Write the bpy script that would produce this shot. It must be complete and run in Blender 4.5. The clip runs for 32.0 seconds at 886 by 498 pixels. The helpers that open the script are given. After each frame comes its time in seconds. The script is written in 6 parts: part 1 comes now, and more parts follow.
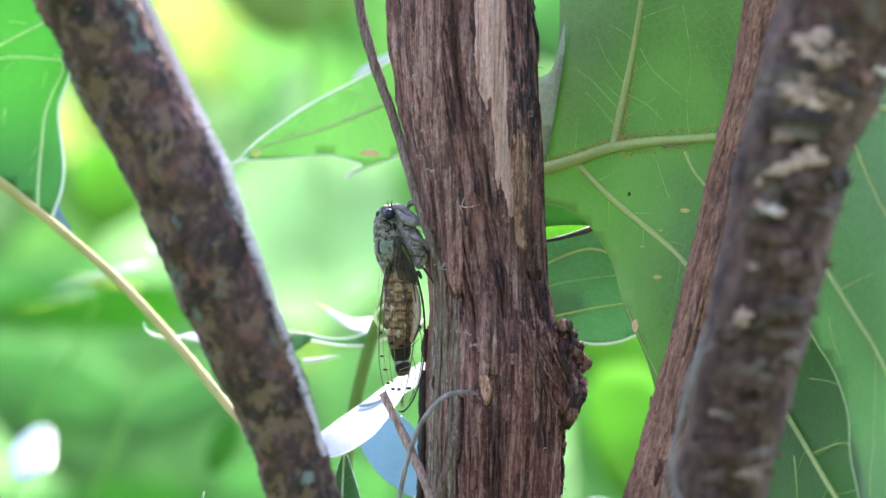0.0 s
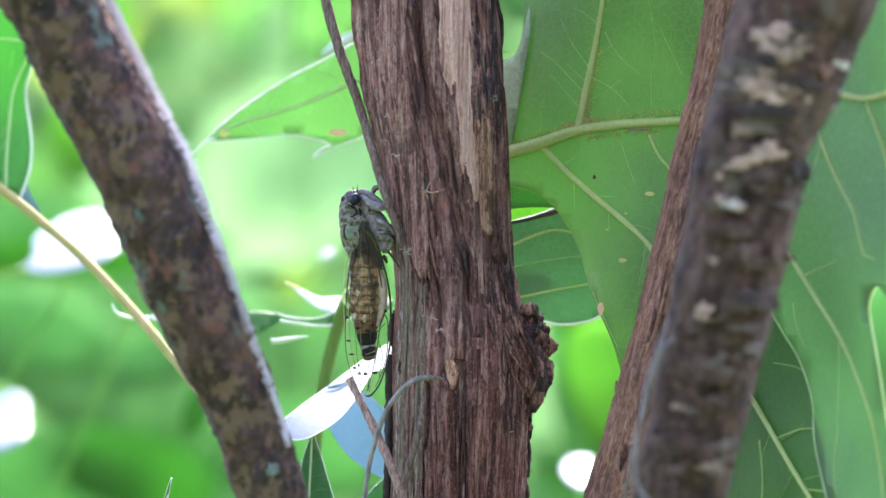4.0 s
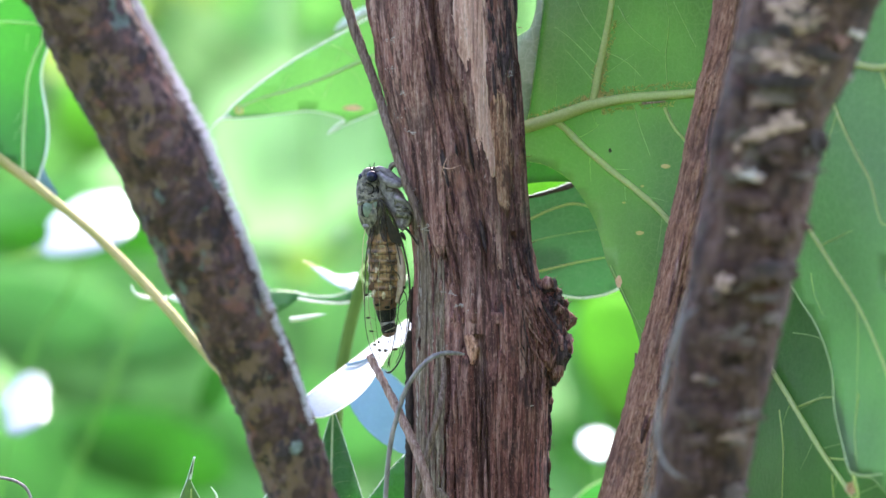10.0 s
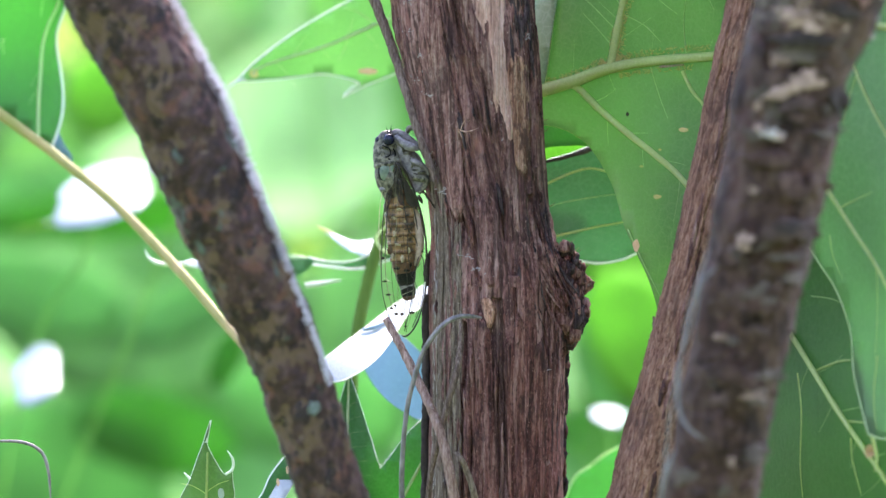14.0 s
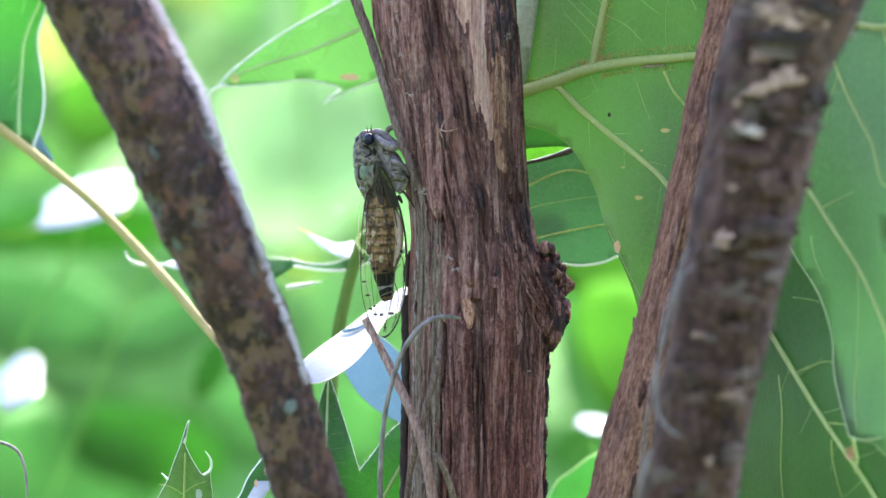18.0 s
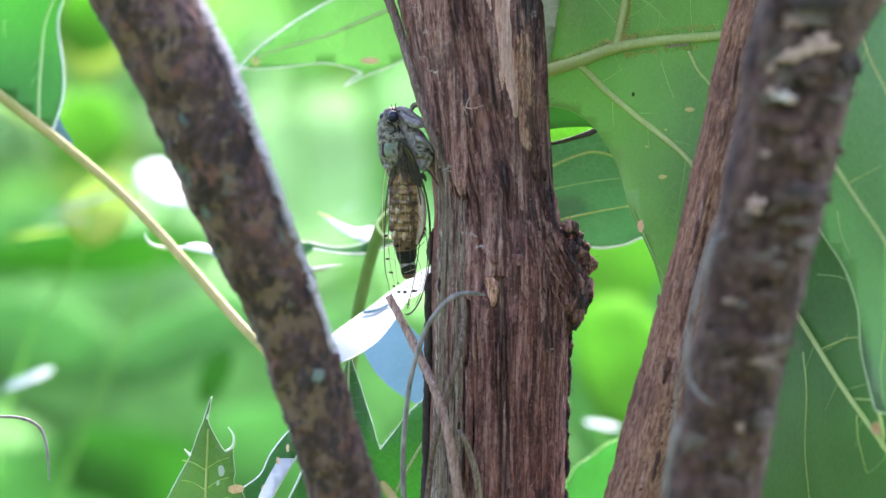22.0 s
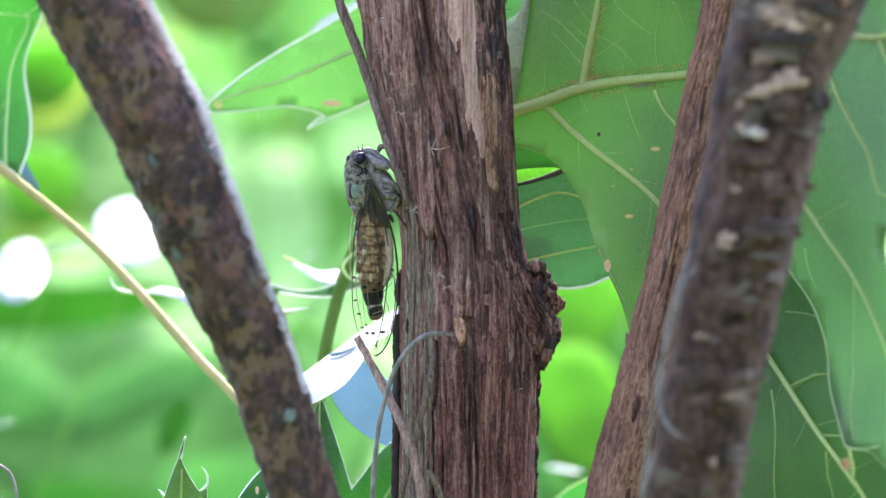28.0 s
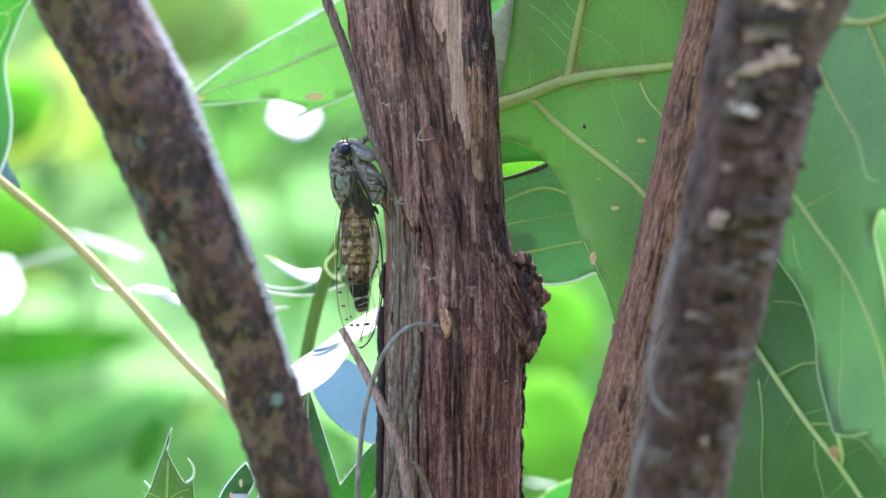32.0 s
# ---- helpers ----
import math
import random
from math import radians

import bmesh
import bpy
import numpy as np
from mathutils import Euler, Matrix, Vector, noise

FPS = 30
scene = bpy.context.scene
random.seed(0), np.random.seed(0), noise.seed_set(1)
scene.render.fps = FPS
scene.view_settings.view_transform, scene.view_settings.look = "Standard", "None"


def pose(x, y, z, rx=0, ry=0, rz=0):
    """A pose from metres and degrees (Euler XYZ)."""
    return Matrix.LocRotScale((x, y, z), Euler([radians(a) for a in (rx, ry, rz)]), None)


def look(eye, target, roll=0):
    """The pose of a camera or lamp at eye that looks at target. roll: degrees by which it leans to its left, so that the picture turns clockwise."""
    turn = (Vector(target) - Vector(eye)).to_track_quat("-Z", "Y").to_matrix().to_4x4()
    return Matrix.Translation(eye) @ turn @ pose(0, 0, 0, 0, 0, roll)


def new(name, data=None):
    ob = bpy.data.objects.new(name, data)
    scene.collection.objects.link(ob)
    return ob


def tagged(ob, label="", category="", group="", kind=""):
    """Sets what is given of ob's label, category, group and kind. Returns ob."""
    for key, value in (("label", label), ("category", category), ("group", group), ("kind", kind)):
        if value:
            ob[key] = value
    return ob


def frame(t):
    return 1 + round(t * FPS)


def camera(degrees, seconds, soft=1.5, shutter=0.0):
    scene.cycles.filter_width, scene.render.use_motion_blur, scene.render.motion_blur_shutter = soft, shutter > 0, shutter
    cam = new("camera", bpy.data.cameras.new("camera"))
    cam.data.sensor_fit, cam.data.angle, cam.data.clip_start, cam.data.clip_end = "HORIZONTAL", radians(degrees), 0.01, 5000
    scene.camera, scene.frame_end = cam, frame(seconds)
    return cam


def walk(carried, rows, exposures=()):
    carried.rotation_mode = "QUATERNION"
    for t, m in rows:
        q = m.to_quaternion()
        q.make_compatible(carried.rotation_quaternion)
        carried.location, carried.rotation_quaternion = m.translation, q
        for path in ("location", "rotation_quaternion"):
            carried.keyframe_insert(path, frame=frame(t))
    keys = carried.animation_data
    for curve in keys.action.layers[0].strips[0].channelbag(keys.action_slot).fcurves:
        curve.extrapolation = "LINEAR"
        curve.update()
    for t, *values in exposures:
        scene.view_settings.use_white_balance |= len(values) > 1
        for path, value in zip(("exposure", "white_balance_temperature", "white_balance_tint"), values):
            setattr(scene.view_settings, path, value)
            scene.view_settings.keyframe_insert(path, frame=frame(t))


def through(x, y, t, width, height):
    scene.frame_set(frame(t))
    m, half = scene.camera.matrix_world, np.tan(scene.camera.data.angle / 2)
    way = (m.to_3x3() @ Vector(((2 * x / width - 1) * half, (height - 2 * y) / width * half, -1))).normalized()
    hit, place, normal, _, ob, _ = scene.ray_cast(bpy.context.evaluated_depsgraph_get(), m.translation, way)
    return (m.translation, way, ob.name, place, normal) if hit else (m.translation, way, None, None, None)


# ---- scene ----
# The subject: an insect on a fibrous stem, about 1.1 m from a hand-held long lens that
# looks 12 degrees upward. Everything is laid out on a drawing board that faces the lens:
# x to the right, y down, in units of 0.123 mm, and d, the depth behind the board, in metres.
DIST = 1.1
UNIT = DIST / 8961.0
BASE = Matrix.Translation((0, 0, 1.6)) @ Matrix.Rotation(radians(12), 4, "X")


def pt(x, y, d=0.0):
    k = UNIT * (1 + d / DIST)
    return Vector(((x - 784) * k, d, (441 - y) * k))


def held(x, y, z, yaw, pitch, roll):
    """The camera in the hand: millimetres off its middle place, and degrees."""
    return BASE @ pose(x / 1000, y / 1000 - DIST, z / 1000, 90 + pitch, 0, yaw) @ pose(0, 0, 0, 0, 0, roll)


cam = camera(10.0, 32.0, soft=1.5)
cam.data.dof.use_dof = True
cam.data.dof.focus_distance = 1.098
cam.data.dof.aperture_fstop = 17.5
walk(cam, [
    (0.0, held(14.2, -0.6, 18.8, 1.066, -0.339, 1.092)),
    (0.5, held(14.4, -1.4, 22.1, 1.116, -0.419, 0.999)),
    (1.0, held(14.5, -2.4, 24.8, 1.167, -0.525, 1.051)),
    (1.5, held(16.2, -2.7, 26.9, 1.176, -0.890, 1.026)),
    (2.0, held(19.2, -3.2, 29.5, 0.978, -1.358, 1.012)),
    (2.5, held(20.2, -2.8, 32.4, 1.002, -1.203, 0.752)),
    (4.5, held(19.0, -2.1, 34.8, 0.934, -1.411, 0.753)),
    (5.0, held(18.2, -2.4, 36.6, 1.084, -1.619, 0.427)),
    (5.5, held(17.9, -3.6, 37.1, 0.779, -1.659, 0.523)),
    (6.0, held(18.1, -4.2, 37.0, 0.848, -1.919, 0.167)),
    (6.5, held(19.1, -4.4, 36.4, 0.753, -1.881, 0.309)),
    (7.0, held(20.1, -4.6, 36.1, 0.579, -1.912, -0.011)),
    (7.5, held(19.9, -4.6, 35.6, 0.988, -1.856, -0.385)),
    (8.0, held(18.9, -4.7, 34.2, 0.799, -1.781, 0.055)),
    (8.5, held(17.6, -4.8, 32.8, 0.821, -1.812, -0.137)),
    (9.0, held(16.9, -4.8, 32.2, 0.738, -1.318, -0.130)),
    (9.5, held(16.7, -5.7, 33.6, 0.757, -1.530, -0.134)),
    (10.0, held(16.4, -6.4, 33.8, 0.985, -1.559, -0.219)),
    (10.5, held(15.1, -6.3, 32.5, 0.983, -1.657, 0.129)),
    (11.0, held(14.9, -5.7, 31.3, 0.767, -1.446, 0.201)),
    (11.5, held(15.1, -5.6, 31.3, 0.855, -1.458, 0.032)),
    (12.0, held(13.6, -6.1, 30.6, 0.908, -1.504, 0.070)),
    (12.5, held(12.7, -6.0, 29.4, 0.876, -1.603, 0.233)),
    (13.0, held(13.2, -5.8, 29.4, 0.829, -1.431, 0.001)),
    (13.5, held(13.6, -5.1, 29.2, 0.829, -1.530, 0.111)),
    (14.0, held(12.7, -3.4, 27.1, 0.988, -1.628, -0.120)),
    (14.5, held(12.2, -3.4, 25.6, 0.915, -1.382, -0.040)),
    (15.0, held(12.0, -3.2, 25.5, 0.683, -1.255, -0.137)),
    (15.5, held(12.8, -1.9, 25.8, 0.561, -1.120, 0.064)),
    (17.5, held(16.1, 1.4, 23.5, 0.765, -0.924, 0.162)),
    (18.0, held(16.8, 2.6, 21.7, 0.981, -1.349, 0.117)),
    (18.5, held(15.1, 2.8, 19.1, 1.053, -1.128, 0.206)),
    (19.0, held(13.0, 2.5, 16.9, 1.076, -1.102, 0.349)),
    (19.5, held(12.3, 1.9, 15.6, 0.557, -0.721, 0.201)),
    (20.0, held(11.2, 1.5, 15.0, 0.963, -0.739, 0.208)),
    (20.5, held(10.5, 1.7, 12.5, 0.931, -0.846, 0.221)),
    (21.0, held(9.0, 2.2, 9.5, 0.639, -0.536, 0.235)),
    (21.5, held(6.6, 2.1, 6.9, 0.762, -0.596, 0.280)),
    (22.0, held(5.6, 2.4, 4.1, 0.660, -0.680, 0.466)),
    (22.5, held(6.0, 2.8, 2.8, 0.412, -0.354, 0.245)),
    (23.0, held(5.7, 2.7, 3.6, 0.515, -0.340, 0.238)),
    (23.5, held(5.6, 2.7, 4.2, 0.610, -0.454, 0.224)),
    (24.0, held(5.9, 3.2, 3.4, 0.596, -0.568, 0.089)),
    (24.5, held(5.1, 3.9, 1.3, 0.442, -0.364, -0.018)),
    (26.5, held(2.2, 2.8, -2.1, 0.444, -0.275, -0.280)),
    (27.0, held(-0.2, 2.1, -3.1, 0.799, -0.214, 0.304)),
    (27.5, held(-0.5, 1.4, -0.9, 0.217, 0.228, -0.062)),
    (28.0, held(0.0, 0.0, -0.0, 0.000, -0.000, -0.000)),
    (28.5, held(0.2, 0.7, -2.9, 0.024, -0.306, -0.219)),
    (29.0, held(-2.1, 1.7, -7.8, 0.341, -0.076, -0.054)),
    (29.5, held(-5.4, 2.0, -11.8, 0.104, 0.042, -0.005)),
    (30.0, held(-7.6, 2.5, -14.7, -0.004, 0.606, 0.296)),
    (30.5, held(-8.3, 2.6, -15.2, -0.074, 0.397, 0.200)),
    (31.0, held(-8.6, 2.0, -15.4, -0.209, 0.639, 0.369)),
    (31.5, held(-8.0, 3.1, -16.6, -0.356, 0.193, 0.300)),
    (32.0, held(-6.8, 4.6, -17.7, -0.526, 0.838, 0.062)),
], exposures=[(0.0, 2.54, 6400, 26), (32.0, 2.54, 6400, 26)])

# ---- light: high sun behind the plant, bright hazy sky ----
SUN_ELEV, SUN_ROT = 60.0, 22.0
world = bpy.data.worlds.new("world")
scene.world = world
world.use_nodes = True
wn = world.node_tree
sky = wn.nodes.new("ShaderNodeTexSky")
sky.sky_type = "NISHITA"
sky.sun_disc = False
sky.sun_elevation = radians(SUN_ELEV)
sky.sun_rotation = radians(SUN_ROT)
sky.air_density, sky.dust_density, sky.ozone_density = 1.0, 2.5, 1.0
wn.nodes["Background"].inputs["Strength"].default_value = 0.15
wn.links.new(sky.outputs[0], wn.nodes["Background"].inputs["Color"])
sun = new("sun", bpy.data.lights.new("sun", "SUN"))
sun.data.energy, sun.data.angle, sun.data.color = 2.4, radians(6.0), (1.0, 0.96, 0.88)
to_sun = Vector((math.sin(radians(SUN_ROT)) * math.cos(radians(SUN_ELEV)),
                 math.cos(radians(SUN_ROT)) * math.cos(radians(SUN_ELEV)), math.sin(radians(SUN_ELEV))))
sun.matrix_world = look(to_sun * 20, (0, 0, 0))


# ---- materials ----
def material(name):
    m = bpy.data.materials.new(name)
    m.use_nodes = True
    nt = m.node_tree
    return m, nt, nt.nodes["Principled BSDF"], nt.nodes["Material Output"]


def node(nt, kind, **inputs):
    n = nt.nodes.new(kind)
    for key, value in inputs.items():
        n.inputs[key.replace("_", " ")].default_value = value
    return n


def coords(nt, scale=(1, 1, 1), lean=0.0):
    """The thing's own space, turned upright by lean degrees and then stretched."""
    tc = nt.nodes.new("ShaderNodeTexCoord")
    mp = nt.nodes.new("ShaderNodeMapping")
    mp.inputs["Scale"].default_value = scale
    if lean:
        tu = nt.nodes.new("ShaderNodeMapping")
        tu.inputs["Rotation"].default_value = (0, radians(lean), 0)
        nt.links.new(tc.outputs["Object"], tu.inputs["Vector"])
        nt.links.new(tu.outputs["Vector"], mp.inputs["Vector"])
    else:
        nt.links.new(tc.outputs["Object"], mp.inputs["Vector"])
    return mp.outputs["Vector"]


def noise_at(nt, scale, stretch=(1, 1, 1), detail=4, rough=0.55, lean=0.0):
    n = node(nt, "ShaderNodeTexNoise", Scale=scale, Detail=detail, Roughness=rough)
    nt.links.new(coords(nt, stretch, lean), n.inputs["Vector"])
    return n.outputs["Fac"]


def ramp(nt, fac, stops):
    r = nt.nodes.new("ShaderNodeValToRGB")
    e = r.color_ramp.elements
    while len(e) < len(stops):
        e.new(0.5)
    for el, (p, c) in zip(e, stops):
        el.position, el.color = p, (*c, 1)
    nt.links.new(fac, r.inputs["Fac"])
    return r.outputs["Color"]


def blend(nt, fac, a, b, mode="MIX"):
    m = nt.nodes.new("ShaderNodeMix")
    m.data_type, m.blend_type = "RGBA", mode
    for value, sock in ((fac, m.inputs["Factor"]), (a, m.inputs["A"]), (b, m.inputs["B"])):
        if isinstance(value, (int, float)):
            sock.default_value = value
        elif isinstance(value, tuple):
            sock.default_value = (*value, 1)
        else:
            nt.links.new(value, sock)
    return m.outputs["Result"]


def bump(nt, height, shader, strength, distance):
    b = node(nt, "ShaderNodeBump", Strength=strength, Distance=distance)
    nt.links.new(height, b.inputs["Height"])
    nt.links.new(b.outputs["Normal"], shader.inputs["Normal"])


def bark_material(name, dark, mid, light, fibre=900, along=0.06, patches=None, rough=0.85, rug=0.85, lean=0.0, fuzz=0.0, spec=0.25, relief=1.0):
    """Fibrous bark: streaks along the stem, fine dust, and optional lichen patches."""
    m, nt, sh, out = material(name)
    streak = noise_at(nt, fibre * 1.5, (1, 1, along), 6, 0.7, lean)
    col = ramp(nt, streak, [(0.36, dark), (0.50, mid), (0.66, light)])
    groove = noise_at(nt, fibre * 0.7, (1, 1, along * 0.6), 3, 0.6, lean)
    col = blend(nt, ramp(nt, groove, [(0.36, (rug,) * 3), (0.46, (0, 0, 0))]), col, tuple(c * 0.4 for c in dark))
    broad = noise_at(nt, 90, (1, 1, 0.35), 3, 0.55, lean)
    col = blend(nt, ramp(nt, broad, [(0.35, (0, 0, 0)), (0.65, (1, 1, 1))]), col,
                blend(nt, rug * 0.6, col, tuple(c * 0.55 for c in dark)))
    fleck = noise_at(nt, fibre * 4, (1, 1, max(0.10, along)), 4, 0.7, lean)
    col = blend(nt, ramp(nt, fleck, [(0.38, (rug * 0.6,) * 3), (0.48, (0, 0, 0))]), col, tuple(c * 0.5 for c in dark))
    col = blend(nt, ramp(nt, fleck, [(0.60, (0, 0, 0)), (0.70, (0.6, 0.6, 0.6))]), col, light)
    grain = noise_at(nt, 1700, (1, 1, 0.45), 4, 0.7, lean)
    col = blend(nt, ramp(nt, grain, [(0.36, (rug * 0.85,) * 3), (0.47, (0, 0, 0))]), col, tuple(c * 0.45 for c in dark))
    col = blend(nt, ramp(nt, grain, [(0.58, (0, 0, 0)), (0.70, (0.55, 0.55, 0.55))]), col, light)
    speck = noise_at(nt, 2600, (1, 1, 0.6), 2)
    col = blend(nt, ramp(nt, speck, [(0.69, (0, 0, 0)), (0.76, (0.5, 0.5, 0.5))]), col, tuple(min(1, c * 1.8) for c in light))
    if patches:
        for scale, lo, colour, amount in patches:
            f = noise_at(nt, scale, (1, 1.3, 0.7), 4, 0.6)
            col = blend(nt, ramp(nt, f, [(lo, (0, 0, 0)), (lo + 0.06, (amount,) * 3)]), col, colour)
    nt.links.new(col, sh.inputs["Base Color"])
    sh.inputs["Roughness"].default_value = rough
    sh.inputs["Specular IOR Level"].default_value = spec
    if fuzz:
        sh.inputs["Sheen Weight"].default_value = fuzz
        sh.inputs["Sheen Roughness"].default_value = 0.22
        sh.inputs["Sheen Tint"].default_value = (0.92, 0.95, 1.0, 1)
    bump(nt, noise_at(nt, fibre * 1.4, (1, 1, along * 2), 6, 0.7, lean), sh, relief, 0.0012)
    return m


def leaf_material(name, dark, light, through, gloss=0.42, thin=0.5, net=420, spec=0.4):
    """A leaf: mottled green, a net of fine veins, light coming through the blade."""
    m, nt, sh, out = material(name)
    mott = noise_at(nt, 55, (1, 1, 1), 5, 0.6)
    col = ramp(nt, mott, [(0.3, dark), (0.7, light)])
    cloud = noise_at(nt, 16, (1, 1, 1), 3, 0.5)
    col = blend(nt, ramp(nt, cloud, [(0.35, (0, 0, 0)), (0.65, (0.7, 0.7, 0.7))]), col, tuple(c * 0.5 for c in dark))
    dust = noise_at(nt, 1100, (1, 1, 1), 3, 0.7)
    col = blend(nt, ramp(nt, dust, [(0.58, (0, 0, 0)), (0.72, (0.35, 0.35, 0.35))]), col, tuple(min(1, c * 1.6 + 0.05) for c in light))
    vor = node(nt, "ShaderNodeTexVoronoi", Scale=net)
    vor.feature = "DISTANCE_TO_EDGE"
    nt.links.new(coords(nt), vor.inputs["Vector"])
    veins = ramp(nt, vor.outputs["Distance"], [(0.0, (0.28, 0.28, 0.28)), (0.10, (0, 0, 0))])
    col2 = blend(nt, veins, col, tuple(min(1, c * 1.7 + 0.02) for c in light))
    nt.links.new(col2, sh.inputs["Base Color"])
    sh.inputs["Roughness"].default_value = gloss
    sh.inputs["Specular IOR Level"].default_value = spec
    tr = nt.nodes.new("ShaderNodeBsdfTranslucent")
    tint = blend(nt, mott, through, tuple(c * 1.25 for c in through))
    tint = blend(nt, ramp(nt, cloud, [(0.38, (0, 0, 0)), (0.62, (0.8, 0.8, 0.8))]), tint, tuple(c * 0.62 for c in through))
    fine = node(nt, "ShaderNodeTexVoronoi", Scale=net * 2.7)
    fine.feature = "DISTANCE_TO_EDGE"
    nt.links.new(coords(nt), fine.inputs["Vector"])
    tint = blend(nt, ramp(nt, fine.outputs["Distance"], [(0.0, (0.22, 0.22, 0.22)), (0.10, (0, 0, 0))]), tint, tuple(min(1, c * 1.5 + 0.03) for c in through))
    nt.links.new(blend(nt, veins, tint, tuple(c * 0.6 for c in through)), tr.inputs["Color"])
    mix = nt.nodes.new("ShaderNodeMixShader")
    mix.inputs[0].default_value = thin
    nt.links.new(sh.outputs[0], mix.inputs[1])
    nt.links.new(tr.outputs[0], mix.inputs[2])
    nt.links.new(mix.outputs[0], out.inputs["Surface"])
    bump(nt, vor.outputs["Distance"], sh, 0.25, 0.0004)
    return m


def plain_material(name, a, b, scale=300, rough=0.6, stretch=(1, 1, 1), spec=0.4, relief=0.3, soft=0.18):
    m, nt, sh, out = material(name)
    f = noise_at(nt, scale, stretch, 5, 0.6)
    nt.links.new(ramp(nt, f, [(0.5 - soft, a), (0.5 + soft, b)]), sh.inputs["Base Color"])
    sh.inputs["Roughness"].default_value = rough
    sh.inputs["Specular IOR Level"].default_value = spec
    bump(nt, f, sh, relief, 0.0004)
    return m


M_TRUNK = bark_material("fibrous_bark", (0.085, 0.038, 0.035), (0.345, 0.158, 0.132), (0.59, 0.365, 0.305), 560, along=0.05, rug=0.75,
                        patches=[(70, 0.57, (0.055, 0.028, 0.029), 0.6), (120, 0.60, (0.32, 0.130, 0.10), 0.5), (420, 0.66, (0.060, 0.034, 0.034), 0.6), (900, 0.67, (0.50, 0.44, 0.43), 0.6)])
M_STRIP = bark_material("reddish_bark", (0.092, 0.040, 0.036), (0.335, 0.155, 0.130), (0.60, 0.385, 0.325), 640, 0.05, rug=0.7,
                        patches=[(85, 0.57, (0.060, 0.030, 0.029), 0.6), (800, 0.68, (0.48, 0.43, 0.42), 0.5)])
# dark red bark; on the lower stem its darkness also stands in for shade
M_DARKRED = bark_material("dark_red_bark", (0.052, 0.020, 0.017), (0.25, 0.095, 0.076), (0.54, 0.30, 0.245), 560, 0.06, rug=0.85,
                          patches=[(110, 0.55, (0.035, 0.019, 0.020), 0.7), (700, 0.68, (0.46, 0.38, 0.36), 0.5)])
M_REAR = bark_material("orange_brown_bark", (0.115, 0.048, 0.031), (0.41, 0.190, 0.124), (0.63, 0.37, 0.26), 1300, 0.12, rug=0.5, lean=-13.6,
                       patches=[(90, 0.57, (0.11, 0.055, 0.045), 0.6)])
M_BARE = bark_material("bare_wood", (0.40, 0.195, 0.15), (0.80, 0.46, 0.365), (0.93, 0.67, 0.56), 700, 0.03, rug=0.45)
M_TAN = bark_material("orange_tan_wood", (0.19, 0.074, 0.048), (0.76, 0.385, 0.255), (0.92, 0.60, 0.43), 800, 0.08, rug=0.9,
                      patches=[(300, 0.55, (0.10, 0.05, 0.04), 0.8)])
M_BURNT = bark_material("blackened_bark", (0.035, 0.023, 0.025), (0.10, 0.064, 0.064), (0.22, 0.155, 0.15), 800, 0.06)
M_GREYSIDE = bark_material("weathered_grey_bark", (0.17, 0.115, 0.080), (0.36, 0.262, 0.195), (0.55, 0.44, 0.345), 1100, 0.05, rug=0.7,
                           patches=[(150, 0.58, (0.17, 0.085, 0.068), 0.6), (700, 0.66, (0.60, 0.55, 0.51), 0.6)])
M_LEFT = bark_material("lichen_bark", (0.026, 0.013, 0.011), (0.072, 0.035, 0.029), (0.14, 0.082, 0.068), 150, 0.6,
                       [(150, 0.53, (0.145, 0.090, 0.055), 0.8), (190, 0.57, (0.14, 0.058, 0.042), 0.8), (130, 0.60, (0.085, 0.115, 0.092), 0.9),
                        (210, 0.55, (0.013, 0.008, 0.008), 0.9), (420, 0.63, (0.20, 0.14, 0.10), 0.6)], 0.65, rug=0.6, spec=0.3, relief=0.25, fuzz=0.15)
M_RIGHT = bark_material("smooth_dark_bark", (0.036, 0.020, 0.016), (0.088, 0.048, 0.037), (0.18, 0.110, 0.088), 150, 0.6,
                        [(80, 0.56, (0.115, 0.070, 0.044), 0.65), (130, 0.60, (0.135, 0.130, 0.108), 0.45), (110, 0.57, (0.082, 0.036, 0.029), 0.6),
                         (150, 0.57, (0.019, 0.012, 0.012), 0.8), (420, 0.64, (0.21, 0.16, 0.13), 0.5)], 0.7, rug=0.5, spec=0.15, fuzz=0.08)
M_FLAKE = plain_material("pale_inner_bark", (0.17, 0.105, 0.080), (0.52, 0.35, 0.275), 420, 0.85)
M_WHITEFLAKE = plain_material("white_scale", (0.28, 0.232, 0.212), (0.58, 0.50, 0.46), 900, 0.85)
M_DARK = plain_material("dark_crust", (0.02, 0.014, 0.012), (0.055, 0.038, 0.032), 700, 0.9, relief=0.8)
M_TWIG = bark_material("twig_bark", (0.13, 0.078, 0.060), (0.30, 0.20, 0.162), (0.46, 0.345, 0.295), 1500, 0.08, rug=0.5)
M_REDTWIG = bark_material("red_twig_bark", (0.26, 0.14, 0.11), (0.52, 0.32, 0.26), (0.68, 0.50, 0.43), 1500, 0.08, rug=0.4)
M_TENDRIL = plain_material("dry_tendril", (0.12, 0.104, 0.098), (0.30, 0.268, 0.258), 900, 0.6, (1, 1, 0.3))
M_LEAF = leaf_material("leaf_underside", (0.125, 0.172, 0.088), (0.19, 0.245, 0.125), (0.18, 0.385, 0.12))
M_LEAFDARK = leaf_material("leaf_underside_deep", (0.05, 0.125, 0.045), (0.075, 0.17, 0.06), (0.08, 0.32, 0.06))
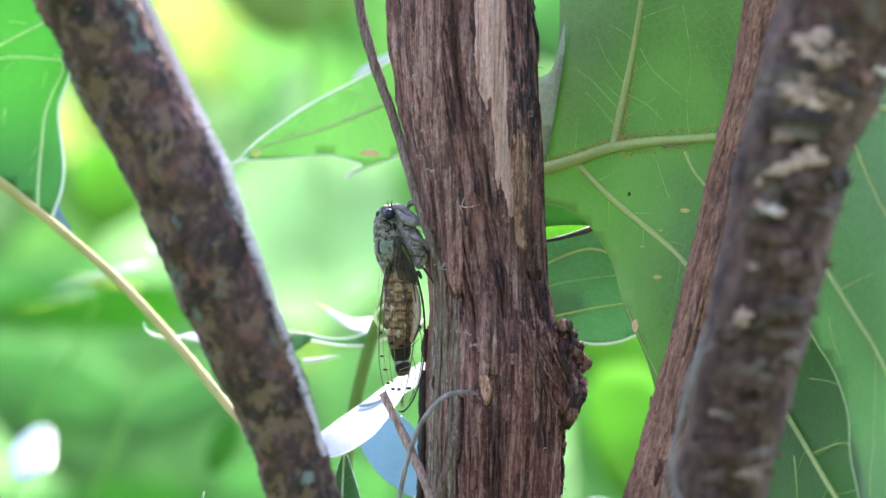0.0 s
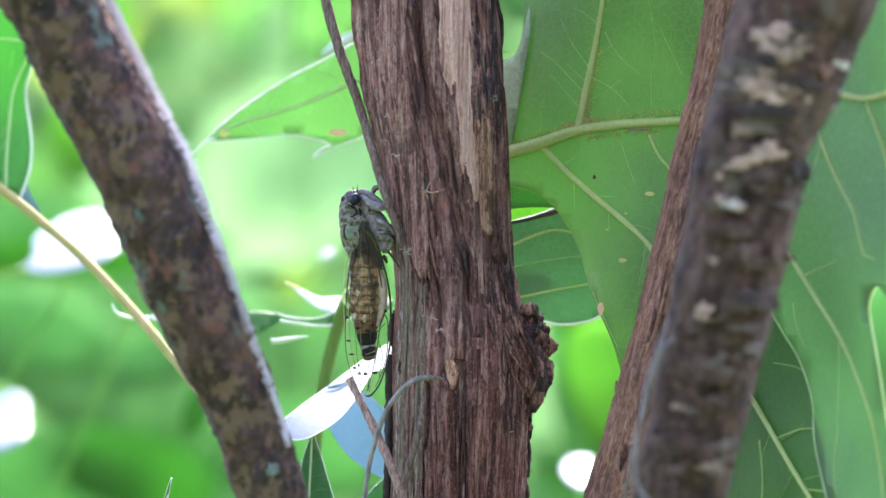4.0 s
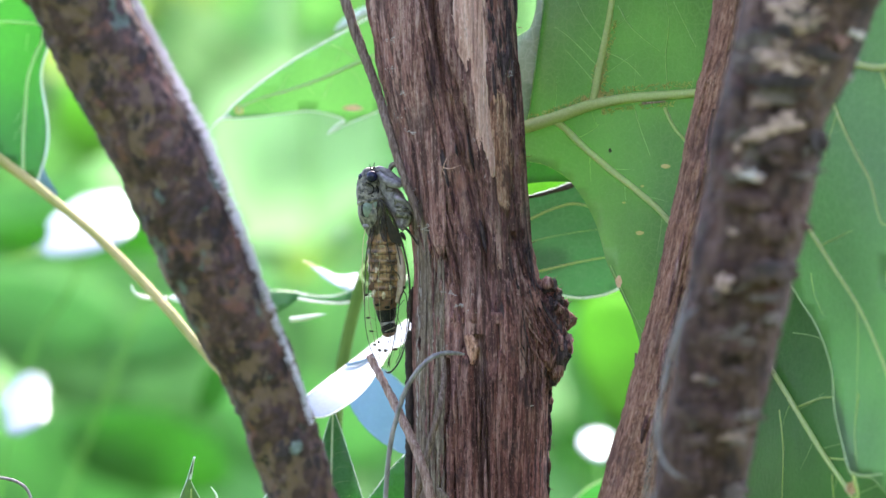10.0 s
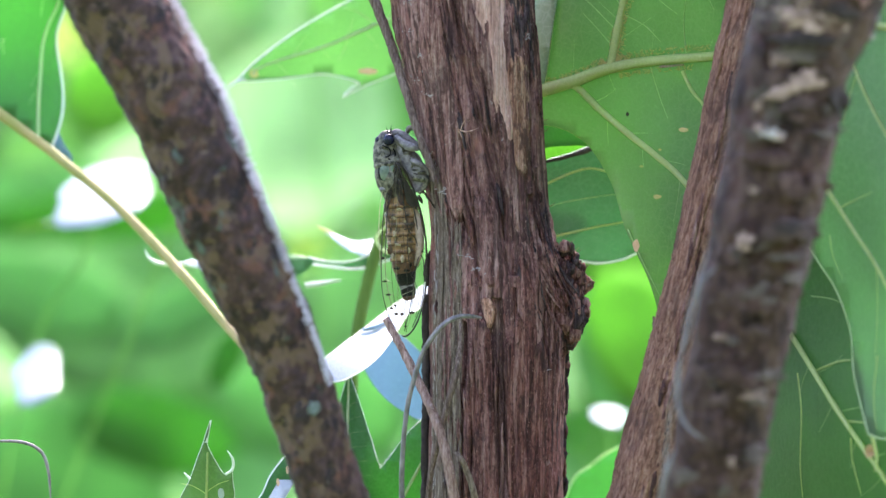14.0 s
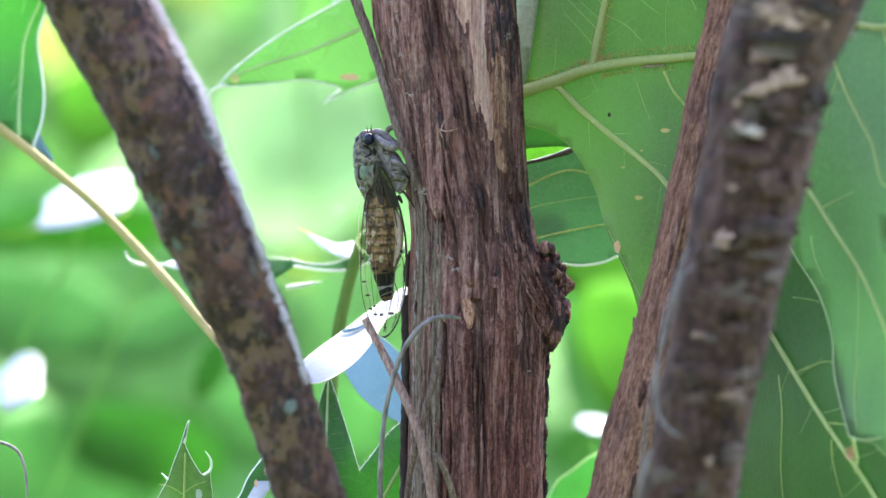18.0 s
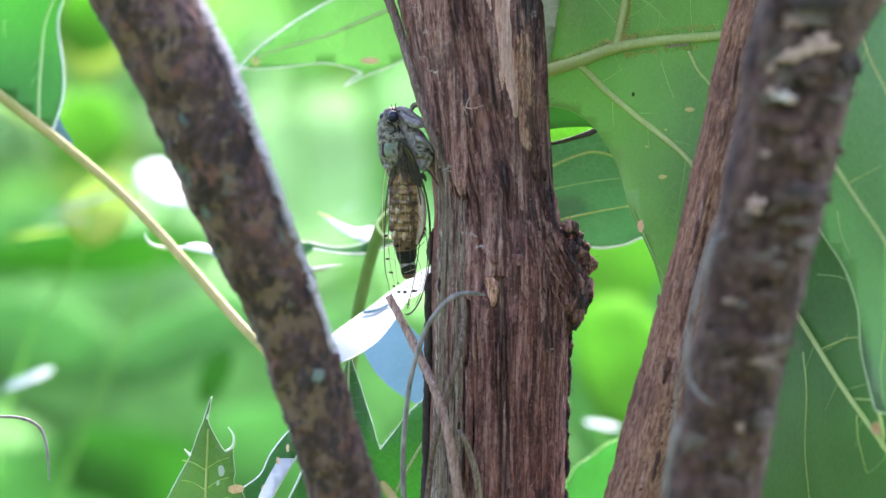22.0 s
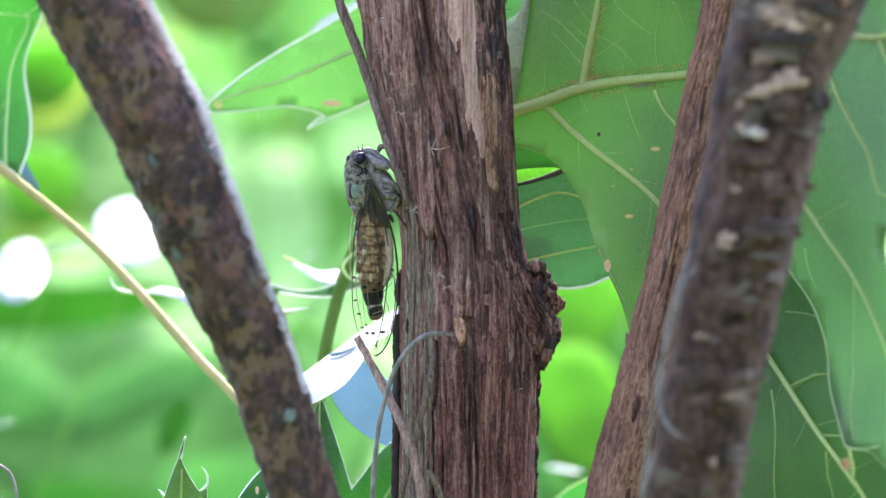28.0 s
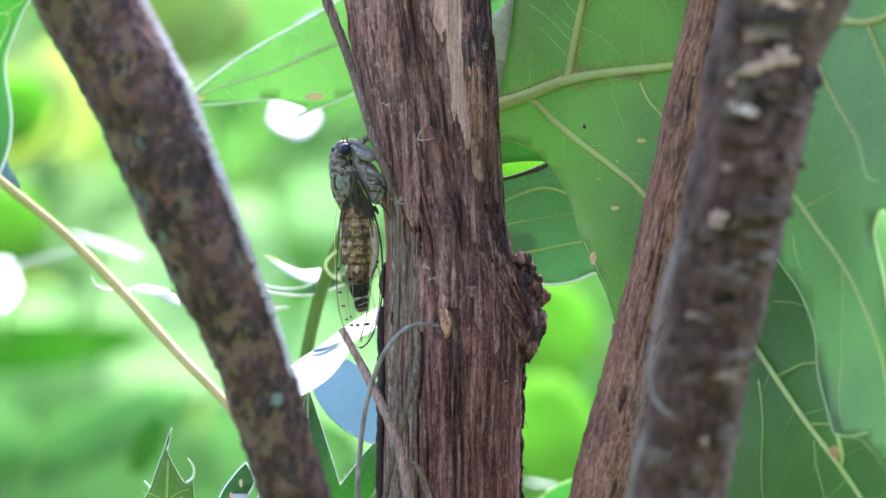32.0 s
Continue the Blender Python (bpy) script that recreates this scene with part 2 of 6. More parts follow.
# shaded copy of the leaf underside, shade put into the colours
M_LEAFSHADE = leaf_material("leaf_underside_shaded", (0.065, 0.115, 0.042), (0.10, 0.165, 0.062), (0.095, 0.265, 0.078))
M_LEAFPALE = leaf_material("leaf_underside_pale", (0.12, 0.18, 0.105), (0.19, 0.275, 0.155), (0.20, 0.46, 0.16))
M_LEAFBLUE = leaf_material("leaf_underside_bluish", (0.11, 0.20, 0.13), (0.17, 0.26, 0.18), (0.13, 0.36, 0.16))
# lit copies of the leaf green: backlight is put into the colours
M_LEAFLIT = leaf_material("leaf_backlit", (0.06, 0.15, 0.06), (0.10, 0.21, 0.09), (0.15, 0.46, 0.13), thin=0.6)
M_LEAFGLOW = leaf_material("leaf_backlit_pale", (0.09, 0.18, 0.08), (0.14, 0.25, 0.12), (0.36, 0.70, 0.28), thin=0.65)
M_VEIN = leaf_material("leaf_vein", (0.50, 0.60, 0.19), (0.66, 0.73, 0.30), (0.60, 0.76, 0.28), 0.6, 0.35, 900)
M_VEINLET = leaf_material("fine_leaf_vein", (0.34, 0.48, 0.19), (0.42, 0.55, 0.24), (0.34, 0.60, 0.22), 0.5, 0.2, 900)
M_VEINLIT = leaf_material("leaf_vein_backlit", (0.56, 0.70, 0.34), (0.70, 0.82, 0.46), (0.76, 0.95, 0.52), 0.5, 0.45, 900)
M_RUST = plain_material("rusty_leaf_hairs", (0.44, 0.37, 0.13), (0.62, 0.45, 0.18), 900, 0.9)
M_MARGIN = plain_material("leaf_margin", (0.62, 0.72, 0.55), (0.80, 0.86, 0.74), 500, 0.4)
M_STALK = plain_material("leaf_stalk", (0.30, 0.31, 0.09), (0.50, 0.37, 0.17), 160, 0.6, (1, 1, 0.3), 0.2)
M_GREENSTALK = plain_material("green_stalk", (0.065, 0.13, 0.02), (0.125, 0.21, 0.04), 200, 0.8, (1, 1, 0.3), 0.12)
# white glare on leaves is put into this pale colour
M_GLAREWHITE = leaf_material("glare_white_and_pale_leaf", (0.62, 0.70, 0.72), (0.78, 0.82, 0.84), (0.62, 0.72, 0.70), 0.25, 0.35, 1500, 0.6)
# the small leaf's whitish shine is put into its colour
M_SHINE = leaf_material("painted_shine_leaf", (0.26, 0.36, 0.43), (0.40, 0.48, 0.55), (0.26, 0.38, 0.42), 0.6, 0.3, 1500, 0.25)
# backlight is put into this lime green too
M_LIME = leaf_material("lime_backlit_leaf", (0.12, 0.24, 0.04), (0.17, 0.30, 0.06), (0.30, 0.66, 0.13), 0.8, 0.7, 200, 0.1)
# blue of the reflected sky is put into the leaf's own colour
M_BLUE = leaf_material("sky_blue_leaf", (0.13, 0.26, 0.345), (0.185, 0.335, 0.44), (0.11, 0.28, 0.29), 0.3, 0.3, 1500, 0.6)
M_BROWNSPOT = plain_material("brown_leaf_spot", (0.60, 0.34, 0.17), (0.80, 0.54, 0.35), 900, 0.8)


# ---- building helpers ----
def thing(name, label, category, group="", kind="", at=None):
    ob = new(name)
    ob.matrix_world = BASE if at is None else at
    ob.empty_display_size = 0.02
    return tagged(ob, label, category, group, kind)


def mesh_part(name, verts, faces, mat, parent, label="", smooth=True):
    me = bpy.data.meshes.new(name)
    me.from_pydata([tuple(v) for v in verts], [], faces)
    me.update()
    if smooth:
        me.shade_smooth()
    me.materials.append(mat)
    ob = new(name, me)
    ob.parent = parent
    return tagged(ob, label)


def part(name, bm, mat, parent, label="", smooth=True):
    bmesh.ops.recalc_face_normals(bm, faces=bm.faces)
    me = bpy.data.meshes.new(name)
    bm.to_mesh(me)
    bm.free()
    if smooth:
        me.shade_smooth()
    me.materials.append(mat)
    ob = new(name, me)
    ob.parent = parent
    return tagged(ob, label)


def curve_through(rows, n):
    """Rows of numbers, resampled along a smooth curve through them, n steps between each two."""
    a = np.array(rows, float)
    out = []
    for i in range(len(a) - 1):
        p0, p1, p2, p3 = a[max(i - 1, 0)], a[i], a[i + 1], a[min(i + 2, len(a) - 1)]
        for k in range(n):
            t = k / n
            out.append(0.5 * ((2 * p1) + (p2 - p0) * t + (2 * p0 - 5 * p1 + 4 * p2 - p3) * t * t
                              + (3 * p1 - p0 - 3 * p2 + p3) * t ** 3))
    out.append(a[-1])
    return out


def ring_tube(centres, radii, seg, rough=None, squash=1.0):
    """A closed tube round a line of centres. rough(place, angle, run) adds to the radius."""
    verts, faces = [], []
    n = len(centres)
    side = Vector((0, 1, 0))
    run = 0.0
    for i, c in enumerate(centres):
        way = (centres[min(i + 1, n - 1)] - centres[max(i - 1, 0)]).normalized()
        a = side.cross(way)
        if a.length < 1e-6:
            a = Vector((1, 0, 0))
        a.normalize()
        b = way.cross(a).normalized()
        side = b
        if i:
            run += (c - centres[i - 1]).length
        for k in range(seg):
            ang = 2 * math.pi * k / seg
            w = a * math.cos(ang) + b * math.sin(ang) * squash
            r = radii[i]
            if rough:
                r += rough(c + w * r, ang, run)
            verts.append(c + w * r)
    for i in range(n - 1):
        for k in range(seg):
            k2 = (k + 1) % seg
            faces.append((i * seg + k, i * seg + k2, (i + 1) * seg + k2, (i + 1) * seg + k))
    faces.append(tuple(range(seg - 1, -1, -1)))
    faces.append(tuple((n - 1) * seg + k for k in range(seg)))
    return verts, faces


def stick(name, rows, mat, parent, n=6, seg=10, label="", wobble=0.0, freq=400.0):
    """A thin stem through rows of (x, y, depth, radius), all but the depth in drawing units."""
    rr = curve_through(rows, n)
    cs = [pt(r[0], r[1], r[2]) for r in rr]
    rad = [max(r[3], 0.2) * UNIT for r in rr]
    rough = (lambda p, a, s: wobble * UNIT * noise.noise(p * freq)) if wobble else None
    v, f = ring_tube(cs, rad, seg, rough)
    return mesh_part(name, v, f, mat, parent, label)


def smooth_outline(points, n=5):
    """A closed outline through points; a third number 1 marks a sharp corner."""
    out = []
    m = len(points)
    for i in range(m):
        p0, p1, p2, p3 = (points[(i + j) % m] for j in (-1, 0, 1, 2))
        a, b = np.array(p1[:2], float), np.array(p2[:2], float)
        ta = (b - np.array(p0[:2], float)) * 0.5 if len(p1) < 3 else (b - a) * 0.6
        tb = (np.array(p3[:2], float) - a) * 0.5 if len(p2) < 3 else (b - a) * 0.6
        size = np.linalg.norm(b - a)
        for v in (ta, tb):
            ln = np.linalg.norm(v)
            if ln > size:
                v *= size / ln
        for k in range(n):
            t = k / n
            h = (2 * t ** 3 - 3 * t * t + 1) * a + (t ** 3 - 2 * t * t + t) * ta + (-2 * t ** 3 + 3 * t * t) * b + (t ** 3 - t * t) * tb
            out.append((h[0], h[1]))
    return out


def sheet(name, outline, depth, mat, parent, label="", step=30, thick=0.00018, n=5):
    """A thin blade with the given outline, bent by depth(x, y) in metres."""
    ring = smooth_outline(outline, n)
    bm = bmesh.new()
    bm.faces.new([bm.verts.new((x, y, 0)) for x, y in ring])
    xs, ys = [p[0] for p in ring], [p[1] for p in ring]
    for axis, lo, hi in ((0, min(xs), max(xs)), (1, min(ys), max(ys))):
        c = lo + step
        while c < hi:
            co, no = [0, 0, 0], [0, 0, 0]
            co[axis], no[axis] = c, 1
            bmesh.ops.bisect_plane(bm, geom=bm.verts[:] + bm.edges[:] + bm.faces[:], plane_co=co, plane_no=no, dist=0.01)
            c += step
    bmesh.ops.triangulate(bm, faces=[f for f in bm.faces if len(f.verts) > 4])
    for v in bm.verts:
        v.co = pt(v.co.x, v.co.y, depth(v.co.x, v.co.y))
    ob = part(name, bm, mat, parent, label)
    if thick:
        so = ob.modifiers.new("thickness", "SOLIDIFY")
        so.thickness, so.offset = thick, 1.0
    return ob


def margin(outline, depth, parent, r=1.8, mat=None, n=5, name="leaf_margin"):
    ring = smooth_outline(outline, n)
    ring.append(ring[0])
    cs = [pt(x, y, depth(x, y)) for x, y in ring]
    v, f = ring_tube(cs, [r * UNIT] * len(cs), 6)
    return mesh_part(name, v, f, mat or M_MARGIN, parent, "pale thickened leaf edge")


def vein(points, depth, r0, r1, parent, mat, lift=0.0007, name="vein", n=6):
    rr = curve_through(points, n)
    m = len(rr)
    cs = [pt(p[0], p[1], depth(p[0], p[1]) - lift * (1 - 0.5 * i / m)) for i, p in enumerate(rr)]
    v, f = ring_tube(cs, [(r0 + (r1 - r0) * i / (m - 1)) * UNIT for i in range(m)], 8)
    return mesh_part(name, v, f, mat, parent)


# ---- ground ----
m_ground, nt, sh, _ = material("grass_ground")
g = noise_at(nt, 3.0, (1, 1, 1), 6, 0.7)
nt.links.new(ramp(nt, g, [(0.3, (0.035, 0.075, 0.018)), (0.7, (0.09, 0.15, 0.04))]), sh.inputs["Base Color"])
sh.inputs["Roughness"].default_value = 0.95
bump(nt, noise_at(nt, 40, (1, 1, 1), 6), sh, 0.8, 0.02)
gv, gf = [], []
edge = [-2000, -200, -40, -12, -6, -3, -1.5, 0, 1.5, 3, 6, 12, 40, 200, 2000]
for yy in edge:
    for xx in edge:
        gv.append((xx, yy, 0.04 * noise.noise(Vector((xx, yy, 0)) * 0.6) if abs(xx) < 20 and abs(yy) < 20 else 0))
ne = len(edge)
for i in range(ne - 1):
    for k in range(ne - 1):
        gf.append((i * ne + k, i * ne + k + 1, (i + 1) * ne + k + 1, (i + 1) * ne + k))
ground = mesh_part("ground", gv, gf, m_ground, None)
tagged(ground, "rough green grassy ground under the shrubs", "ground", kind="structure")

# ---- the shrub: fibrous main stem and its side stems ----
shrub = thing("shrub", "old shrub with shredding reddish-brown fibrous bark stems", "shrub")

EDGE_L = [(-300, 612), (-120, 628), (0, 640), (100, 656), (200, 681), (300, 699), (400, 712), (450, 716), (550, 714), (620, 713), (800, 712), (900, 711), (1100, 708)]
EDGE_R = [(-300, 884), (-120, 890), (0, 897), (100, 902), (200, 908), (300, 915), (400, 923), (480, 938), (560, 952), (650, 955), (720, 953), (800, 950), (900, 950), (1100, 948)]


def trunk_edges(y):
    return np.interp(y, *zip(*EDGE_L)), np.interp(y, *zip(*EDGE_R))


def crack(x, y, line, wide):
    """How deep a crack that runs down the line cuts at (x, y): 0 to 1."""
    cx = np.interp(y, [p[1] for p in line], [p[0] for p in line])
    if not line[0][1] <= y <= line[-1][1]:
        return 0.0
    return math.exp(-((x - cx) / wide) ** 2)


CRACKS = [([(736, -200), (744, 0), (754, 60), (764, 104), (779, 165), (800, 250), (822, 330), (842, 420), (856, 520)], 7),
          ([(705, -200), (722, 100), (742, 220), (752, 330), (775, 470)], 4),
          ([(800, 120), (818, 260), (838, 350), (848, 460)], 3),
          ([(760, 300), (778, 400), (790, 470), (800, 590)], 3),
          ([(825, 560), (832, 640), (836, 780), (838, 1000)], 9),
          ([(768, 600), (774, 680), (760, 760), (752, 900), (745, 1000)], 6),
          ([(890, 380), (905, 460), (918, 560), (915, 700), (908, 900)], 4),
          ([(880, -200), (890, 60), (893, 200), (898, 330)], 4),
          ([(860, 540), (868, 640), (872, 800), (874, 1000)], 3),
          ([(800, 600), (806, 720), (812, 850), (812, 1000)], 3),
          ([(695, 300), (725, 420), (735, 560), (728, 720), (720, 960)], 4)]


def trunk_height(p, ang, x, y):
    """Relief of the bark, in drawing units."""
    wx = p.x + 0.0011 * noise.noise(Vector((p.x * 90, p.y * 90, p.z * 70)))
    across = Vector((wx * 420, p.y * 420, p.z * 13))
    ridge = 1 - abs(noise.noise(across))
    fine = noise.noise(Vector((wx * 1300, p.y * 1300, p.z * 60)))
    mid = noise.noise(Vector((wx * 800 + 7, p.y * 800, p.z * 26)))
    lump = noise.noise(Vector((p.x * 60, p.y * 60, p.z * 45 + 3)))
    h = 8.0 * (ridge - 0.7) + 3.2 * fine + 5.0 * mid + 3.0 * lump
    if ang < 0.35:
        for line, wide in CRACKS:
            h -= (17.0 if y > 130 or wide < 7 else 34.0) * crack(x, y, line, wide)
    return h


def build_trunk():
    ys = [-3200, -1500, -700, -300] + list(np.linspace(-260, 1080, 430)) + [1200, 1500, 2200, 4000, 7500, 12900]
    seg = 220
    verts, faces = [], []
    for y in ys:
        lo, hi = trunk_edges(min(max(y, -300), 1100))
        if y > 1100:
            lo, hi = lo - (y - 1100) * 0.004, hi + (y - 1100) * 0.004
        cx, half = (lo + hi) / 2, (hi - lo) / 2
        if y < -300:
            half *= max(0.35, 1 + (y + 300) / 5000)
        for k in range(seg):
            ang = 2 * math.pi * k / seg
            ca, sa = math.cos(ang), math.sin(ang)
            # a slightly flattened, corner-worn section
            r = half * (1 - 0.05 * math.cos(3 * ang + 0.7))
            x = cx + ca * r
            p = Vector(((x - 784) * UNIT, sa * r * 0.85 * UNIT, (441 - y) * UNIT))
            if -290 < y < 1100:
                h = trunk_height(p, sa, x, y)
                if sa > 0.4:
                    h *= 0.6
                p += Vector((ca, sa, 0)) * h * UNIT
            verts.append(p)
    n = len(ys)
    for i in range(n - 1):
        for k in range(seg):
            k2 = (k + 1) % seg
            faces.append((i * seg + k, (i + 1) * seg + k, (i + 1) * seg + k2, i * seg + k2))
    faces.append(tuple(range(seg)))
    faces.append(tuple((n - 1) * seg + k for k in range(seg - 1, -1, -1)))
    return mesh_part("main_stem", verts, faces, M_TRUNK, shrub, "upright stem with deep cracks in fibrous bark", smooth=True)


main_stem = build_trunk()


def front(x, y):
    """Depth of the main stem's front face at (x, y)."""
    lo, hi = trunk_edges(y)
    u = min(1, abs((x - (lo + hi) / 2) / ((hi - lo) / 2)))
    return -0.85 * UNIT * (hi - lo) / 2 * math.sqrt(max(0.0, 1 - u * u))


def bark_strip(rows, mat, name="bark_strip", proud=3.0, seed=0, label="", nw=9, nl=10):
    """A sliver of bark on the main stem: rows of (x, y, half width); ragged, raised, with real edges."""
    rr = curve_through(rows, nl)
    m = len(rr)
    verts, faces = [], []
    for lay in (0, 1):
        for i, (x, y, w) in enumerate(rr):
            end = min(1, min(i, m - 1 - i) / 6)
            for k in range(nw):
                u = k / (nw - 1) * 2 - 1
                edge = 1 + 0.35 * noise.noise(Vector((seed * 9 + (3 if u > 0 else 0), y * 0.03, 0))) + 0.15 * noise.noise(Vector((seed * 5 + (8 if u > 0 else 0), y * 0.15, 2)))
                tear = min(1, (rr[-1][1] - rr[0][1]) / 120) * 0.5 + 0.5 * noise.noise(Vector((seed * 3 + u * 2.2, 4.4, 1.0)))
                yy = y + (6 - i) * 5 * tear * (i < 6) - (i - m + 7) * 5 * tear * (i > m - 7)
                xx = x + u * w * edge * (0.3 + 0.7 * min(1, min(i, m - 1 - i) / 6))
                lift = end * ((proud + 5) * (1 - 0.55 * u * u) + 4.0 * noise.noise(Vector((xx * 0.09, y * 0.006, seed))) + 2.0 * noise.noise(Vector((xx * 0.25, y * 0.02, seed)))) - 5 * (1 - end)
                verts.append(pt(xx, yy, front(xx, yy) - (lift * UNIT if lay == 0 else -3 * UNIT)))
    def vi(lay, i, k):
        return (lay * m + i) * nw + k
    for i in range(m - 1):
        for k in range(nw - 1):
            faces.append((vi(0, i, k), vi(0, i + 1, k), vi(0, i + 1, k + 1), vi(0, i, k + 1)))
        for k in (0, nw - 1):
            q = (vi(0, i, k), vi(1, i, k), vi(1, i + 1, k), vi(0, i + 1, k))
            faces.append(q if k == 0 else q[::-1])
    for i in (0, m - 1):
        for k in range(nw - 1):
            faces.append((vi(0, i, k), vi(0, i, k + 1), vi(1, i, k + 1), vi(1, i, k)))
    return mesh_part(name, verts, faces, mat, shrub, label)


bark_strip([(802, -240, 32), (812, 0, 30), (826, 100, 25), (834, 185, 19), (847, 250, 11), (854, 310, 3)], M_BARE, "bare_wood", 6.0, 1, "pale pinkish bare wood under lost bark", nw=13)
bark_strip([(856, 104, 8), (862, 160, 19), (868, 230, 19), (873, 300, 13), (879, 380, 4)], M_TAN, "bare_wood", 6.5, 2, "orange-tan wood flecked with dark bark", nw=13)


def grey_fibres(count, seed):
    """Weathered fibres that thin out from the stem's edge inwards."""
    rg = random.Random(seed)
    verts, faces = [], []
    for _ in range(count):
        y0 = rg.uniform(300, 960)
        ln = rg.uniform(40, 150)
        off = 3 + 50 * rg.random() ** 1.7
        if y0 < 420:
            off *= 0.5
        thick = rg.uniform(1.0, 2.8)
        up = rg.uniform(0, 4)
        rows = []
        for k in range(5):
            y = y0 + ln * k / 4
            x = trunk_edges(y)[0] + off + rg.uniform(-0.8, 0.8)
            rows.append((x, y, front(x, y) - up * UNIT, thick * (0.3, 0.9, 1.0, 0.8, 0.2)[k]))
        rr = curve_through(rows, 4)
        v, f = ring_tube([pt(*r[:3]) for r in rr], [r[3] * UNIT for r in rr], 6, lambda p, a, q: 0.6 * UNIT * noise.noise(p * 1500))
        o = len(verts)
        verts += v
        faces += [tuple(o + k for k in face) for face in f]
    return tagged(mesh_part("fibre_mat", verts, faces, M_GREYSIDE, shrub, "weathered grey fibres along the stem's edge"), kind="stuff")


grey_fibres(420, 31)
bark_strip([(766, -240, 10), (772, 0, 11), (800, 110, 12), (832, 210, 11), (850, 300, 10), (864, 400, 8), (870, 480, 4)], M_STRIP, "bark_strip", 5.5, 4, nw=11)
bark_strip([(686, -240, 30), (698, 0, 30), (712, 120, 28), (738, 260, 26), (752, 360, 18), (764, 440, 8)], M_STRIP, "bark_strip", 4.0, 5, nw=13)
bark_strip([(660, -240, 14), (668, 20, 15), (682, 140, 15), (704, 260, 13), (716, 340, 8)], M_TRUNK, "bark_strip", 4.0, 6)
bark_strip([(792, 350, 8), (806, 430, 14), (814, 510, 14), (822, 560, 8)], M_STRIP, "bark_strip", 4.5, 7)
# lower strips: redder bark, with the lower stem's shade in its colour
bark_strip([(800, 565, 8), (806, 640, 13), (812, 760, 14), (816, 900, 12), (816, 1040, 12)], M_DARKRED, "bark_strip", 5.0, 8, nw=11)
bark_strip([(804, 552, 4), (811, 568, 10), (816, 584, 12), (816, 602, 8), (812, 626, 3)], M_TAN, "bark_chip", 5.0, 9, "orange-tan chip of broken bark")
bark_strip([(868, 440, 8), (884, 540, 14), (890, 650, 16), (888, 800, 16), (886, 1040, 15)], M_DARKRED, "bark_strip", 4.5, 10, nw=11)
bark_strip([(848, 600, 6), (852, 690, 11), (854, 800, 9), (856, 1000, 9)], M_DARKRED, "bark_strip", 4.0, 11)
bark_strip([(928, 640, 4), (926, 720, 7), (922, 840, 8), (920, 1040, 7)], M_DARKRED, "bark_strip", 4.0, 12)
bark_strip([(785, 620, 4), (782, 700, 6), (776, 800, 7), (774, 960, 5)], M_DARKRED, "bark_strip", 5.0, 13)
for k, rows in enumerate(([(858, 480, 3), (860, 560, 5), (859, 700, 5), (857, 900, 5), (856, 1040, 5)], [(868, 560, 5), (870, 640, 9), (871, 760, 9), (870, 900, 9), (868, 1040, 8)],
                          [(906, 600, 6), (908, 690, 11), (907, 800, 12), (904, 920, 11), (903, 1040, 10)], [(938, 660, 5), (939, 740, 8), (937, 860, 9), (936, 1040, 8)], [(776, 640, 4), (790, 740, 9), (794, 860, 10), (794, 1040, 9)])):
    bark_strip(rows, M_DARKRED, "bark_strip", (0.0, 5.5, 7.5, 2.0, 1.0)[k], 70 + k, nw=9)
rb = random.Random(6)
for i in range(46):
    y0, ln, off = rb.uniform(-120, 105), rb.uniform(24, 70), rb.uniform(-22, 20)
    stick("charred_splinter", [(866 + off * 0.9 + (y0 + ln * k / 3) * 0.07, y0 + ln * k / 3, front(866 + off, y0) - rb.uniform(2, 5) * UNIT, (0.6, 2.8, 3.0, 0.5)[k]) for k in range(4)], M_BURNT, shrub, 4, 6, "blackened sliver of bark", 1.2, 1500)
# tufts of pale web and fuzz caught on the bark
rw = random.Random(23)
for x, y, w in ((770, 486, 15), (812, 518, 8), (905, 690, 18), (690, 130, 12), (700, 200, 13), (880, 98, 8), (668, 35, 8), (668, 90, 8), (682, 170, 9), (706, 300, 8), (726, 372, 9), (790, 510, 7)):
    for k in range(9):
        xx, yy = x + rw.uniform(-w, w), y + rw.uniform(-4, 4)
        a, ln = rw.gauss(0, 0.5), rw.uniform(3, 8)
        stick("web_tuft", [(px, py, front(px, py) - rw.uniform(5, 9) * UNIT, r) for px, py, r in ((xx, yy, 0.4), (xx + math.cos(a) * ln * 0.5, yy + math.sin(a) * ln, 0.9), (xx + math.cos(a) * ln, yy + math.sin(a) * ln * 0.6, 0.3))], M_WHITEFLAKE, shrub, 3, 5, "pale fuzz on bark")

# long fibres and splinters of the shredding bark, along the grain
rs = random.Random(4)
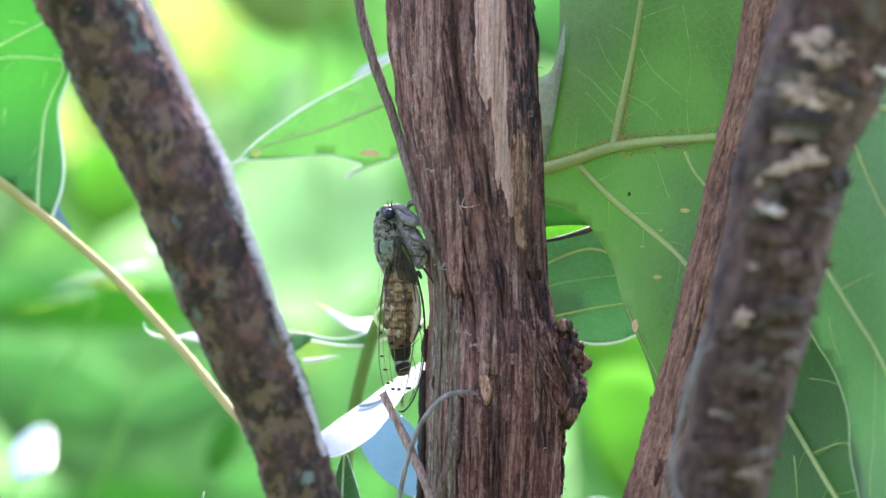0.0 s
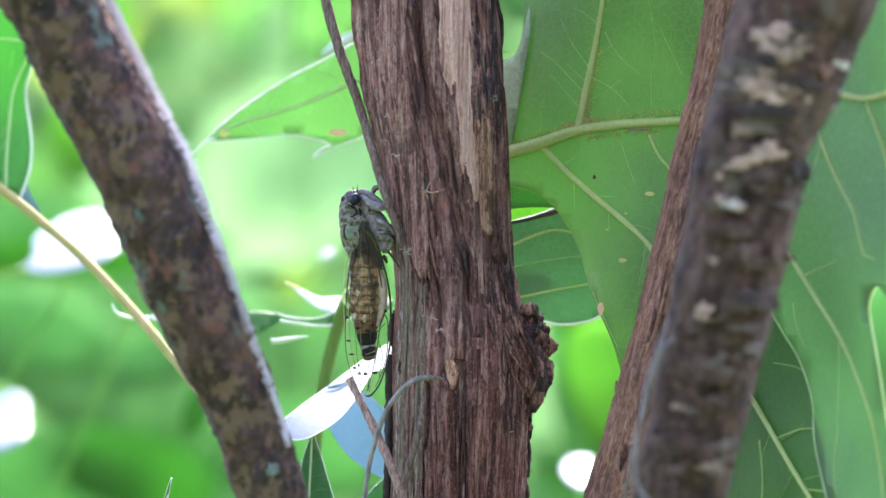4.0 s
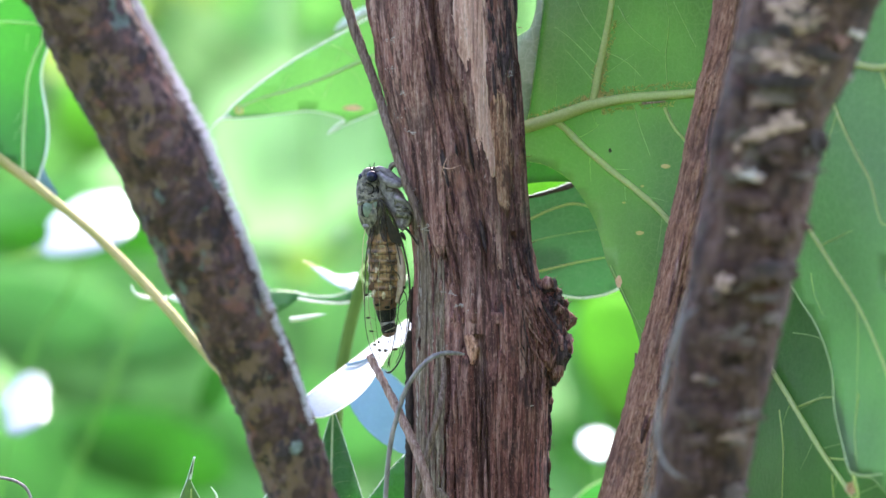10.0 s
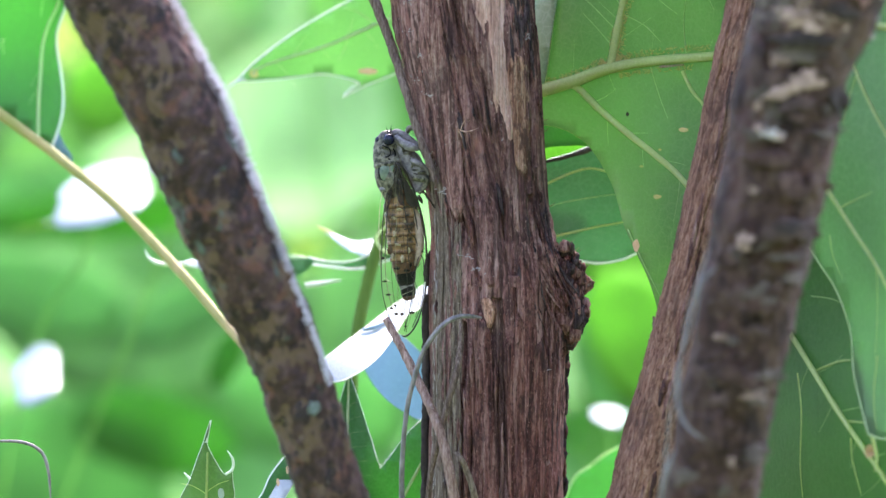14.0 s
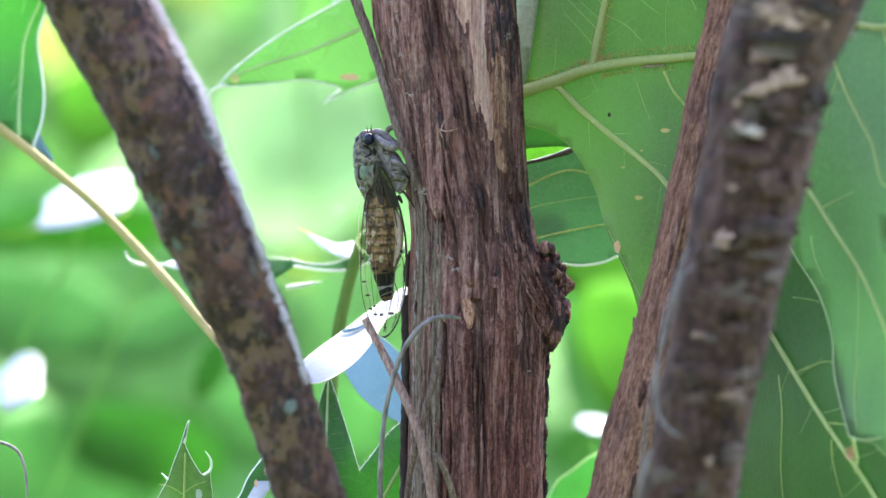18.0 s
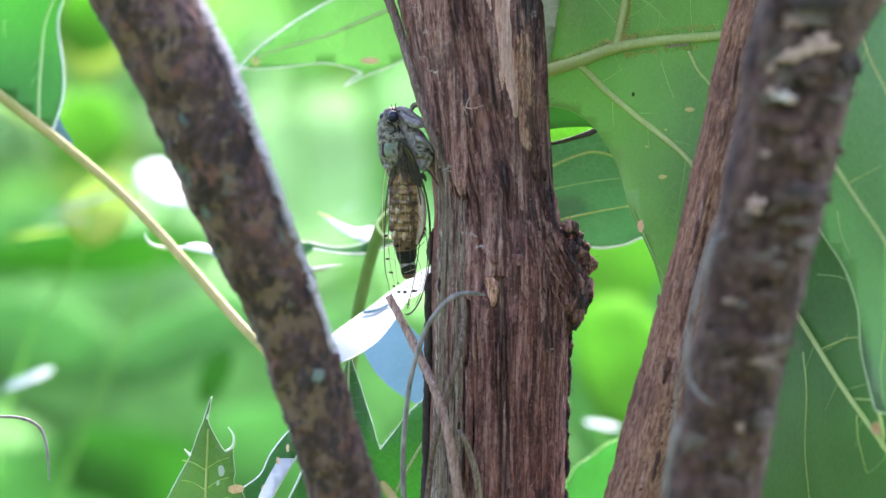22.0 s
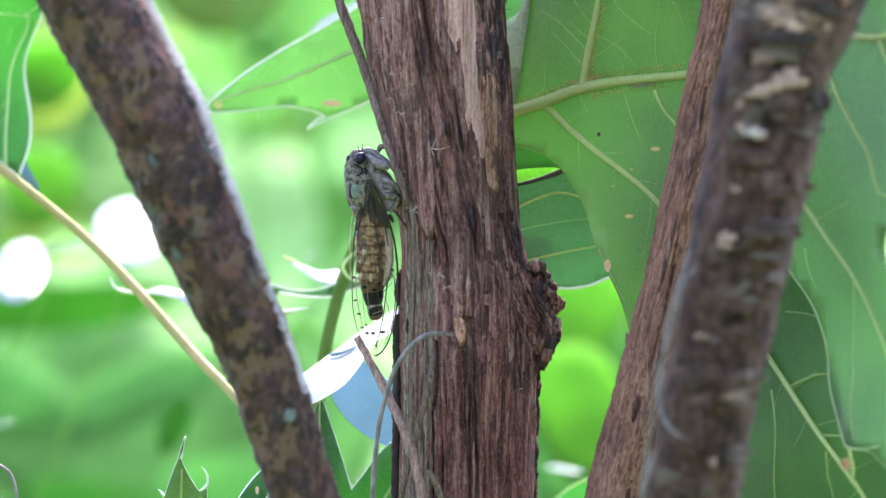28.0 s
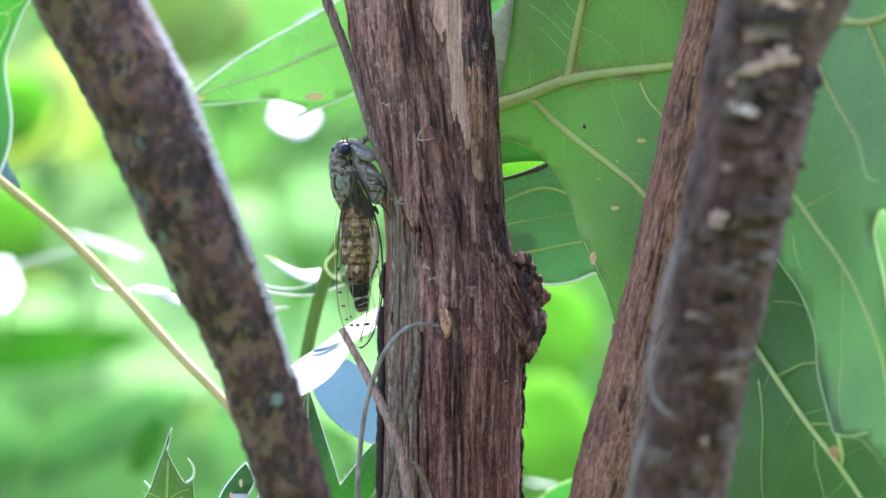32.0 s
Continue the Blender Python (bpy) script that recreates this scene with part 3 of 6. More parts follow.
for i in range(250):
    y0 = rs.uniform(-160, 960)
    ln = rs.uniform(30, 190) * (0.5 if i % 3 else 1.0)
    u0 = rs.uniform(-0.97, 0.97)
    thick = rs.uniform(1.2, 4.2)
    lift = rs.uniform(-1.0, 5.0)
    rows = []
    for k in range(5):
        y = y0 + ln * k / 4
        lo, hi = trunk_edges(y)
        grain = 0.0011 * (y - y0) * (1 - 0.5 * abs(u0)) if y0 < 420 else 0.0001 * (y - y0)
        u = max(-0.985, min(0.985, u0 + grain + 0.012 * rs.uniform(-1, 1)))
        x = (lo + hi) / 2 + u * (hi - lo) / 2
        rows.append((x, y, front(x, y) - (lift + 2 * rs.random()) * UNIT, thick * (0.3, 0.9, 1.0, 0.8, 0.15)[k]))
    if any(y < 330 and abs(x - np.interp(y, [-240, 0, 180, 320], [800, 809, 831, 853])) < 22 for x, y, _, _ in rows):
        continue
    stick("splinter", rows, (M_TRUNK, M_STRIP, M_DARKRED, M_TRUNK, M_BURNT, M_TRUNK, M_TRUNK, M_STRIP, M_DARKRED)[i % 9], shrub, 4, 6, "", 0.9, 1500)
# the claw-shaped splinter and fine hairs at the edges
for rows in ([(757, 256, 0, 1.2), (764, 268, 0, 2), (768, 277, 0, 0.8)], [(760, 260, 0, 1), (775, 265, 0, 2.2), (797, 259, 0, 0.6)], [(764, 266, 0, 1), (768, 254, 0, 1.6), (772, 245, 0, 0.5)]):
    stick("splinter", [(x, y, front(x, y) - 8 * UNIT, r * 0.6) for x, y, _, r in rows], M_BARE, shrub, 5, 6, "pale claw-shaped splinter")
for i in range(60):
    right = rs.random() < 0.22
    y = rs.uniform(-130, 980)
    lo, hi = trunk_edges(y)
    x = hi + 2 if right else lo - 1
    s = 1 if right else -1
    stick("bark_fibre", [(x - 4 * s, y, 0.0, 0.7), (x + s * rs.uniform(2, 5), y - rs.uniform(-3, 6), 0.0, 0.6), (x + s * rs.uniform(3, 8), y - rs.uniform(-6, 9), -0.0005, 0.25)],
          M_GREYSIDE if not right else M_TRUNK, shrub, 3, 5)


def knob():
    """The warty stub of a lost side shoot."""
    verts, faces = [], []
    nu, nv = 90, 70
    for j in range(nv + 1):
        th = math.pi * j / nv
        for k in range(nu):
            ph = 2 * math.pi * k / nu
            w = Vector((math.sin(th) * math.cos(ph), math.sin(th) * math.sin(ph), math.cos(th)))
            r = 1 + 0.16 * noise.noise(w * 2.2 + Vector((3, 0, 0))) + 0.15 * noise.noise(w * 5.5) + 0.12 * noise.noise(Vector((w.x * 16, w.y * 16, w.z * 6))) + 0.06 * noise.noise(w * 26)
            tip = max(0, 1 - ((w.x - 0.86) ** 2 + (w.z - 0.18) ** 2 + w.y ** 2) / 0.07)
            x, z = w.x * (50 * r + 22 * tip), w.z * 86 * r
            lean = 1 if z > 0 else 1.25
            verts.append(pt(928 + x, 552 - z * lean * 0.95, w.y * 62 * r * UNIT))
    for j in range(nv):
        for k in range(nu):
            k2 = (k + 1) % nu
            faces.append((j * nu + k, (j + 1) * nu + k, (j + 1) * nu + k2, j * nu + k2))
    kn = mesh_part("knot", verts, faces, M_DARKRED, shrub, "warty dark knot with crumbling bark")
    rk = random.Random(8)
    for i in range(54):
        y = rk.uniform(470, 650)
        edge = np.interp(y, [440, 480, 505, 530, 560, 590, 620, 660], [938, 970, 982, 990, 988, 985, 974, 956])
        x = edge - rk.choice((rk.uniform(3, 14), rk.uniform(8, 40)))
        r = rk.uniform(3.5, 10) if y < 570 else rk.uniform(7, 15)
        d = -UNIT * math.sqrt(max(0, 60 ** 2 - max(0, x - 925) ** 2)) * rk.uniform(0.4, 0.84)
        bm = bmesh.new()
        bmesh.ops.create_icosphere(bm, subdivisions=2, radius=r * UNIT)
        for v in bm.verts:
            v.co *= 1 + 0.7 * noise.noise(v.co * 1500 + Vector((i, 0, 0))) + 0.4 * noise.noise(v.co * 4000 + Vector((i, 5, 0)))
            v.co.z *= 1.5
            v.co += pt(x, y, d)
        part("bark_wart", bm, rk.choice([M_DARKRED, M_BURNT, M_BURNT, M_DARKRED, M_TRUNK]), kn)
    # fibres that swing from the stem out over the knot
    for i in range(40):
        x0, y0 = rk.uniform(868, 930), rk.uniform(380, 470)
        ln, out = rk.uniform(60, 190), rk.uniform(0.10, 0.62)
        rows = []
        for k in range(5):
            q = k / 4
            y = y0 + ln * q
            edge = np.interp(y, [380, 440, 480, 505, 530, 560, 590, 620, 660], [922, 940, 968, 980, 988, 982, 976, 960, 950])
            if y < 478:
                edge = trunk_edges(y)[1] - 6
            x = min(x0 + out * ln * q * q * 0.8, edge - 3)
            u = min(1.0, max(0.0, (x - 905) / (edge - 895)))
            dd = min(front(min(x, 925), y), -UNIT * 66 * math.sqrt(1 - u * u * 0.9) if y > 470 else 0.0)
            rows.append((x, y, dd - rk.uniform(2, 6) * UNIT, (0.5, 2.2, 2.8, 2.2, 0.4)[k] * rk.uniform(0.5, 1.4)))
        stick("splinter", rows, rk.choice([M_DARKRED, M_TRUNK, M_BURNT, M_DARKRED, M_STRIP]), kn, 5, 7, "", 2.0, 1300)
    for i in range(12):
        y = rk.uniform(455, 545)
        x = np.interp(y, [440, 480, 505, 530, 560], [938, 972, 986, 996, 986])
        stick("bark_fibre", [(x - 4, y, -0.001, 0.7), (x + rk.uniform(1, 4), y - rk.uniform(0, 5), -0.001, 0.5), (x + rk.uniform(3, 7), y - rk.uniform(1, 8), -0.001, 0.2)], M_GREYSIDE, shrub, 3, 5)
    # crumbling bark down the edge below the knot
    for i in range(34):
        y = rk.uniform(630, 960)
        x = np.interp(y, *zip(*EDGE_R)) + rk.uniform(-9, 0)
        h, r = rk.uniform(8, 26), rk.uniform(2.5, 5.5)
        stick("dark_crust", [(x, y - h, -0.001, r * 0.4), (x + rk.uniform(-1, 2), y, -0.0015, r), (x, y + h, -0.001, r * 0.5)], rk.choice([M_BURNT, M_DARKRED, M_BURNT]), shrub, 5, 8, "", 2.2, 1800)


knob()

# pale fuzz along the grey edge
for i in range(70):
    y = rs.uniform(400, 980)
    x = np.interp(y, *zip(*EDGE_L)) + rs.uniform(-1, 9)
    up = rs.uniform(4, 8)
    stick("pale_fibre", [(x, y, front(x, y) - up * UNIT, 0.4), (x + rs.uniform(-1.5, 1.5), y + rs.uniform(7, 12), front(x, y) - (up + 2) * UNIT, rs.uniform(0.6, 1.0)), (x + rs.uniform(-3, 3), y + rs.uniform(16, 34), front(x, y) - up * UNIT, 0.3)], M_WHITEFLAKE, shrub, 4, 5)

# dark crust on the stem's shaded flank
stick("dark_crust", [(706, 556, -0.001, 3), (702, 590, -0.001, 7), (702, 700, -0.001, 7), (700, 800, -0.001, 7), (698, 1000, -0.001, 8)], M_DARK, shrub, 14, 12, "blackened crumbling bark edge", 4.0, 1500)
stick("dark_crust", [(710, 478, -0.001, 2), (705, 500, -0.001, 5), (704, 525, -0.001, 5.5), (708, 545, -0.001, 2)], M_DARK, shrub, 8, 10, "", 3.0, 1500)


def side_stem(name, rows, mat, label, seg=72, n=26, big=6.0, small=2.2, freq=120.0):
    rr = curve_through(rows, n)
    cs = [pt(r[0], r[1], r[2]) for r in rr]
    def rough(p, a, s):
        return UNIT * (big * noise.noise(p * freq) + small * noise.noise(p * freq * 4.5) + 0.6 * small * noise.noise(p * freq * 13))
    v, f = ring_tube(cs, [r[3] * UNIT for r in rr], seg, rough)
    return mesh_part(name, v, f, mat, shrub, label)


side_stem("side_stem", [(-560, -1900, -0.13, 70), (-60, -480, -0.115, 88), (57, -200, -0.108, 77), (159, 0, -0.103, 77), (275, 220, -0.10, 76), (369, 440, -0.097, 71), (465, 650, -0.092, 61), (540, 882, -0.088, 56), (600, 1080, -0.08, 58), (700, 1500, -0.05, 58), (800, 2000, -0.01, 60)],
          M_LEFT, "leaning side stem spotted with green and tan lichen", 110, 40, 7.0, 4.2, 130.0)
side_stem("side_stem", [(1900, -1900, -0.17, 74), (1515, -320, -0.155, 99), (1452, -120, -0.152, 100), (1414, 0, -0.152, 95.5), (1388, 75, -0.152, 87), (1364, 150, -0.151, 84.5), (1340, 300, -0.150, 83), (1308, 450, -0.149, 79), (1278, 600, -0.147, 74.5), (1249, 740, -0.145, 71), (1223, 882, -0.142, 73), (1192, 1080, -0.135, 77), (1090, 1700, -0.08, 88), (930, 2600, -0.01, 90)],
          M_RIGHT, "leaning dark side stem with peeling pale flakes", 110, 40, 5.0, 2.6)
rear_stem = side_stem("rear_stem", [(1480, -1900, -0.03, 50), (1345, -300, -0.03, 66), (1312, 0, -0.03, 66), (1280, 150, -0.03, 66), (1252, 290, -0.03, 66), (1229, 400, -0.03, 66), (1206, 500, -0.03, 66), (1182, 590, -0.03, 66), (1160, 680, -0.03, 68), (1132, 790, -0.03, 70), (1108, 882, -0.03, 70), (1060, 1080, -0.028, 70), (960, 1600, -0.01, 76), (870, 2300, 0.0, 80)],
                      M_REAR, "rear stem with long reddish fibrous bark", 110, 40, 3.0, 2.0, 160)


# bark slivers on the rear stem
REAR = [(-100, 1322), (0, 1312), (150, 1280), (290, 1252), (400, 1229), (500, 1206), (590, 1182), (680, 1160), (790, 1132), (882, 1108), (1080, 1060)]
for i in range(16):
    y0 = rs.uniform(-120, 880)
    ln = rs.uniform(90, 260)
    off = rs.uniform(-54, 8)
    rows = []
    for k in range(4):
        y = y0 + ln * k / 3
        x = np.interp(y, *zip(*REAR)) + off + rs.uniform(-1.5, 1.5)
        d = -0.03 - UNIT * (math.sqrt(max(0, 66 ** 2 - off ** 2)) + 0.5)
        rows.append((x, y, d, [1.5, 4.5, 5, 1][k]))
    stick("bark_strip", rows, [M_STRIP, M_REAR, M_DARKRED, M_REAR, M_TRUNK, M_REAR][i % 6], rear_stem, 10, 8, "", 2.0, 900)
for x, y in ((1190, 282), (1113, 588)):
    stick("bark_chip", [(x - 4, y + 2, -0.03, 2), (x, y + 20, -0.031, 6), (x + 2, y + 70, -0.032, 7), (x, y + 130, -0.033, 3)], M_STRIP, rear_stem, 8, 8, "", 2.0, 900)
# grey threads between the stems
for rows in ([(1222, 440, -0.155, 3), (1196, 520, -0.155, 4), (1178, 600, -0.156, 4), (1166, 700, -0.156, 5), (1176, 745, -0.157, 5), (1200, 770, -0.158, 3.5), (1222, 782, -0.158, 1)],
             [(1240, 470, -0.155, 2), (1208, 500, -0.156, 5), (1196, 560, -0.155, 3), (1170, 640, -0.155, 3), (1152, 740, -0.154, 3), (1140, 850, -0.152, 4), (1128, 960, -0.15, 3)],
             [(1160, 800, -0.153, 2), (1148, 830, -0.153, 7), (1134, 880, -0.152, 4), (1120, 950, -0.15, 2)]):
    stick("fibre", [(x, y, d, r * 0.6) for x, y, d, r in rows], M_TENDRIL, shrub, 8, 8, "grey dry fibre hanging along the bark", 1.0, 800)

# peeling flakes on the dark side stem
RIGHT = [(-120, 1452, 116), (0, 1414, 111), (75, 1388, 101), (150, 1364, 98), (300, 1340, 96), (450, 1308, 92), (600, 1278, 86), (740, 1249, 82), (882, 1223, 84), (1080, 1192, 88)]


M_TANBARK = plain_material("tan_bark", (0.14, 0.085, 0.06), (0.30, 0.20, 0.15), 500, 0.85)


def flake(x, y, w, h, mat, name="bark_flake", seed=0, lift=5.0, label="", tilt=0.0):
    """An irregular raised scale on the dark side stem."""
    cx, rad = (np.interp(y, [r[0] for r in RIGHT], [r[j] for r in RIGHT]) for j in (1, 2))
    bm = bmesh.new()
    rings = []
    for ring, (s, up) in enumerate(((1.06, -6), (1.0, lift * 0.3), (0.6, lift * 0.35), (0.0, lift * 0.35))):
        row = []
        for k in range(36 if s else 1):
            a = 2 * math.pi * k / 36
            e = 1 + 0.8 * noise.noise(Vector((math.cos(a) * 1.7, math.sin(a) * 1.7, seed * 3.7))) + 0.55 * noise.noise(Vector((math.cos(a) * 4, math.sin(a) * 4, seed * 3.7)))
            dx, dy = math.cos(a) * w * s * e, math.sin(a) * h * s * e
            xx, yy = x + dx - dy * tilt, y + dy + dx * tilt
            u = max(-0.97, min(0.97, (xx - cx) / rad))
            lump = up + 4.0 * noise.noise(Vector((xx * 0.07, yy * 0.10, seed)))
            row.append(bm.verts.new(pt(xx, yy, -0.150 - UNIT * (0.862 * rad * math.sqrt(1 - u * u) + lump + 17))))
        rings.append(row)
    for a, b in zip(rings, rings[1:]):
        if len(b) == 1:
            for k in range(36):
                bm.faces.new((a[k], a[(k + 1) % 36], b[0]))
        else:
            for k in range(36):
                bm.faces.new((a[k], a[(k + 1) % 36], b[(k + 1) % 36], b[k]))
    return part(name, bm, mat, shrub, label)


M_UMBER = plain_material("umber_bark", (0.034, 0.019, 0.015), (0.10, 0.058, 0.045), 220, 0.85)
M_OLIVE = plain_material("olive_grey_bark", (0.048, 0.034, 0.025), (0.13, 0.098, 0.074), 200, 0.85)
flake(1405, 36, 64, 20, M_FLAKE, seed=1, label="pale tan peeling flake of bark")
flake(1372, 22, 30, 14, M_FLAKE, seed=2)
flake(1440, 24, 34, 14, M_TANBARK, seed=22)
flake(1480, 58, 26, 13, M_WHITEFLAKE, seed=3, label="whitish scale at the edge of the bark")
flake(1393, 68, 58, 9, M_DARK, "bark_crack", 4, 22, "dark crosswise crack in bark")
flake(1382, 90, 52, 12, M_OLIVE, seed=5, lift=7)
flake(1352, 104, 24, 8, M_TANBARK, seed=23, lift=6)
flake(1468, 92, 26, 11, M_DARK, seed=25, lift=8)
flake(1388, 140, 40, 15, M_FLAKE, seed=6, tilt=-0.38)
flake(1350, 160, 26, 12, M_FLAKE, seed=7, tilt=-0.2)
flake(1310, 186, 6, 12, M_FLAKE, seed=8)
flake(1330, 232, 20, 8, M_WHITEFLAKE, seed=9, tilt=0.25, label="small white scale on bark")
flake(1310, 224, 10, 7, M_FLAKE, seed=10)
flake(1345, 240, 9, 7, M_FLAKE, seed=26)
flake(1450, 170, 16, 26, M_DARK, seed=11, lift=11)
flake(1440, 120, 14, 22, M_UMBER, seed=12, lift=8)
flake(1460, 10, 34, 18, M_DARK, seed=13, lift=10)
flake(1512, 30, 12, 18, M_WHITEFLAKE, seed=27, lift=5)
flake(1345, -10, 26, 14, M_OLIVE, seed=28, lift=6)
flake(1305, 120, 12, 40, M_UMBER, seed=29, lift=3)
flake(1287, 424, 13, 17, M_FLAKE, seed=14)
flake(1300, 700, 20, 11, M_TANBARK, seed=15)
flake(1262, 818, 7, 8, M_TANBARK, seed=16)
flake(1240, 596, 15, 6, M_TANBARK, seed=17)
flake(1300, 335, 8, 6, M_TANBARK, seed=18)
flake(1420, -60, 60, 24, M_FLAKE, seed=19)
flake(1470, -100, 26, 30, M_DARK, seed=20, lift=8)
flake(1400, -24, 44, 10, M_DARK, seed=21, lift=6)
for sd, (x, y, w, h) in enumerate([(1300, 540, 30, 16), (1260, 660, 26, 20), (1230, 760, 20, 24), (1330, 280, 40, 12), (1370, 330, 26, 20)]):
    flake(x, y, w, h, M_RIGHT, seed=30 + sd, lift=3)
rf = random.Random(17)
for i in range(64):
    y = rf.uniform(-120, 980)
    cx, rad = (np.interp(y, [r[0] for r in RIGHT], [r[j] for r in RIGHT]) for j in (1, 2))
    x = cx + rad * rf.uniform(-0.9, 0.9)
    flake(x, y, rf.uniform(8, 26), rf.uniform(5, 16), rf.choice([M_UMBER, M_RIGHT, M_OLIVE, M_RIGHT, M_UMBER, M_OLIVE]), "bark_flake", 60 + i, rf.uniform(0.5, 2.0), "", rf.uniform(-0.4, 0.2))
for i in range(16):
    y = rf.uniform(-110, 130)
    cx, rad = (np.interp(y, [r[0] for r in RIGHT], [r[j] for r in RIGHT]) for j in (1, 2))
    flake(cx + rad * rf.uniform(-0.4, 0.9), y, rf.uniform(8, 20), rf.uniform(3, 8), rf.choice([M_TANBARK, M_DARK, M_OLIVE, M_DARK, M_FLAKE]), "bark_flake", 200 + i, rf.uniform(6, 10), "", rf.uniform(-0.2, 0.2))
flake(1494, -22, 22, 22, M_STRIP, seed=51, lift=5, label="reddish raw patch of bark")
flake(1520, -38, 14, 24, M_WHITEFLAKE, seed=52, lift=5)
flake(1514, -54, 9, 9, M_DARK, seed=53, lift=16)
# knobs and torn scraps that stand out from the edge of the stem
for i, (y, w) in enumerate(((36, 9), (84, 8), (176, 13), (205, 9), (262, 6), (335, 5), (520, 7), (590, 5), (700, 4), (790, 5))):
    cx, rad = (np.interp(y, [r[0] for r in RIGHT], [r[j] for r in RIGHT]) for j in (1, 2))
    stick("bark_knob", [(cx + rad - 9, y - w * 1.6, -0.15, w * 0.5), (cx + rad - 2, y, -0.15, w), (cx + rad - 6, y + w * 1.6, -0.15, w * 0.4)], M_DARK if i in (1, 2, 3) else M_UMBER, shrub, 5, 10, "", 3.0, 900)
# the round scar
scar = flake(1365, 404, 42, 26, M_UMBER, "branch_scar", 40, 9, "round scar with a dark hollow")
flake(1370, 402, 26, 13, M_DARK, "scar_hollow", 41, 12)

# lichen scales on the leaning side stem
LEFTC = [(-200, 60, 82), (0, 162, 82), (220, 278, 82), (440, 371, 75), (650, 465, 63), (882, 540, 58), (1080, 600, 58)]
M_LICHEN = plain_material("green_grey_lichen", (0.07, 0.09, 0.07), (0.18, 0.22, 0.18), 500, 0.95, relief=0.7)
M_TANLICHEN = plain_material("tan_bark_patch", (0.07, 0.045, 0.03), (0.19, 0.135, 0.08), 500, 0.9, relief=0.6)


def left_scale(x, y, w, h, mat, seed, name="lichen_patch"):
    cx, rad = (np.interp(y, [r[0] for r in LEFTC], [r[j] for r in LEFTC]) for j in (1, 2))
    bm = bmesh.new()
    rings = []
    for s, up in ((1.1, -5), (1.0, 0.6), (0.55, 1.0), (0.0, 1.2)):
        row = []
        for k in range(40 if s else 1):
            a = 2 * math.pi * k / 40
            e = 1 + 0.6 * noise.noise(Vector((math.cos(a) * 1.6, math.sin(a) * 1.6, seed * 2.3))) + 0.8 * noise.noise(Vector((math.cos(a) * 5, math.sin(a) * 5, seed * 2.3)))
            xx, yy = x + math.cos(a) * w * s * e, y + math.sin(a) * h * s * e
            u = max(-0.97, min(0.97, (xx - (cx + (yy - y) * 0.43)) / rad))
            row.append(bm.verts.new(pt(xx, yy, -0.098 - UNIT * (rad * math.sqrt(1 - u * u) + up + 2 * noise.noise(Vector((xx * .1, yy * .1, seed)))))))
        rings.append(row)
    for a, b in zip(rings, rings[1:]):
        for k in range(40):
            bm.faces.new((a[k], a[(k + 1) % 40], b[0]) if len(b) == 1 else (a[k], a[(k + 1) % 40], b[(k + 1) % 40], b[k]))
    part(name, bm, mat, shrub)


for i, (x, y, w, h, mt) in enumerate([(160, 35, 34, 24, M_LICHEN), (275, 232, 18, 12, M_LICHEN), (215, 180, 16, 14, M_LICHEN), (512, 735, 9, 12, M_LICHEN), (488, 745, 10, 14, M_DARK), (90, -90, 26, 22, M_LICHEN)]):
    left_scale(x, y, w, h, mt, i + 1)

# added pale hairs on the leaning stem's upper flank stand in for rim light
M_RIMLIGHT = leaf_material("pale_rim_light", (0.66, 0.65, 0.70), (0.80, 0.79, 0.84), (0.86, 0.86, 0.92), 0.8, 0.6, 900, 0.1)


def rim_fuzz(count, seed):
    rz = random.Random(seed)
    verts, faces = [], []
    for _ in range(count):
        y = -140 + 860 * rz.random() ** 2.0
        cx, rad = (np.interp(y, [r[0] for r in LEFTC], [r[j] for r in LEFTC]) for j in (1, 2))
        a = radians(rz.uniform(-28, 30))
        lean = radians(25)
        up = (math.cos(lean), -math.sin(lean))
        out = rad * np.interp(y, [-140, 250, 500, 800], [1.07, 1.05, 1.02, 0.99]) * math.cos(a)
        x0, y0, d0 = cx + out * up[0], y + out * up[1], -0.100 - UNIT * 0.91 * rad * math.sin(a)
        size = rz.uniform(6, 14) * np.interp(y, [250, 650], [1.0, 0.4])
        b = rz.gauss(0, 0.7)
        rows = [(x0 - 3 * up[0], y0 - 3 * up[1], d0), (x0 + size * 0.6 * math.cos(b - lean), y0 + size * 0.6 * math.sin(b - lean), d0), (x0 + size * math.cos(b - lean + 0.4), y0 + size * math.sin(b - lean + 0.4), d0 - 2 * UNIT)]
        v, fc = ring_tube([pt(*r) for r in rows], [0.8 * UNIT, 0.6 * UNIT, 0.2 * UNIT], 4)
        o = len(verts)
        verts += v
        faces += [tuple(o + k for k in f) for f in fc]
    return tagged(mesh_part("rim_light_hairs", verts, faces, M_RIMLIGHT, shrub, "added pale hairs that make the leaning stem's rim light"), kind="stuff")


rim_fuzz(2600, 12)

# twigs and dry tendrils on the main stem
stick("twig", [(540, -420, 0.004, 9), (572, -120, 0.002, 9), (600, 0, 0.0, 9), (640, 108, -0.002, 8.5), (666, 190, -0.005, 8), (690, 268, -0.007, 7), (712, 330, -0.008, 6), (722, 360, -0.008, 3)], M_TWIG, shrub, 12, 14, "thin grey-brown twig against the stem", 2.0, 700)
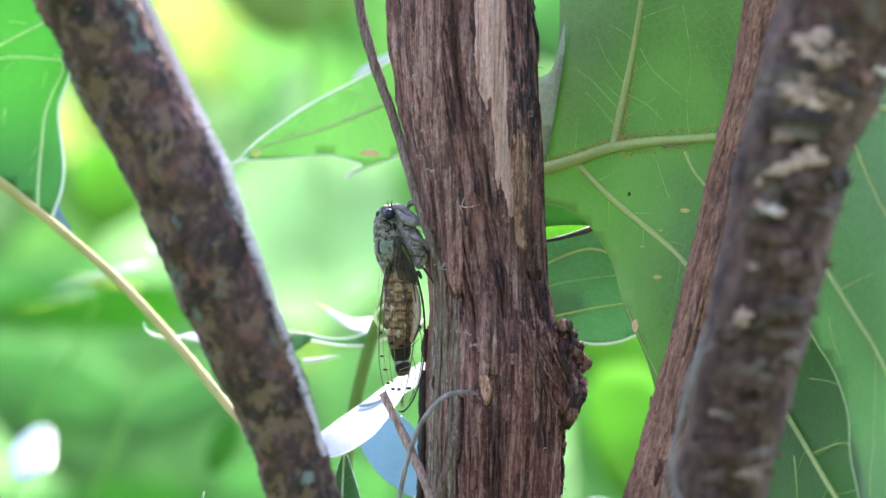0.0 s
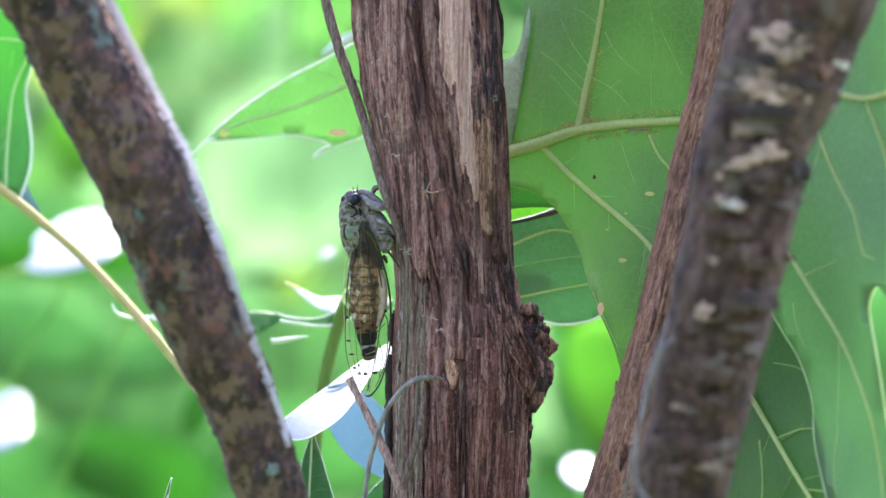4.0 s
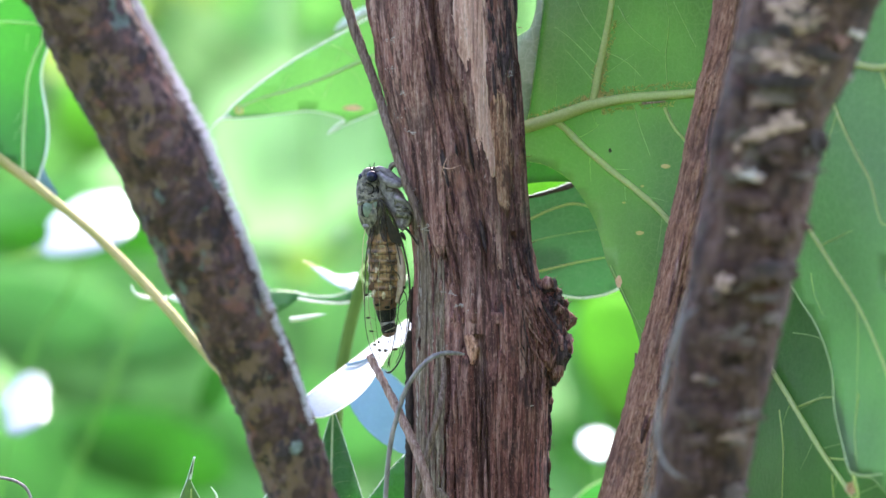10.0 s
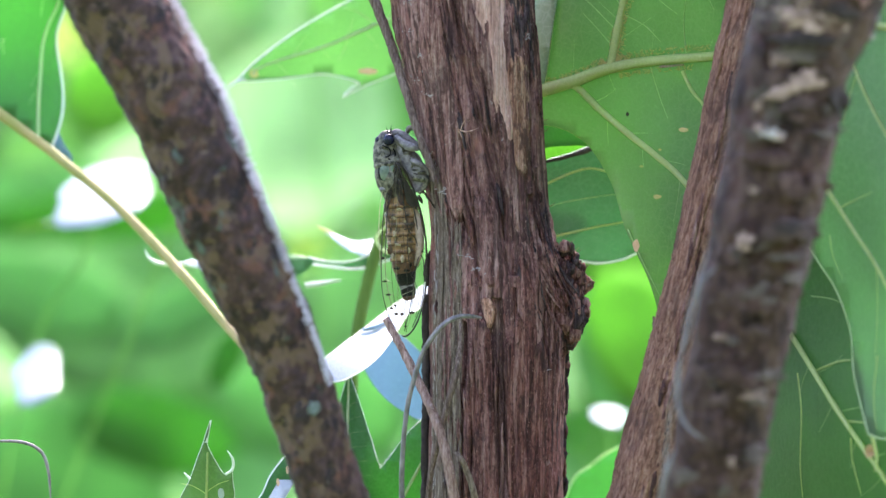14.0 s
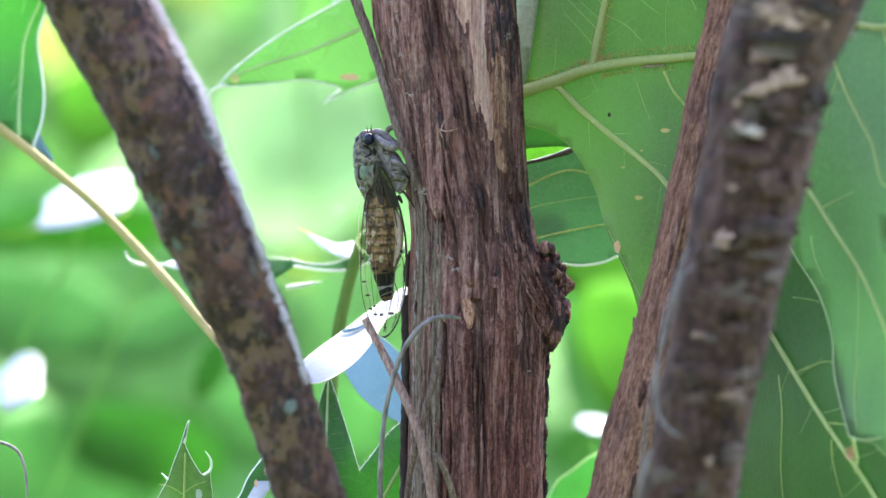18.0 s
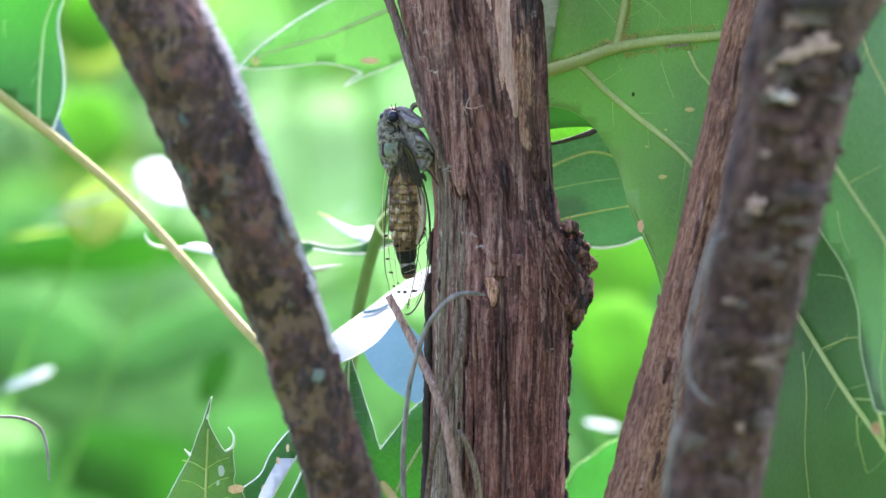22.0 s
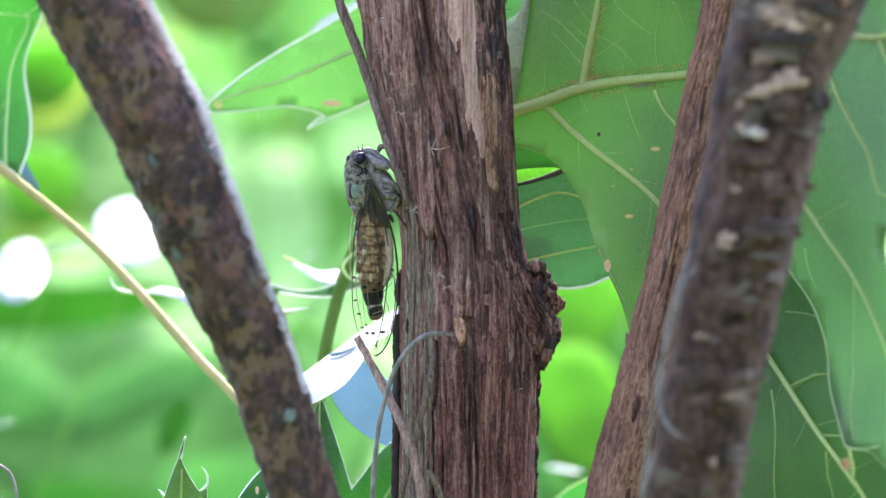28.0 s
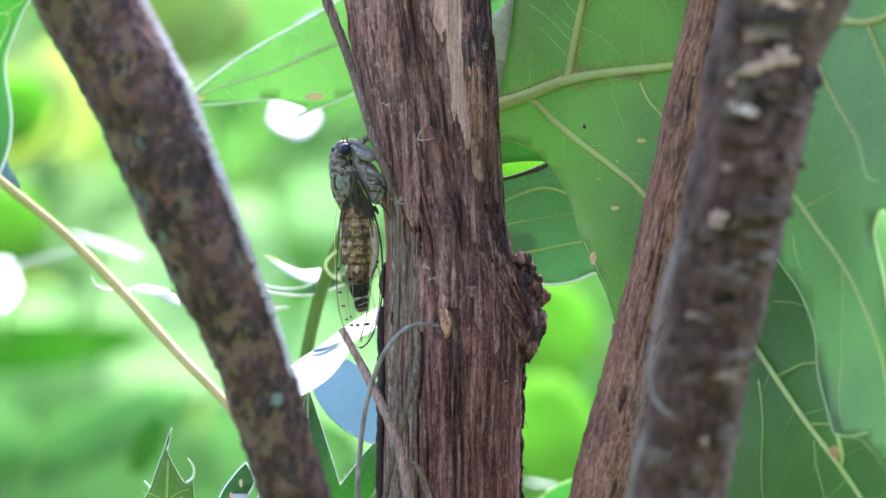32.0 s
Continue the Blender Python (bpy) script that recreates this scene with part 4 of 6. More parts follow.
stick("broken_twig", [(632, 597, -0.012, 6), (646, 624, -0.013, 7), (668, 664, -0.015, 7.5), (698, 724, -0.018, 8), (726, 790, -0.021, 8.5), (744, 860, -0.022, 9), (760, 960, -0.022, 9)], M_REDTWIG, shrub, 12, 12, "broken reddish twig crossing the stem", 2.2, 900)
stick("tendril", [(802, 594, -0.020, 2), (785, 591, -0.022, 3.4), (764, 591, -0.024, 4.2), (742, 600, -0.026, 4.4), (718, 624, -0.026, 4.4), (698, 656, -0.025, 4.4), (683, 700, -0.024, 4.4), (671, 750, -0.023, 4.4), (663, 820, -0.022, 4.4), (660, 900, -0.02, 5), (664, 1000, -0.018, 5)], M_TENDRIL, shrub, 10, 12, "curled grey dry tendril", 0.6, 700)
stick("tendril", [(766, 604, -0.018, 3), (766, 640, -0.019, 5), (758, 690, -0.021, 5.5), (744, 740, -0.021, 5.5), (734, 780, -0.020, 5.5), (724, 820, -0.019, 5), (712, 870, -0.017, 5.5), (700, 980, -0.012, 5)], M_TWIG, shrub, 10, 12, "dry fibre lying along the bark", 0.8, 700)
stick("tendril", [(756, 834, -0.020, 3), (766, 844, -0.022, 5), (776, 868, -0.021, 5.5), (788, 905, -0.02, 6), (800, 980, -0.018, 6)], M_GREYSIDE, shrub, 8, 12, "short bent pale fibre", 0.8, 700)
stick("tendril", [(-140, 822, 0.0, 1.5), (-56, 817, 0.0, 2.5), (-18, 819, 0.0, 3), (8, 829, 0.0, 3), (22, 846, 0.0, 3), (30, 880, 0.0, 2.6), (33, 930, 0.0, 1.2)], M_TENDRIL, shrub, 8, 8, "fine curling tendril", 0.4, 700)

# ---- the lobed leaves round the stems ----
plant = thing("oak_sapling", "broad lobed oak-like leaves with bristle tips and pale veins", "plant")


def d_big(x, y):
    return 0.022 - 0.000107 * (min(x, 1290) - 900) - 0.00023 * max(0, x - 1290) + 0.004 * math.sin(x * 0.012) * math.sin(y * 0.010) + 0.000012 * max(0, y - 500)


BIG = [(935, -420), (930, -140), (929, -20), (918, 22), (897, 37), (866, 60), (850, 130), (846, 240), (900, 257), (945, 266), (985, 290), (1015, 330), (1036, 372), (1047, 410), (1056, 440), (1078, 486),
       (1098, 530), (1112, 575), (1126, 640), (1150, 710), (1210, 740), (1262, 700), (1290, 600), (1310, 460), (1335, 330), (1345, 200), (1340, 40), (1345, -200), (1300, -420), (1140, -480)]
big = sheet("leaf", BIG, d_big, M_LEAF, plant, "huge lobed leaf, dull green underside", 26)
margin(BIG, d_big, big, 1.0, M_VEIN)
# lower part of the big leaf, its shade held by a darker green
DEEP = [(1230, 470), (1290, 400), (1370, 340), (1430, 460), (1480, 560), (1520, 680), (1570, 800), (1640, 920), (1680, 1080), (1560, 1130), (1420, 1080), (1300, 960), (1230, 860), (1205, 740), (1205, 600)]
deep = sheet("leaf", DEEP, lambda x, y: d_big(x, y) + 0.0008, M_LEAFSHADE, plant, "lower leaf part with yellow veins, shade put into its green", 26)
# reflected light on the curled rim is put into this paler green
M_RIM = leaf_material("leaf_rim_pale", (0.29, 0.41, 0.235), (0.37, 0.49, 0.31), (0.32, 0.62, 0.25), 0.5, 0.35)
CURL = [(940, -60), (930, -20), (918, 22), (897, 38), (880, 60), (868, 190), (896, 194), (911, 182), (919, 140), (928, 80), (934, 40), (941, -20)]
sheet("leaf_fold", CURL, lambda x, y: d_big(x, y) - 0.0012, M_RIM, big, "curled leaf rim, reflected light put into its pale colour", 18)
FOLD = [(850, 246), (920, 254), (960, 264), (990, 284), (1004, 304), (985, 297), (940, 298), (850, 304)]
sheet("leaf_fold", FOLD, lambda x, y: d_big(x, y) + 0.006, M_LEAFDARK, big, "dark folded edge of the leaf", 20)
vein([(846, 212), (905, 199), (965, 180), (1025, 158), (1100, 144), (1220, 132), (1340, 112)], d_big, 13, 7, big, M_VEIN, name="midrib", lift=0.0012)
vein([(1030, 156), (1044, 80), (1060, 0), (1078, -120), (1100, -300)], d_big, 8, 4, big, M_VEIN)
vein([(952, 182), (975, 196), (1010, 230), (1060, 272), (1110, 310), (1162, 356), (1240, 455), (1365, 640), (1440, 755), (1530, 880), (1600, 1000)], d_big, 6.5, 4, big, M_VEIN)
vein([(1158, 160), (1175, 195), (1200, 226), (1240, 300)], d_big, 3.5, 2, big, M_VEIN)


def rusty_hairs(points, depth, side, count, spread, seed):
    """Short rust-brown hairs in the angle along a vein, thickest at its start."""
    rh = random.Random(seed)
    rr = curve_through(points, 10)
    verts, faces = [], []
    for _ in range(count):
        i = int((len(rr) - 2) * rh.random() ** 1.5)
        p, q = rr[i], rr[i + 1]
        f = rh.random()
        x, y = p[0] + (q[0] - p[0]) * f, p[1] + (q[1] - p[1]) * f
        tx, ty = q[0] - p[0], q[1] - p[1]
        ln = math.hypot(tx, ty) or 1
        a = side * (0.25 + 0.75 * rh.random() ** 1.6) * spread
        x, y = x - ty / ln * a, y + tx / ln * a
        ang, size = rh.uniform(0, 6.28), rh.uniform(2.5, 6)
        ends = [(x, y), (x + math.cos(ang) * size * 0.5, y + math.sin(ang) * size * 0.5), (x + math.cos(ang + 0.5) * size, y + math.sin(ang + 0.5) * size)]
        v, fc = ring_tube([pt(ex, ey, depth(ex, ey) - 0.0004 - 0.0003 * k) for k, (ex, ey) in enumerate(ends)], [0.6 * UNIT, 0.5 * UNIT, 0.2 * UNIT], 4)
        o = len(verts)
        verts += v
        faces += [tuple(o + k for k in face) for face in fc]
    return mesh_part("rusty_fuzz", verts, faces, M_RUST, big, "rust-brown hairs along the vein")


for k, (pts, side, count, spread) in enumerate((([(1034, 150), (1100, 136), (1214, 124)], -1, 300, 13), ([(1036, 146), (1046, 90), (1066, 0)], 1, 240, 12), ([(1030, 150), (1042, 80)], -1, 60, 9), ([(1020, 150), (965, 172), (912, 190)], 1, 160, 11),
                                                ([(1045, 164), (1100, 154), (1180, 145)], 1, 110, 12))):
    rusty_hairs(pts, d_big, side, count, spread, 80 + k)
vein([(1118, 153), (1140, 151), (1160, 149)], d_big, 2.4, 1.4, big, M_REDTWIG, 0.0026, "scrape")
for pts, r in (([(938, 0), (930, 60), (918, 150), (912, 190)], 2.0), ([(1100, 150), (1115, 200), (1132, 245)], 1.2), ([(1165, 135), (1160, 70), (1166, 0), (1150, -100)], 1.2),
               ([(1040, 90), (990, 40), (960, 20)], 1.2), ([(1052, 50), (1015, 0), (995, -40)], 1.2), ([(1050, 60), (1090, 80), (1120, 110)], 1.4), ([(1035, 120), (1000, 80), (980, 60)], 1.0),
               ([(1075, -20), (1100, 20), (1150, 60)], 1.2), ([(1215, 50), (1195, 10), (1175, -30)], 1.2), ([(1060, 442), (1090, 505), (1118, 560)], 1.4),
               ([(1395, 685), (1440, 665), (1464, 662)], 1.8), ([(1365, 690), (1372, 760), (1370, 860), (1380, 960)], 1.6), ([(1450, 770), (1500, 772)], 2.0), ([(1462, 800), (1465, 840), (1480, 900)], 1.8),
               ([(1390, 552), (1430, 556), (1462, 572)], 1.2), ([(1330, 590), (1300, 660), (1290, 760)], 1.5)):
    vein(pts, d_big, r * 0.8, r * 0.4, big, M_VEIN if r > 1.55 else M_VEINLET, 0.0004)
rv = random.Random(11)


def laterals(points, depth, parent, mat, angles, step, length, r=1.0):
    """Fine side veins that leave a main vein on both sides."""
    rr = curve_through(points, 8)
    run, due, side = 0.0, step, 0
    for p, q in zip(rr, rr[1:]):
        run += math.hypot(q[0] - p[0], q[1] - p[1])
        if run < due:
            continue
        due += step * rv.uniform(1.1, 2.1)
        side = 1 - side
        a = radians(angles[side] + rv.uniform(-9, 9))
        ln = length * rv.uniform(0.6, 1.15)
        bend = rv.uniform(-0.18, 0.18)
        pts = [(q[0], q[1])]
        for k in (1, 2, 3):
            aa = a + bend * k
            pts.append((pts[-1][0] + math.cos(aa) * ln / 3, pts[-1][1] + math.sin(aa) * ln / 3))
        vein(pts, depth, r * 0.7, r * 0.3, parent, M_VEINLET if mat is M_VEIN else mat, 0.0003, "veinlet", 3)


laterals([(1030, 150), (1060, 0), (1100, -300)], d_big, big, M_VEIN, (-140, -35), 26, 80, 0.9)
laterals([(920, 200), (1025, 160), (1220, 134)], d_big, big, M_VEIN, (75, -80), 34, 70, 0.8)
laterals([(975, 194), (1060, 272), (1162, 356)], d_big, big, M_VEIN, (95, -10), 26, 75, 0.9)
laterals([(1365, 640), (1440, 755), (1530, 880), (1600, 1000)], d_big, big, M_VEIN, (-15, 110), 26, 80, 1.0)


def spot(x, y, w, h, depth, mat, parent, name="leaf_spot", seed=0, lift=0.0006):
    ring = [(x + math.cos(a) * w * (1 + 0.35 * noise.noise(Vector((math.cos(a), math.sin(a), seed * 3.1)))), y + math.sin(a) * h * (1 + 0.35 * noise.noise(Vector((math.cos(a), math.sin(a), seed * 3.1 + 9))))) for a in np.linspace(0, 2 * math.pi, 12, endpoint=False)]
    return sheet(name, ring, lambda a, b: depth(a, b) - lift, mat, parent, step=400, thick=0, n=2)


for i, (x, y, w, h, mt) in enumerate([(1060, 238, 3, 4, M_DARK), (1160, 264, 9, 4, M_RUST), (1113, 383, 8, 4, M_RUST), (1118, 300, 3, 2, M_RUST), (1085, 330, 3, 2, M_RUST), (1075, 470, 6, 10, M_BROWNSPOT), (1538, 622, 5, 6, M_DARK)]):
    spot(x, y, w, h, d_big, mt, big, seed=i)
for i in range(9):
    a = i * 0.7
    stick("hair_tuft", [(1497, 822, d_big(1497, 822) - 0.001, 3), (1497 + math.cos(a) * 8, 822 + math.sin(a) * 9, d_big(1497, 822) - 0.002, 2.5), (1497 + math.cos(a) * 11, 822 + math.sin(a) * 13, d_big(1497, 822) - 0.0025, 1)], M_BROWNSPOT, big, 3, 5, "pinkish tuft at the vein")


def d_lobe(x, y):
    return d_big(x, y) - 0.010 + 0.000022 * (1500 - x) * 0.3 + 0.002 * math.sin(y * 0.012)


LOBE = [(1330, -300), (1340, 60), (1350, 300), (1370, 430), (1402, 486), (1432, 530), (1452, 575), (1464, 620), (1468, 680), (1482, 740), (1496, 790), (1520, 796), (1540, 800), (1566, 826), (1590, 858, 1), (1600, 836), (1625, 864, 1), (1620, 752), (1600, 632), (1580, 512), (1566, 436), (1580, 396), (1606, 420), (1620, 420), (1648, 300), (1700, 150), (1720, -50), (1660, -300)]
lobe = sheet("leaf_lobe", LOBE, d_lobe, M_LEAFPALE, big, "paler overlapping lobe", 26)
margin(LOBE, d_lobe, big, 1.6, M_VEINLIT)
vein([(1370, 430), (1402, 486), (1432, 530), (1452, 575), (1464, 620), (1468, 680), (1482, 740), (1496, 790)], d_lobe, 1.0, 1.6, big, M_VEINLIT, 0.0006, "leaf_margin")
vein([(1496, 790), (1520, 796), (1556, 790)], d_lobe, 2.0, 1.5, big, M_VEINLIT, 0.0006, "leaf_margin")
laterals([(1420, 360), (1510, 490), (1600, 800)], d_lobe, big, M_VEIN, (-20, 105), 30, 80, 1.0)
laterals([(1465, 120), (1535, 270), (1556, 343)], d_lobe, big, M_VEIN, (30, 120), 34, 60, 0.9)
vein([(1400, 330), (1432, 375), (1470, 432), (1510, 490), (1545, 560), (1580, 660), (1600, 800)], d_lobe, 5, 2.5, big, M_VEIN)
vein([(1460, 110), (1480, 165), (1510, 225), (1535, 270), (1548, 320), (1556, 343)], d_lobe, 3.2, 2, big, M_VEIN)
vein([(1480, 70), (1510, 64), (1560, 66), (1640, 40), (1700, 30)], d_lobe, 7, 5, big, M_VEIN)
vein([(1555, 70), (1590, 160), (1612, 260), (1622, 350)], d_lobe, 3.5, 2, big, M_VEIN)
for pts in ([(1510, 495), (1512, 560), (1508, 660)], [(1440, 392), (1480, 370), (1510, 355)], [(1425, 440), (1432, 480), (1455, 530)], [(1512, 650), (1505, 720), (1510, 780)], [(1556, 343), (1580, 350)], [(1475, 150), (1462, 190), (1450, 240)]):
    vein(pts, d_lobe, 1.5, 0.7, big, M_VEIN, 0.0004)
stick("leaf_spine", [(1500, 788, d_lobe(1500, 788), 3), (1510, 830, d_lobe(1500, 788), 3), (1506, 856, d_lobe(1500, 788), 1)], M_VEIN, big)


def d_under(x, y):
    return 0.045 + 0.00004 * (y - 400)


UNDER = [(840, 345), (905, 330), (955, 316), (1005, 302), (1050, 340), (1100, 440), (1140, 520), (1087, 491), (1045, 505), (1000, 511), (955, 503), (900, 490), (840, 470)]
under = sheet("leaf", UNDER, d_under, M_LEAFBLUE, plant, "bluish-green leaf half hidden behind another", 20)
margin(UNDER, d_under, under, 2.6)
vein([(840, 400), (905, 372), (960, 348), (1000, 342), (1060, 362)], d_under, 2.4, 2, under, M_VEIN)
vein([(840, 480), (920, 464), (1000, 446), (1080, 432)], d_under, 2.2, 1.4, under, M_VEIN)
vein([(850, 430), (930, 405), (1000, 392), (1060, 385)], d_under, 1.2, 0.7, under, M_VEINLET)
sheet("leaf", [(850, 296), (930, 290), (1000, 296), (1000, 340), (930, 356), (850, 362)], lambda x, y: 0.06, M_LIME, plant, "lime-green leaf seen through a gap", 20)
stick("curled_edge", [(880, 334, 0.038, 2), (930, 324, 0.036, 3.5), (958, 316, 0.034, 4), (982, 308, 0.03, 5.5), (1000, 300, 0.024, 4), (1012, 300, 0.022, 2)], M_DARK, under, 6, 8, "dark curled leaf scrap")
stick("curled_edge", [(905, 299, 0.03, 1), (950, 294, 0.03, 1), (985, 292, 0.03, 1)], M_VEIN, under, 6, 8)


def d_left(x, y):
    return 0.09 + 0.00004 * (x - 500) * 0.3 + 0.003 * math.sin(x * 0.015)


LEFT_LEAF = [(356, 200, 1), (380, 173), (440, 126), (500, 88), (570, 50), (630, 14), (690, -30), (780, -70), (860, -60), (860, 150), (780, 130), (700, 155), (655, 178), (620, 194), (580, 210), (543, 229, 1), (562, 212), (574, 205), (545, 194), (510, 188), (480, 190), (420, 197)]
M_YELLOW = plain_material("yellow_leaf_ring", (0.62, 0.58, 0.18), (0.80, 0.74, 0.30), 900, 0.6)
left_leaf = sheet("leaf", LEFT_LEAF, d_left, M_LEAFGLOW, plant, "pointed lobe of a backlit leaf with a brown spot", 22)
margin(LEFT_LEAF, d_left, left_leaf, 2.0)
stick("leaf_spine", [(372, 196, d_left(372, 196) - 0.0003, 2.4), (356, 200, d_left(356, 200), 2.8), (344, 208, d_left(344, 208), 2.4), (330, 224, d_left(330, 224), 0.8)], M_MARGIN, left_leaf)
laterals([(385, 180), (480, 149), (580, 110), (760, 30)], d_left, left_leaf, M_VEINLIT, (-60, 35), 30, 50, 0.9)
vein([(385, 180), (430, 163), (480, 149), (530, 132), (580, 110), (640, 84), (760, 30)], d_left, 2.2, 4, left_leaf, M_VEINLIT)
vein([(555, 120), (545, 145), (535, 165)], d_left, 1, 0.5, left_leaf, M_VEINLIT, 0.0004)
vein([(600, 100), (570, 78), (545, 70)], d_left, 1, 0.5, left_leaf, M_VEINLIT, 0.0004)
spot(588, 183, 18, 6, d_left, M_BROWNSPOT, left_leaf, seed=20)
for k, (r, mt) in enumerate(((8, M_YELLOW), (3.5, M_VEINLIT))):
    spot(386, 185, r, r, d_left, mt, left_leaf, seed=21, lift=0.0006 + 0.0003 * k)
# the glint above the leaf's edge is a white-coloured sheet
sheet("leaf_glint", [(548, 62), (562, 42), (584, 27), (608, 16), (632, 0), (648, -8), (640, 12), (610, 31), (580, 47)], lambda x, y: 0.17, M_GLAREWHITE, left_leaf, "white glint on the leaf's rim, put into its colour", 16)


def d_upper(x, y):
    return 0.10 + 0.00003 * x + 0.004 * math.sin(y * 0.012)


UPPER = [(33, 313, 1), (0, 286), (-60, 246), (-160, 190), (-300, 110), (-360, -60), (-250, -260), (-60, -330), (120, -260), (150, -120), (118, -50), (78, 16), (60, 58), (44, 104), (43, 135), (50, 180), (54, 220), (50, 262)]
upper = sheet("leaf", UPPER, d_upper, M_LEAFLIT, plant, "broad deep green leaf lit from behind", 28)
margin(UPPER, d_upper, upper, 2.4)
vein([(10, 296), (10, 240), (14, 180), (18, 130), (30, 90), (44, 60), (50, 36), (44, 25)], d_upper, 3.2, 2.0, upper, M_VEINLIT)
vein([(50, 30), (20, 26), (-40, 24), (-120, 40), (-200, 80)], d_upper, 1.6, 2.5, upper, M_VEINLIT)
vein([(78, 4), (50, 24), (46, 30)], d_upper, 1.2, 1.2, upper, M_VEINLIT)
vein([(60, -60), (0, -30), (-90, 20), (-180, 90)], d_upper, 2, 3, upper, M_VEINLIT)
for i in range(16):
    x, y = rv.uniform(-120, 40), rv.uniform(-60, 220)
    a = rv.uniform(0, 3)
    vein([(x, y), (x + math.cos(a) * 18, y + math.sin(a) * 12), (x + math.cos(a) * 34, y + math.sin(a) * 30)], d_upper, 0.6, 0.3, upper, M_VEINLIT, 0.0004, "veinlet", 3)
stick("leaf_stalk", [(-340, 90, 0.096, 12), (-150, 192, 0.096, 11), (0, 298, 0.096, 9.5), (60, 345, 0.094, 9), (150, 420, 0.09, 9), (250, 522, 0.082, 9.5), (350, 634, 0.07, 9.5), (420, 706, 0.06, 9), (480, 778, 0.05, 9), (620, 930, 0.03, 9), (760, 1120, 0.01, 10)], M_STALK, plant, 10, 12, "long yellowish leaf stalk")
BLUEFOLD = [(33, 314), (44, 285), (52, 300), (70, 330), (66, 338)]
sheet("leaf_fold", BLUEFOLD, lambda x, y: 0.108, M_BLUE, upper, "bluish folded leaf base", 30)


# thin leaf seen almost edge on, with spiny tips
def d_edge(x, y):
    return 0.085 + 0.0006 * (y - 520) * -0.2


EDGE_LEAF = [(330, 518), (400, 508), (455, 502), (487, 506), (515, 513), (545, 515), (572, 511), (598, 500), (630, 490), (690, 478), (690, 496), (640, 507), (612, 517), (582, 526), (548, 526), (518, 522), (496, 518, 1), (470, 536), (430, 552), (380, 545)]
edge_leaf = sheet("leaf", EDGE_LEAF, d_edge, M_LEAFLIT, plant, "spiny leaf seen nearly edge on", 16)
vein([(487, 506), (515, 513), (545, 515), (572, 511), (598, 500), (630, 490), (690, 478)], d_edge, 1.8, 1.4, edge_leaf, M_MARGIN, 0.0004, "leaf_margin")
vein([(494, 518), (518, 522), (548, 526), (582, 526), (612, 517), (640, 507)], d_edge, 2.6, 1.6, edge_leaf, M_MARGIN, 0.0004, "leaf_margin")
# white lobes: their shine is put into the colour
HOOK_LOBE = [(266, 514), (285, 509), (305, 511), (332, 519), (350, 534), (352, 545), (335, 541), (314, 530), (290, 525), (270, 521)]
sheet("leaf_lobe", HOOK_LOBE, d_edge, M_GLAREWHITE, edge_leaf, "lobe with its white shine put into the colour", 16)
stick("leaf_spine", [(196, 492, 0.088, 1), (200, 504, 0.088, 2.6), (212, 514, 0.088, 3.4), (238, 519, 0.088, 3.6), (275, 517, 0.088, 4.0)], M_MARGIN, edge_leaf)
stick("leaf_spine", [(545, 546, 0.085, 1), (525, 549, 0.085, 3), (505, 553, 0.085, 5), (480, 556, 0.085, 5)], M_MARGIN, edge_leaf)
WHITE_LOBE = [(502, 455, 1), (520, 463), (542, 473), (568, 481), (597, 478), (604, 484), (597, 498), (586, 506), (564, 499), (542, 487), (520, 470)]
sheet("leaf_lobe", WHITE_LOBE, lambda x, y: 0.10 - 0.0003 * (y - 480), M_GLAREWHITE, edge_leaf, "lobe with its white shine put into the colour", 20)
stick("leaf_spine", [(500, 453, 0.10, 1), (512, 459, 0.10, 2.6), (528, 466, 0.10, 2.6)], M_YELLOW, edge_leaf)
stick("leaf_spine", [(628, 448, 0.08, 2), (612, 462, 0.08, 2.5), (607, 476, 0.08, 2.5), (618, 492, 0.08, 2.5), (634, 498, 0.08, 3)], M_VEINLIT, edge_leaf)
stick("green_stalk", [(668, 330, 0.09, 10), (640, 410, 0.088, 11), (612, 480, 0.086, 12), (594, 540, 0.084, 12), (580, 600, 0.082, 12), (570, 660, 0.08, 12), (562, 740, 0.078, 12), (560, 900, 0.07, 12), (600, 1150, 0.06, 13)], M_GREENSTALK, plant, 10, 14, "upright olive-green leaf stalk")


# leaf below the insect, its white shine put into the colour
def d_shine(x, y):
    return 0.052 - 0.0003 * (y - 620)


SHINE = [(505, 690), (536, 664), (566, 642), (600, 618), (636, 590), (672, 566), (704, 548), (716, 556), (690, 590), (662, 606), (640, 640), (612, 676), (580, 700), (545, 716), (512, 712)]
shine = sheet("leaf", SHINE, d_shine, M_SHINE, plant, "small leaf with its white glare put into the colour", 300, 0)
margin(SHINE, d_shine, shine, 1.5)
# shading in the fold is laid on as a blue stick
stick("fold_shadow_crease", [(585, 628, 0.048, 3), (605, 624, 0.049, 4), (630, 612, 0.053, 3)], M_BLUE, shine, 5, 8, "leaf crease with its bluish shade put into the colour")


def d_blue(x, y):
    return 0.066 - 0.00010 * (y - 700)


# the sky's reflection on this leaf is its base colour
BLUE_LEAF = [(585, 690), (610, 668), (640, 640), (672, 660), (710, 700), (760, 760), (770, 830), (720, 800), (680, 788), (640, 765), (606, 732)]
blue_leaf = sheet("leaf", BLUE_LEAF, d_blue, M_BLUE, plant, "smooth leaf, sky reflection put into its bluish colour", 400, 0)
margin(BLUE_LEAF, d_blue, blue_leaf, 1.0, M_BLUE)


